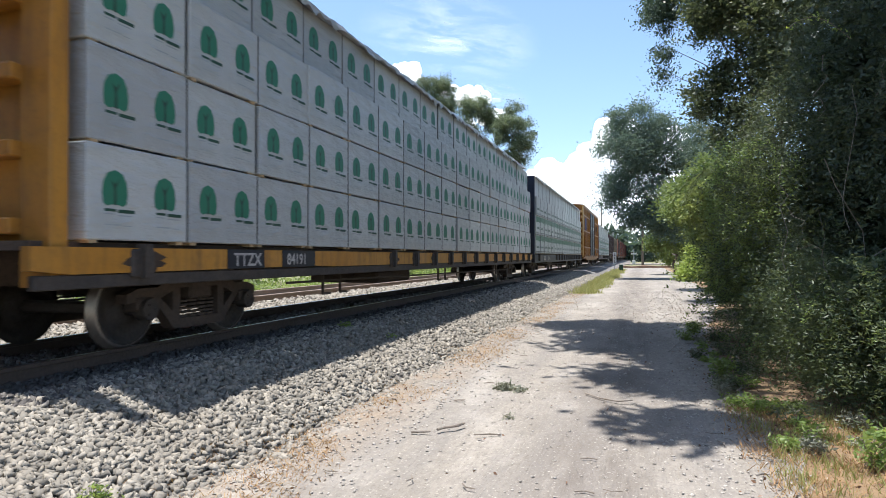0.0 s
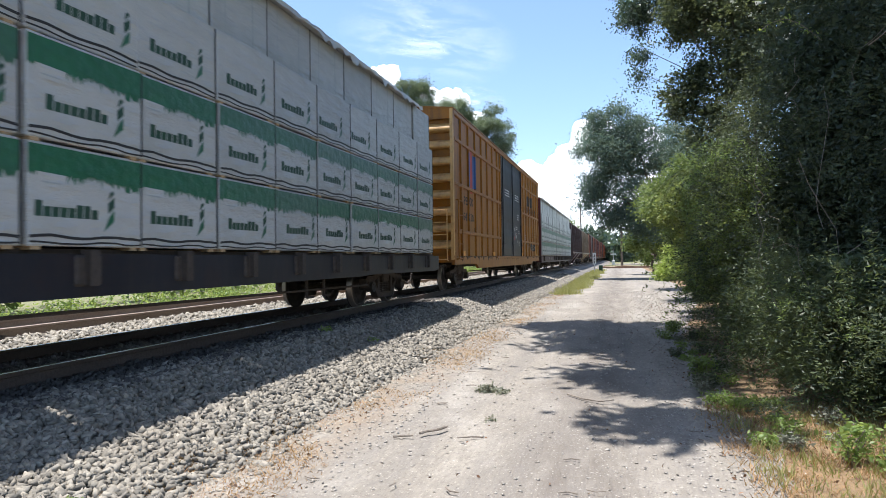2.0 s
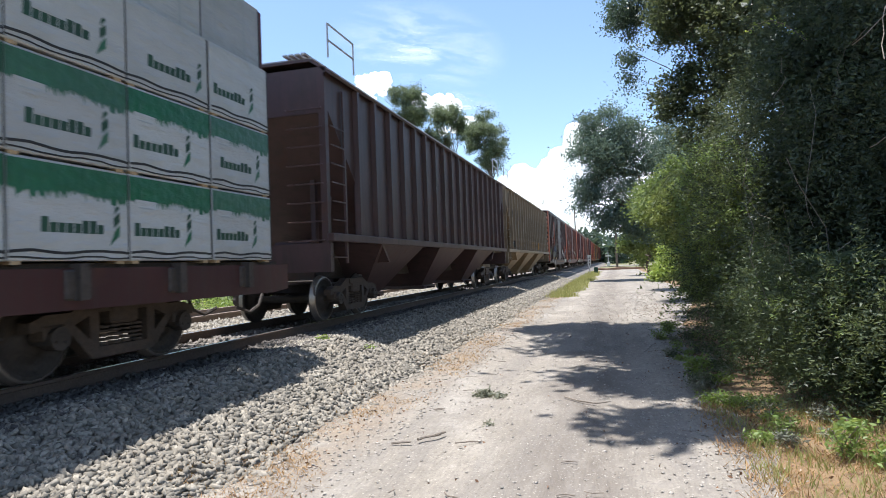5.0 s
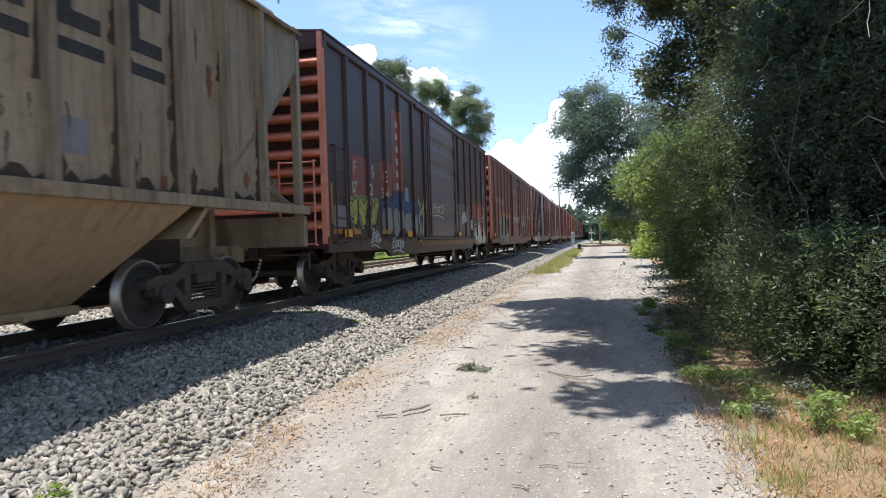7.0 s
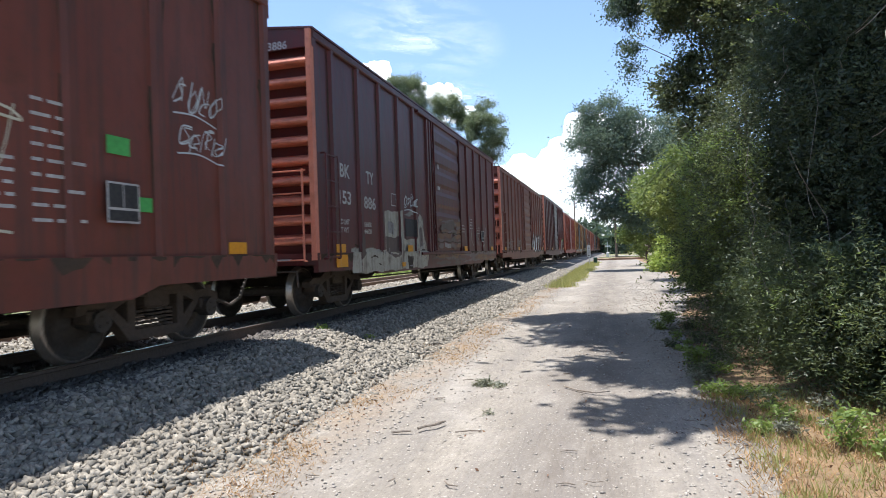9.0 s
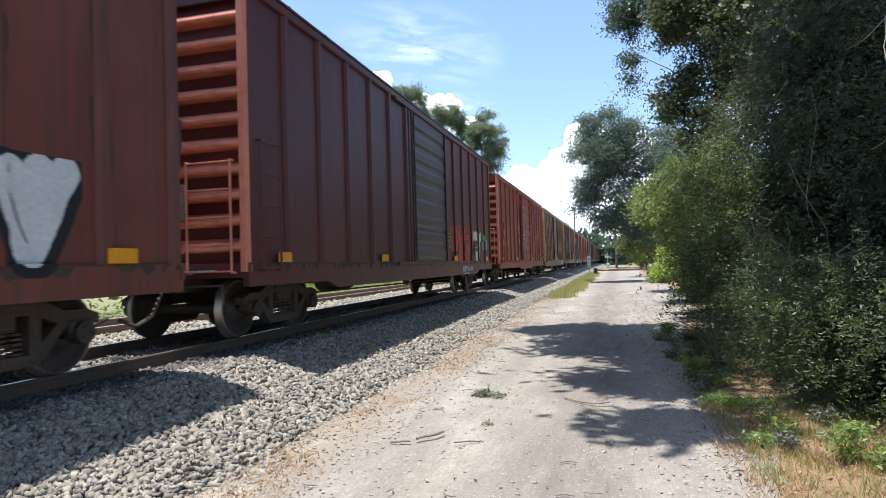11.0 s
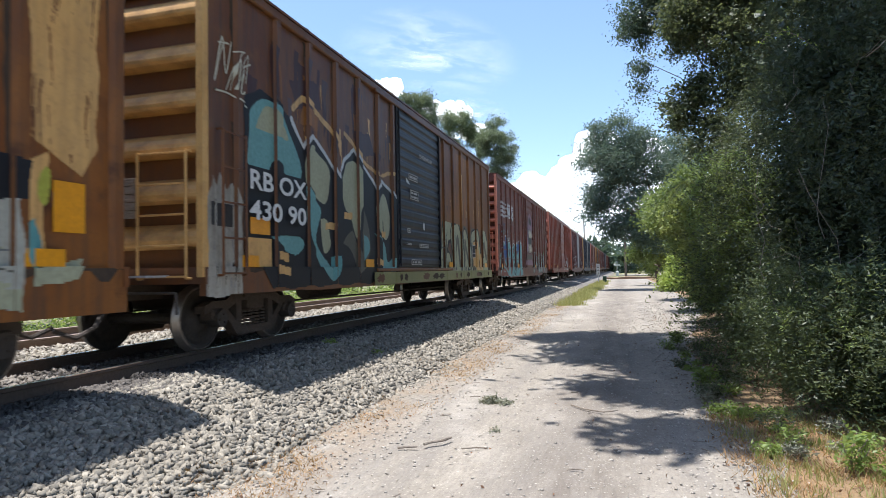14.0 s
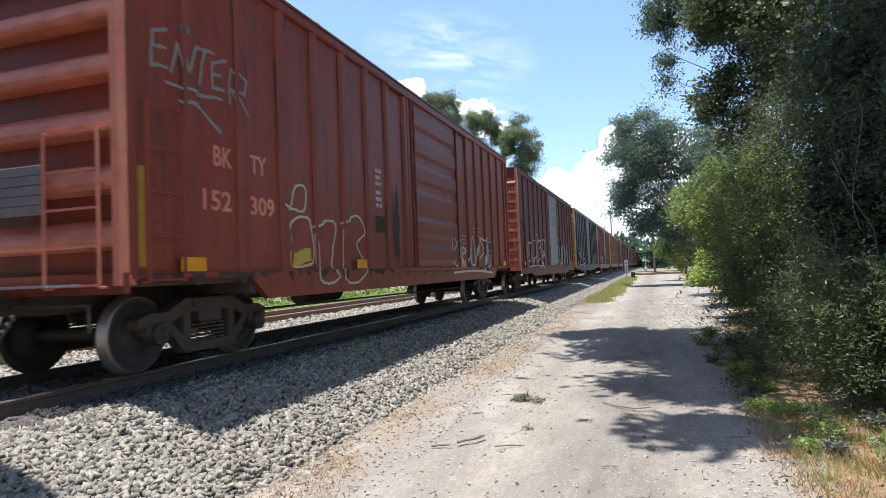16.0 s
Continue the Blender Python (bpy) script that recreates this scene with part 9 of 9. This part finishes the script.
tc, gr = n.new("ShaderNodeTexCoord"), n.new("ShaderNodeTexGradient")
mp = n.new("ShaderNodeMapping")
mp.inputs["Location"].default_value, mp.inputs["Scale"].default_value = (-1, -1, 0), (2, 2, 0)
gr.gradient_type = "SPHERICAL"
l.new(tc.outputs["Generated"], mp.inputs["Vector"])
l.new(mp.outputs["Vector"], gr.inputs["Vector"])
mul = n.new("ShaderNodeMath")
mul.operation = "MULTIPLY"
l.new(noisy(n, l, 3.2, 0.42, 0.85, 7, (1, 2.2, 1), "Generated", 0.6, 0.5), mul.inputs[0])
l.new(gr.outputs["Fac"], mul.inputs[1])
l.new(mul.outputs[0], mx.inputs[0])
l.new(tr.outputs[0], mx.inputs[1])
l.new(df.outputs[0], mx.inputs[2])
l.new(mx.outputs[0], n["Material Output"].inputs["Surface"])
for x, y, z, w, h in ((-830, 2720, 1010, 430, 210), (-640, 2830, 745, 160, 70)):
    bm = bmesh.new()
    q = Vector((x, y, z)).to_track_quat("Z", "Y")
    for u, v in ((-w, -h), (w, -h), (w, h), (-w, h)):
        bm.verts.new((u, v, 0))
    bm.faces.new(bm.verts)
    veil = part("thin_cloud", bm, m)
    veil.matrix_world = Matrix.Translation((x, y, z)) @ q.to_matrix().to_4x4() @ pose(0, 0, 0, 0, 0, 8)
    veil.visible_shadow = False
    tagged(veil, "thin white veil of high cloud", "cloud", "", "structure")


# ---- the train goes by at a steady pace, its wheels rolling ----
def motions():
    for car, y0 in CARS:
        walk(car, [(t, pose(XC, y0 - PACE * t, ZR)) for t in (0, 4, 8, 12, 16)])
    turn = math.degrees(PACE / WHEEL / FPS)
    for place in (-0.89, 0.89):
        same = [w for w, d in WHEELS if d == place]
        walk(same[0], [(k / FPS, pose(0, place, WHEEL, turn * k)) for k in range(16 * FPS + 1)])
        keys = same[0].animation_data
        for w in same[1:]:
            w.rotation_mode = "QUATERNION"
            w.animation_data_create()
            w.animation_data.action = keys.action
            w.animation_data.action_slot = keys.action_slot


motions()
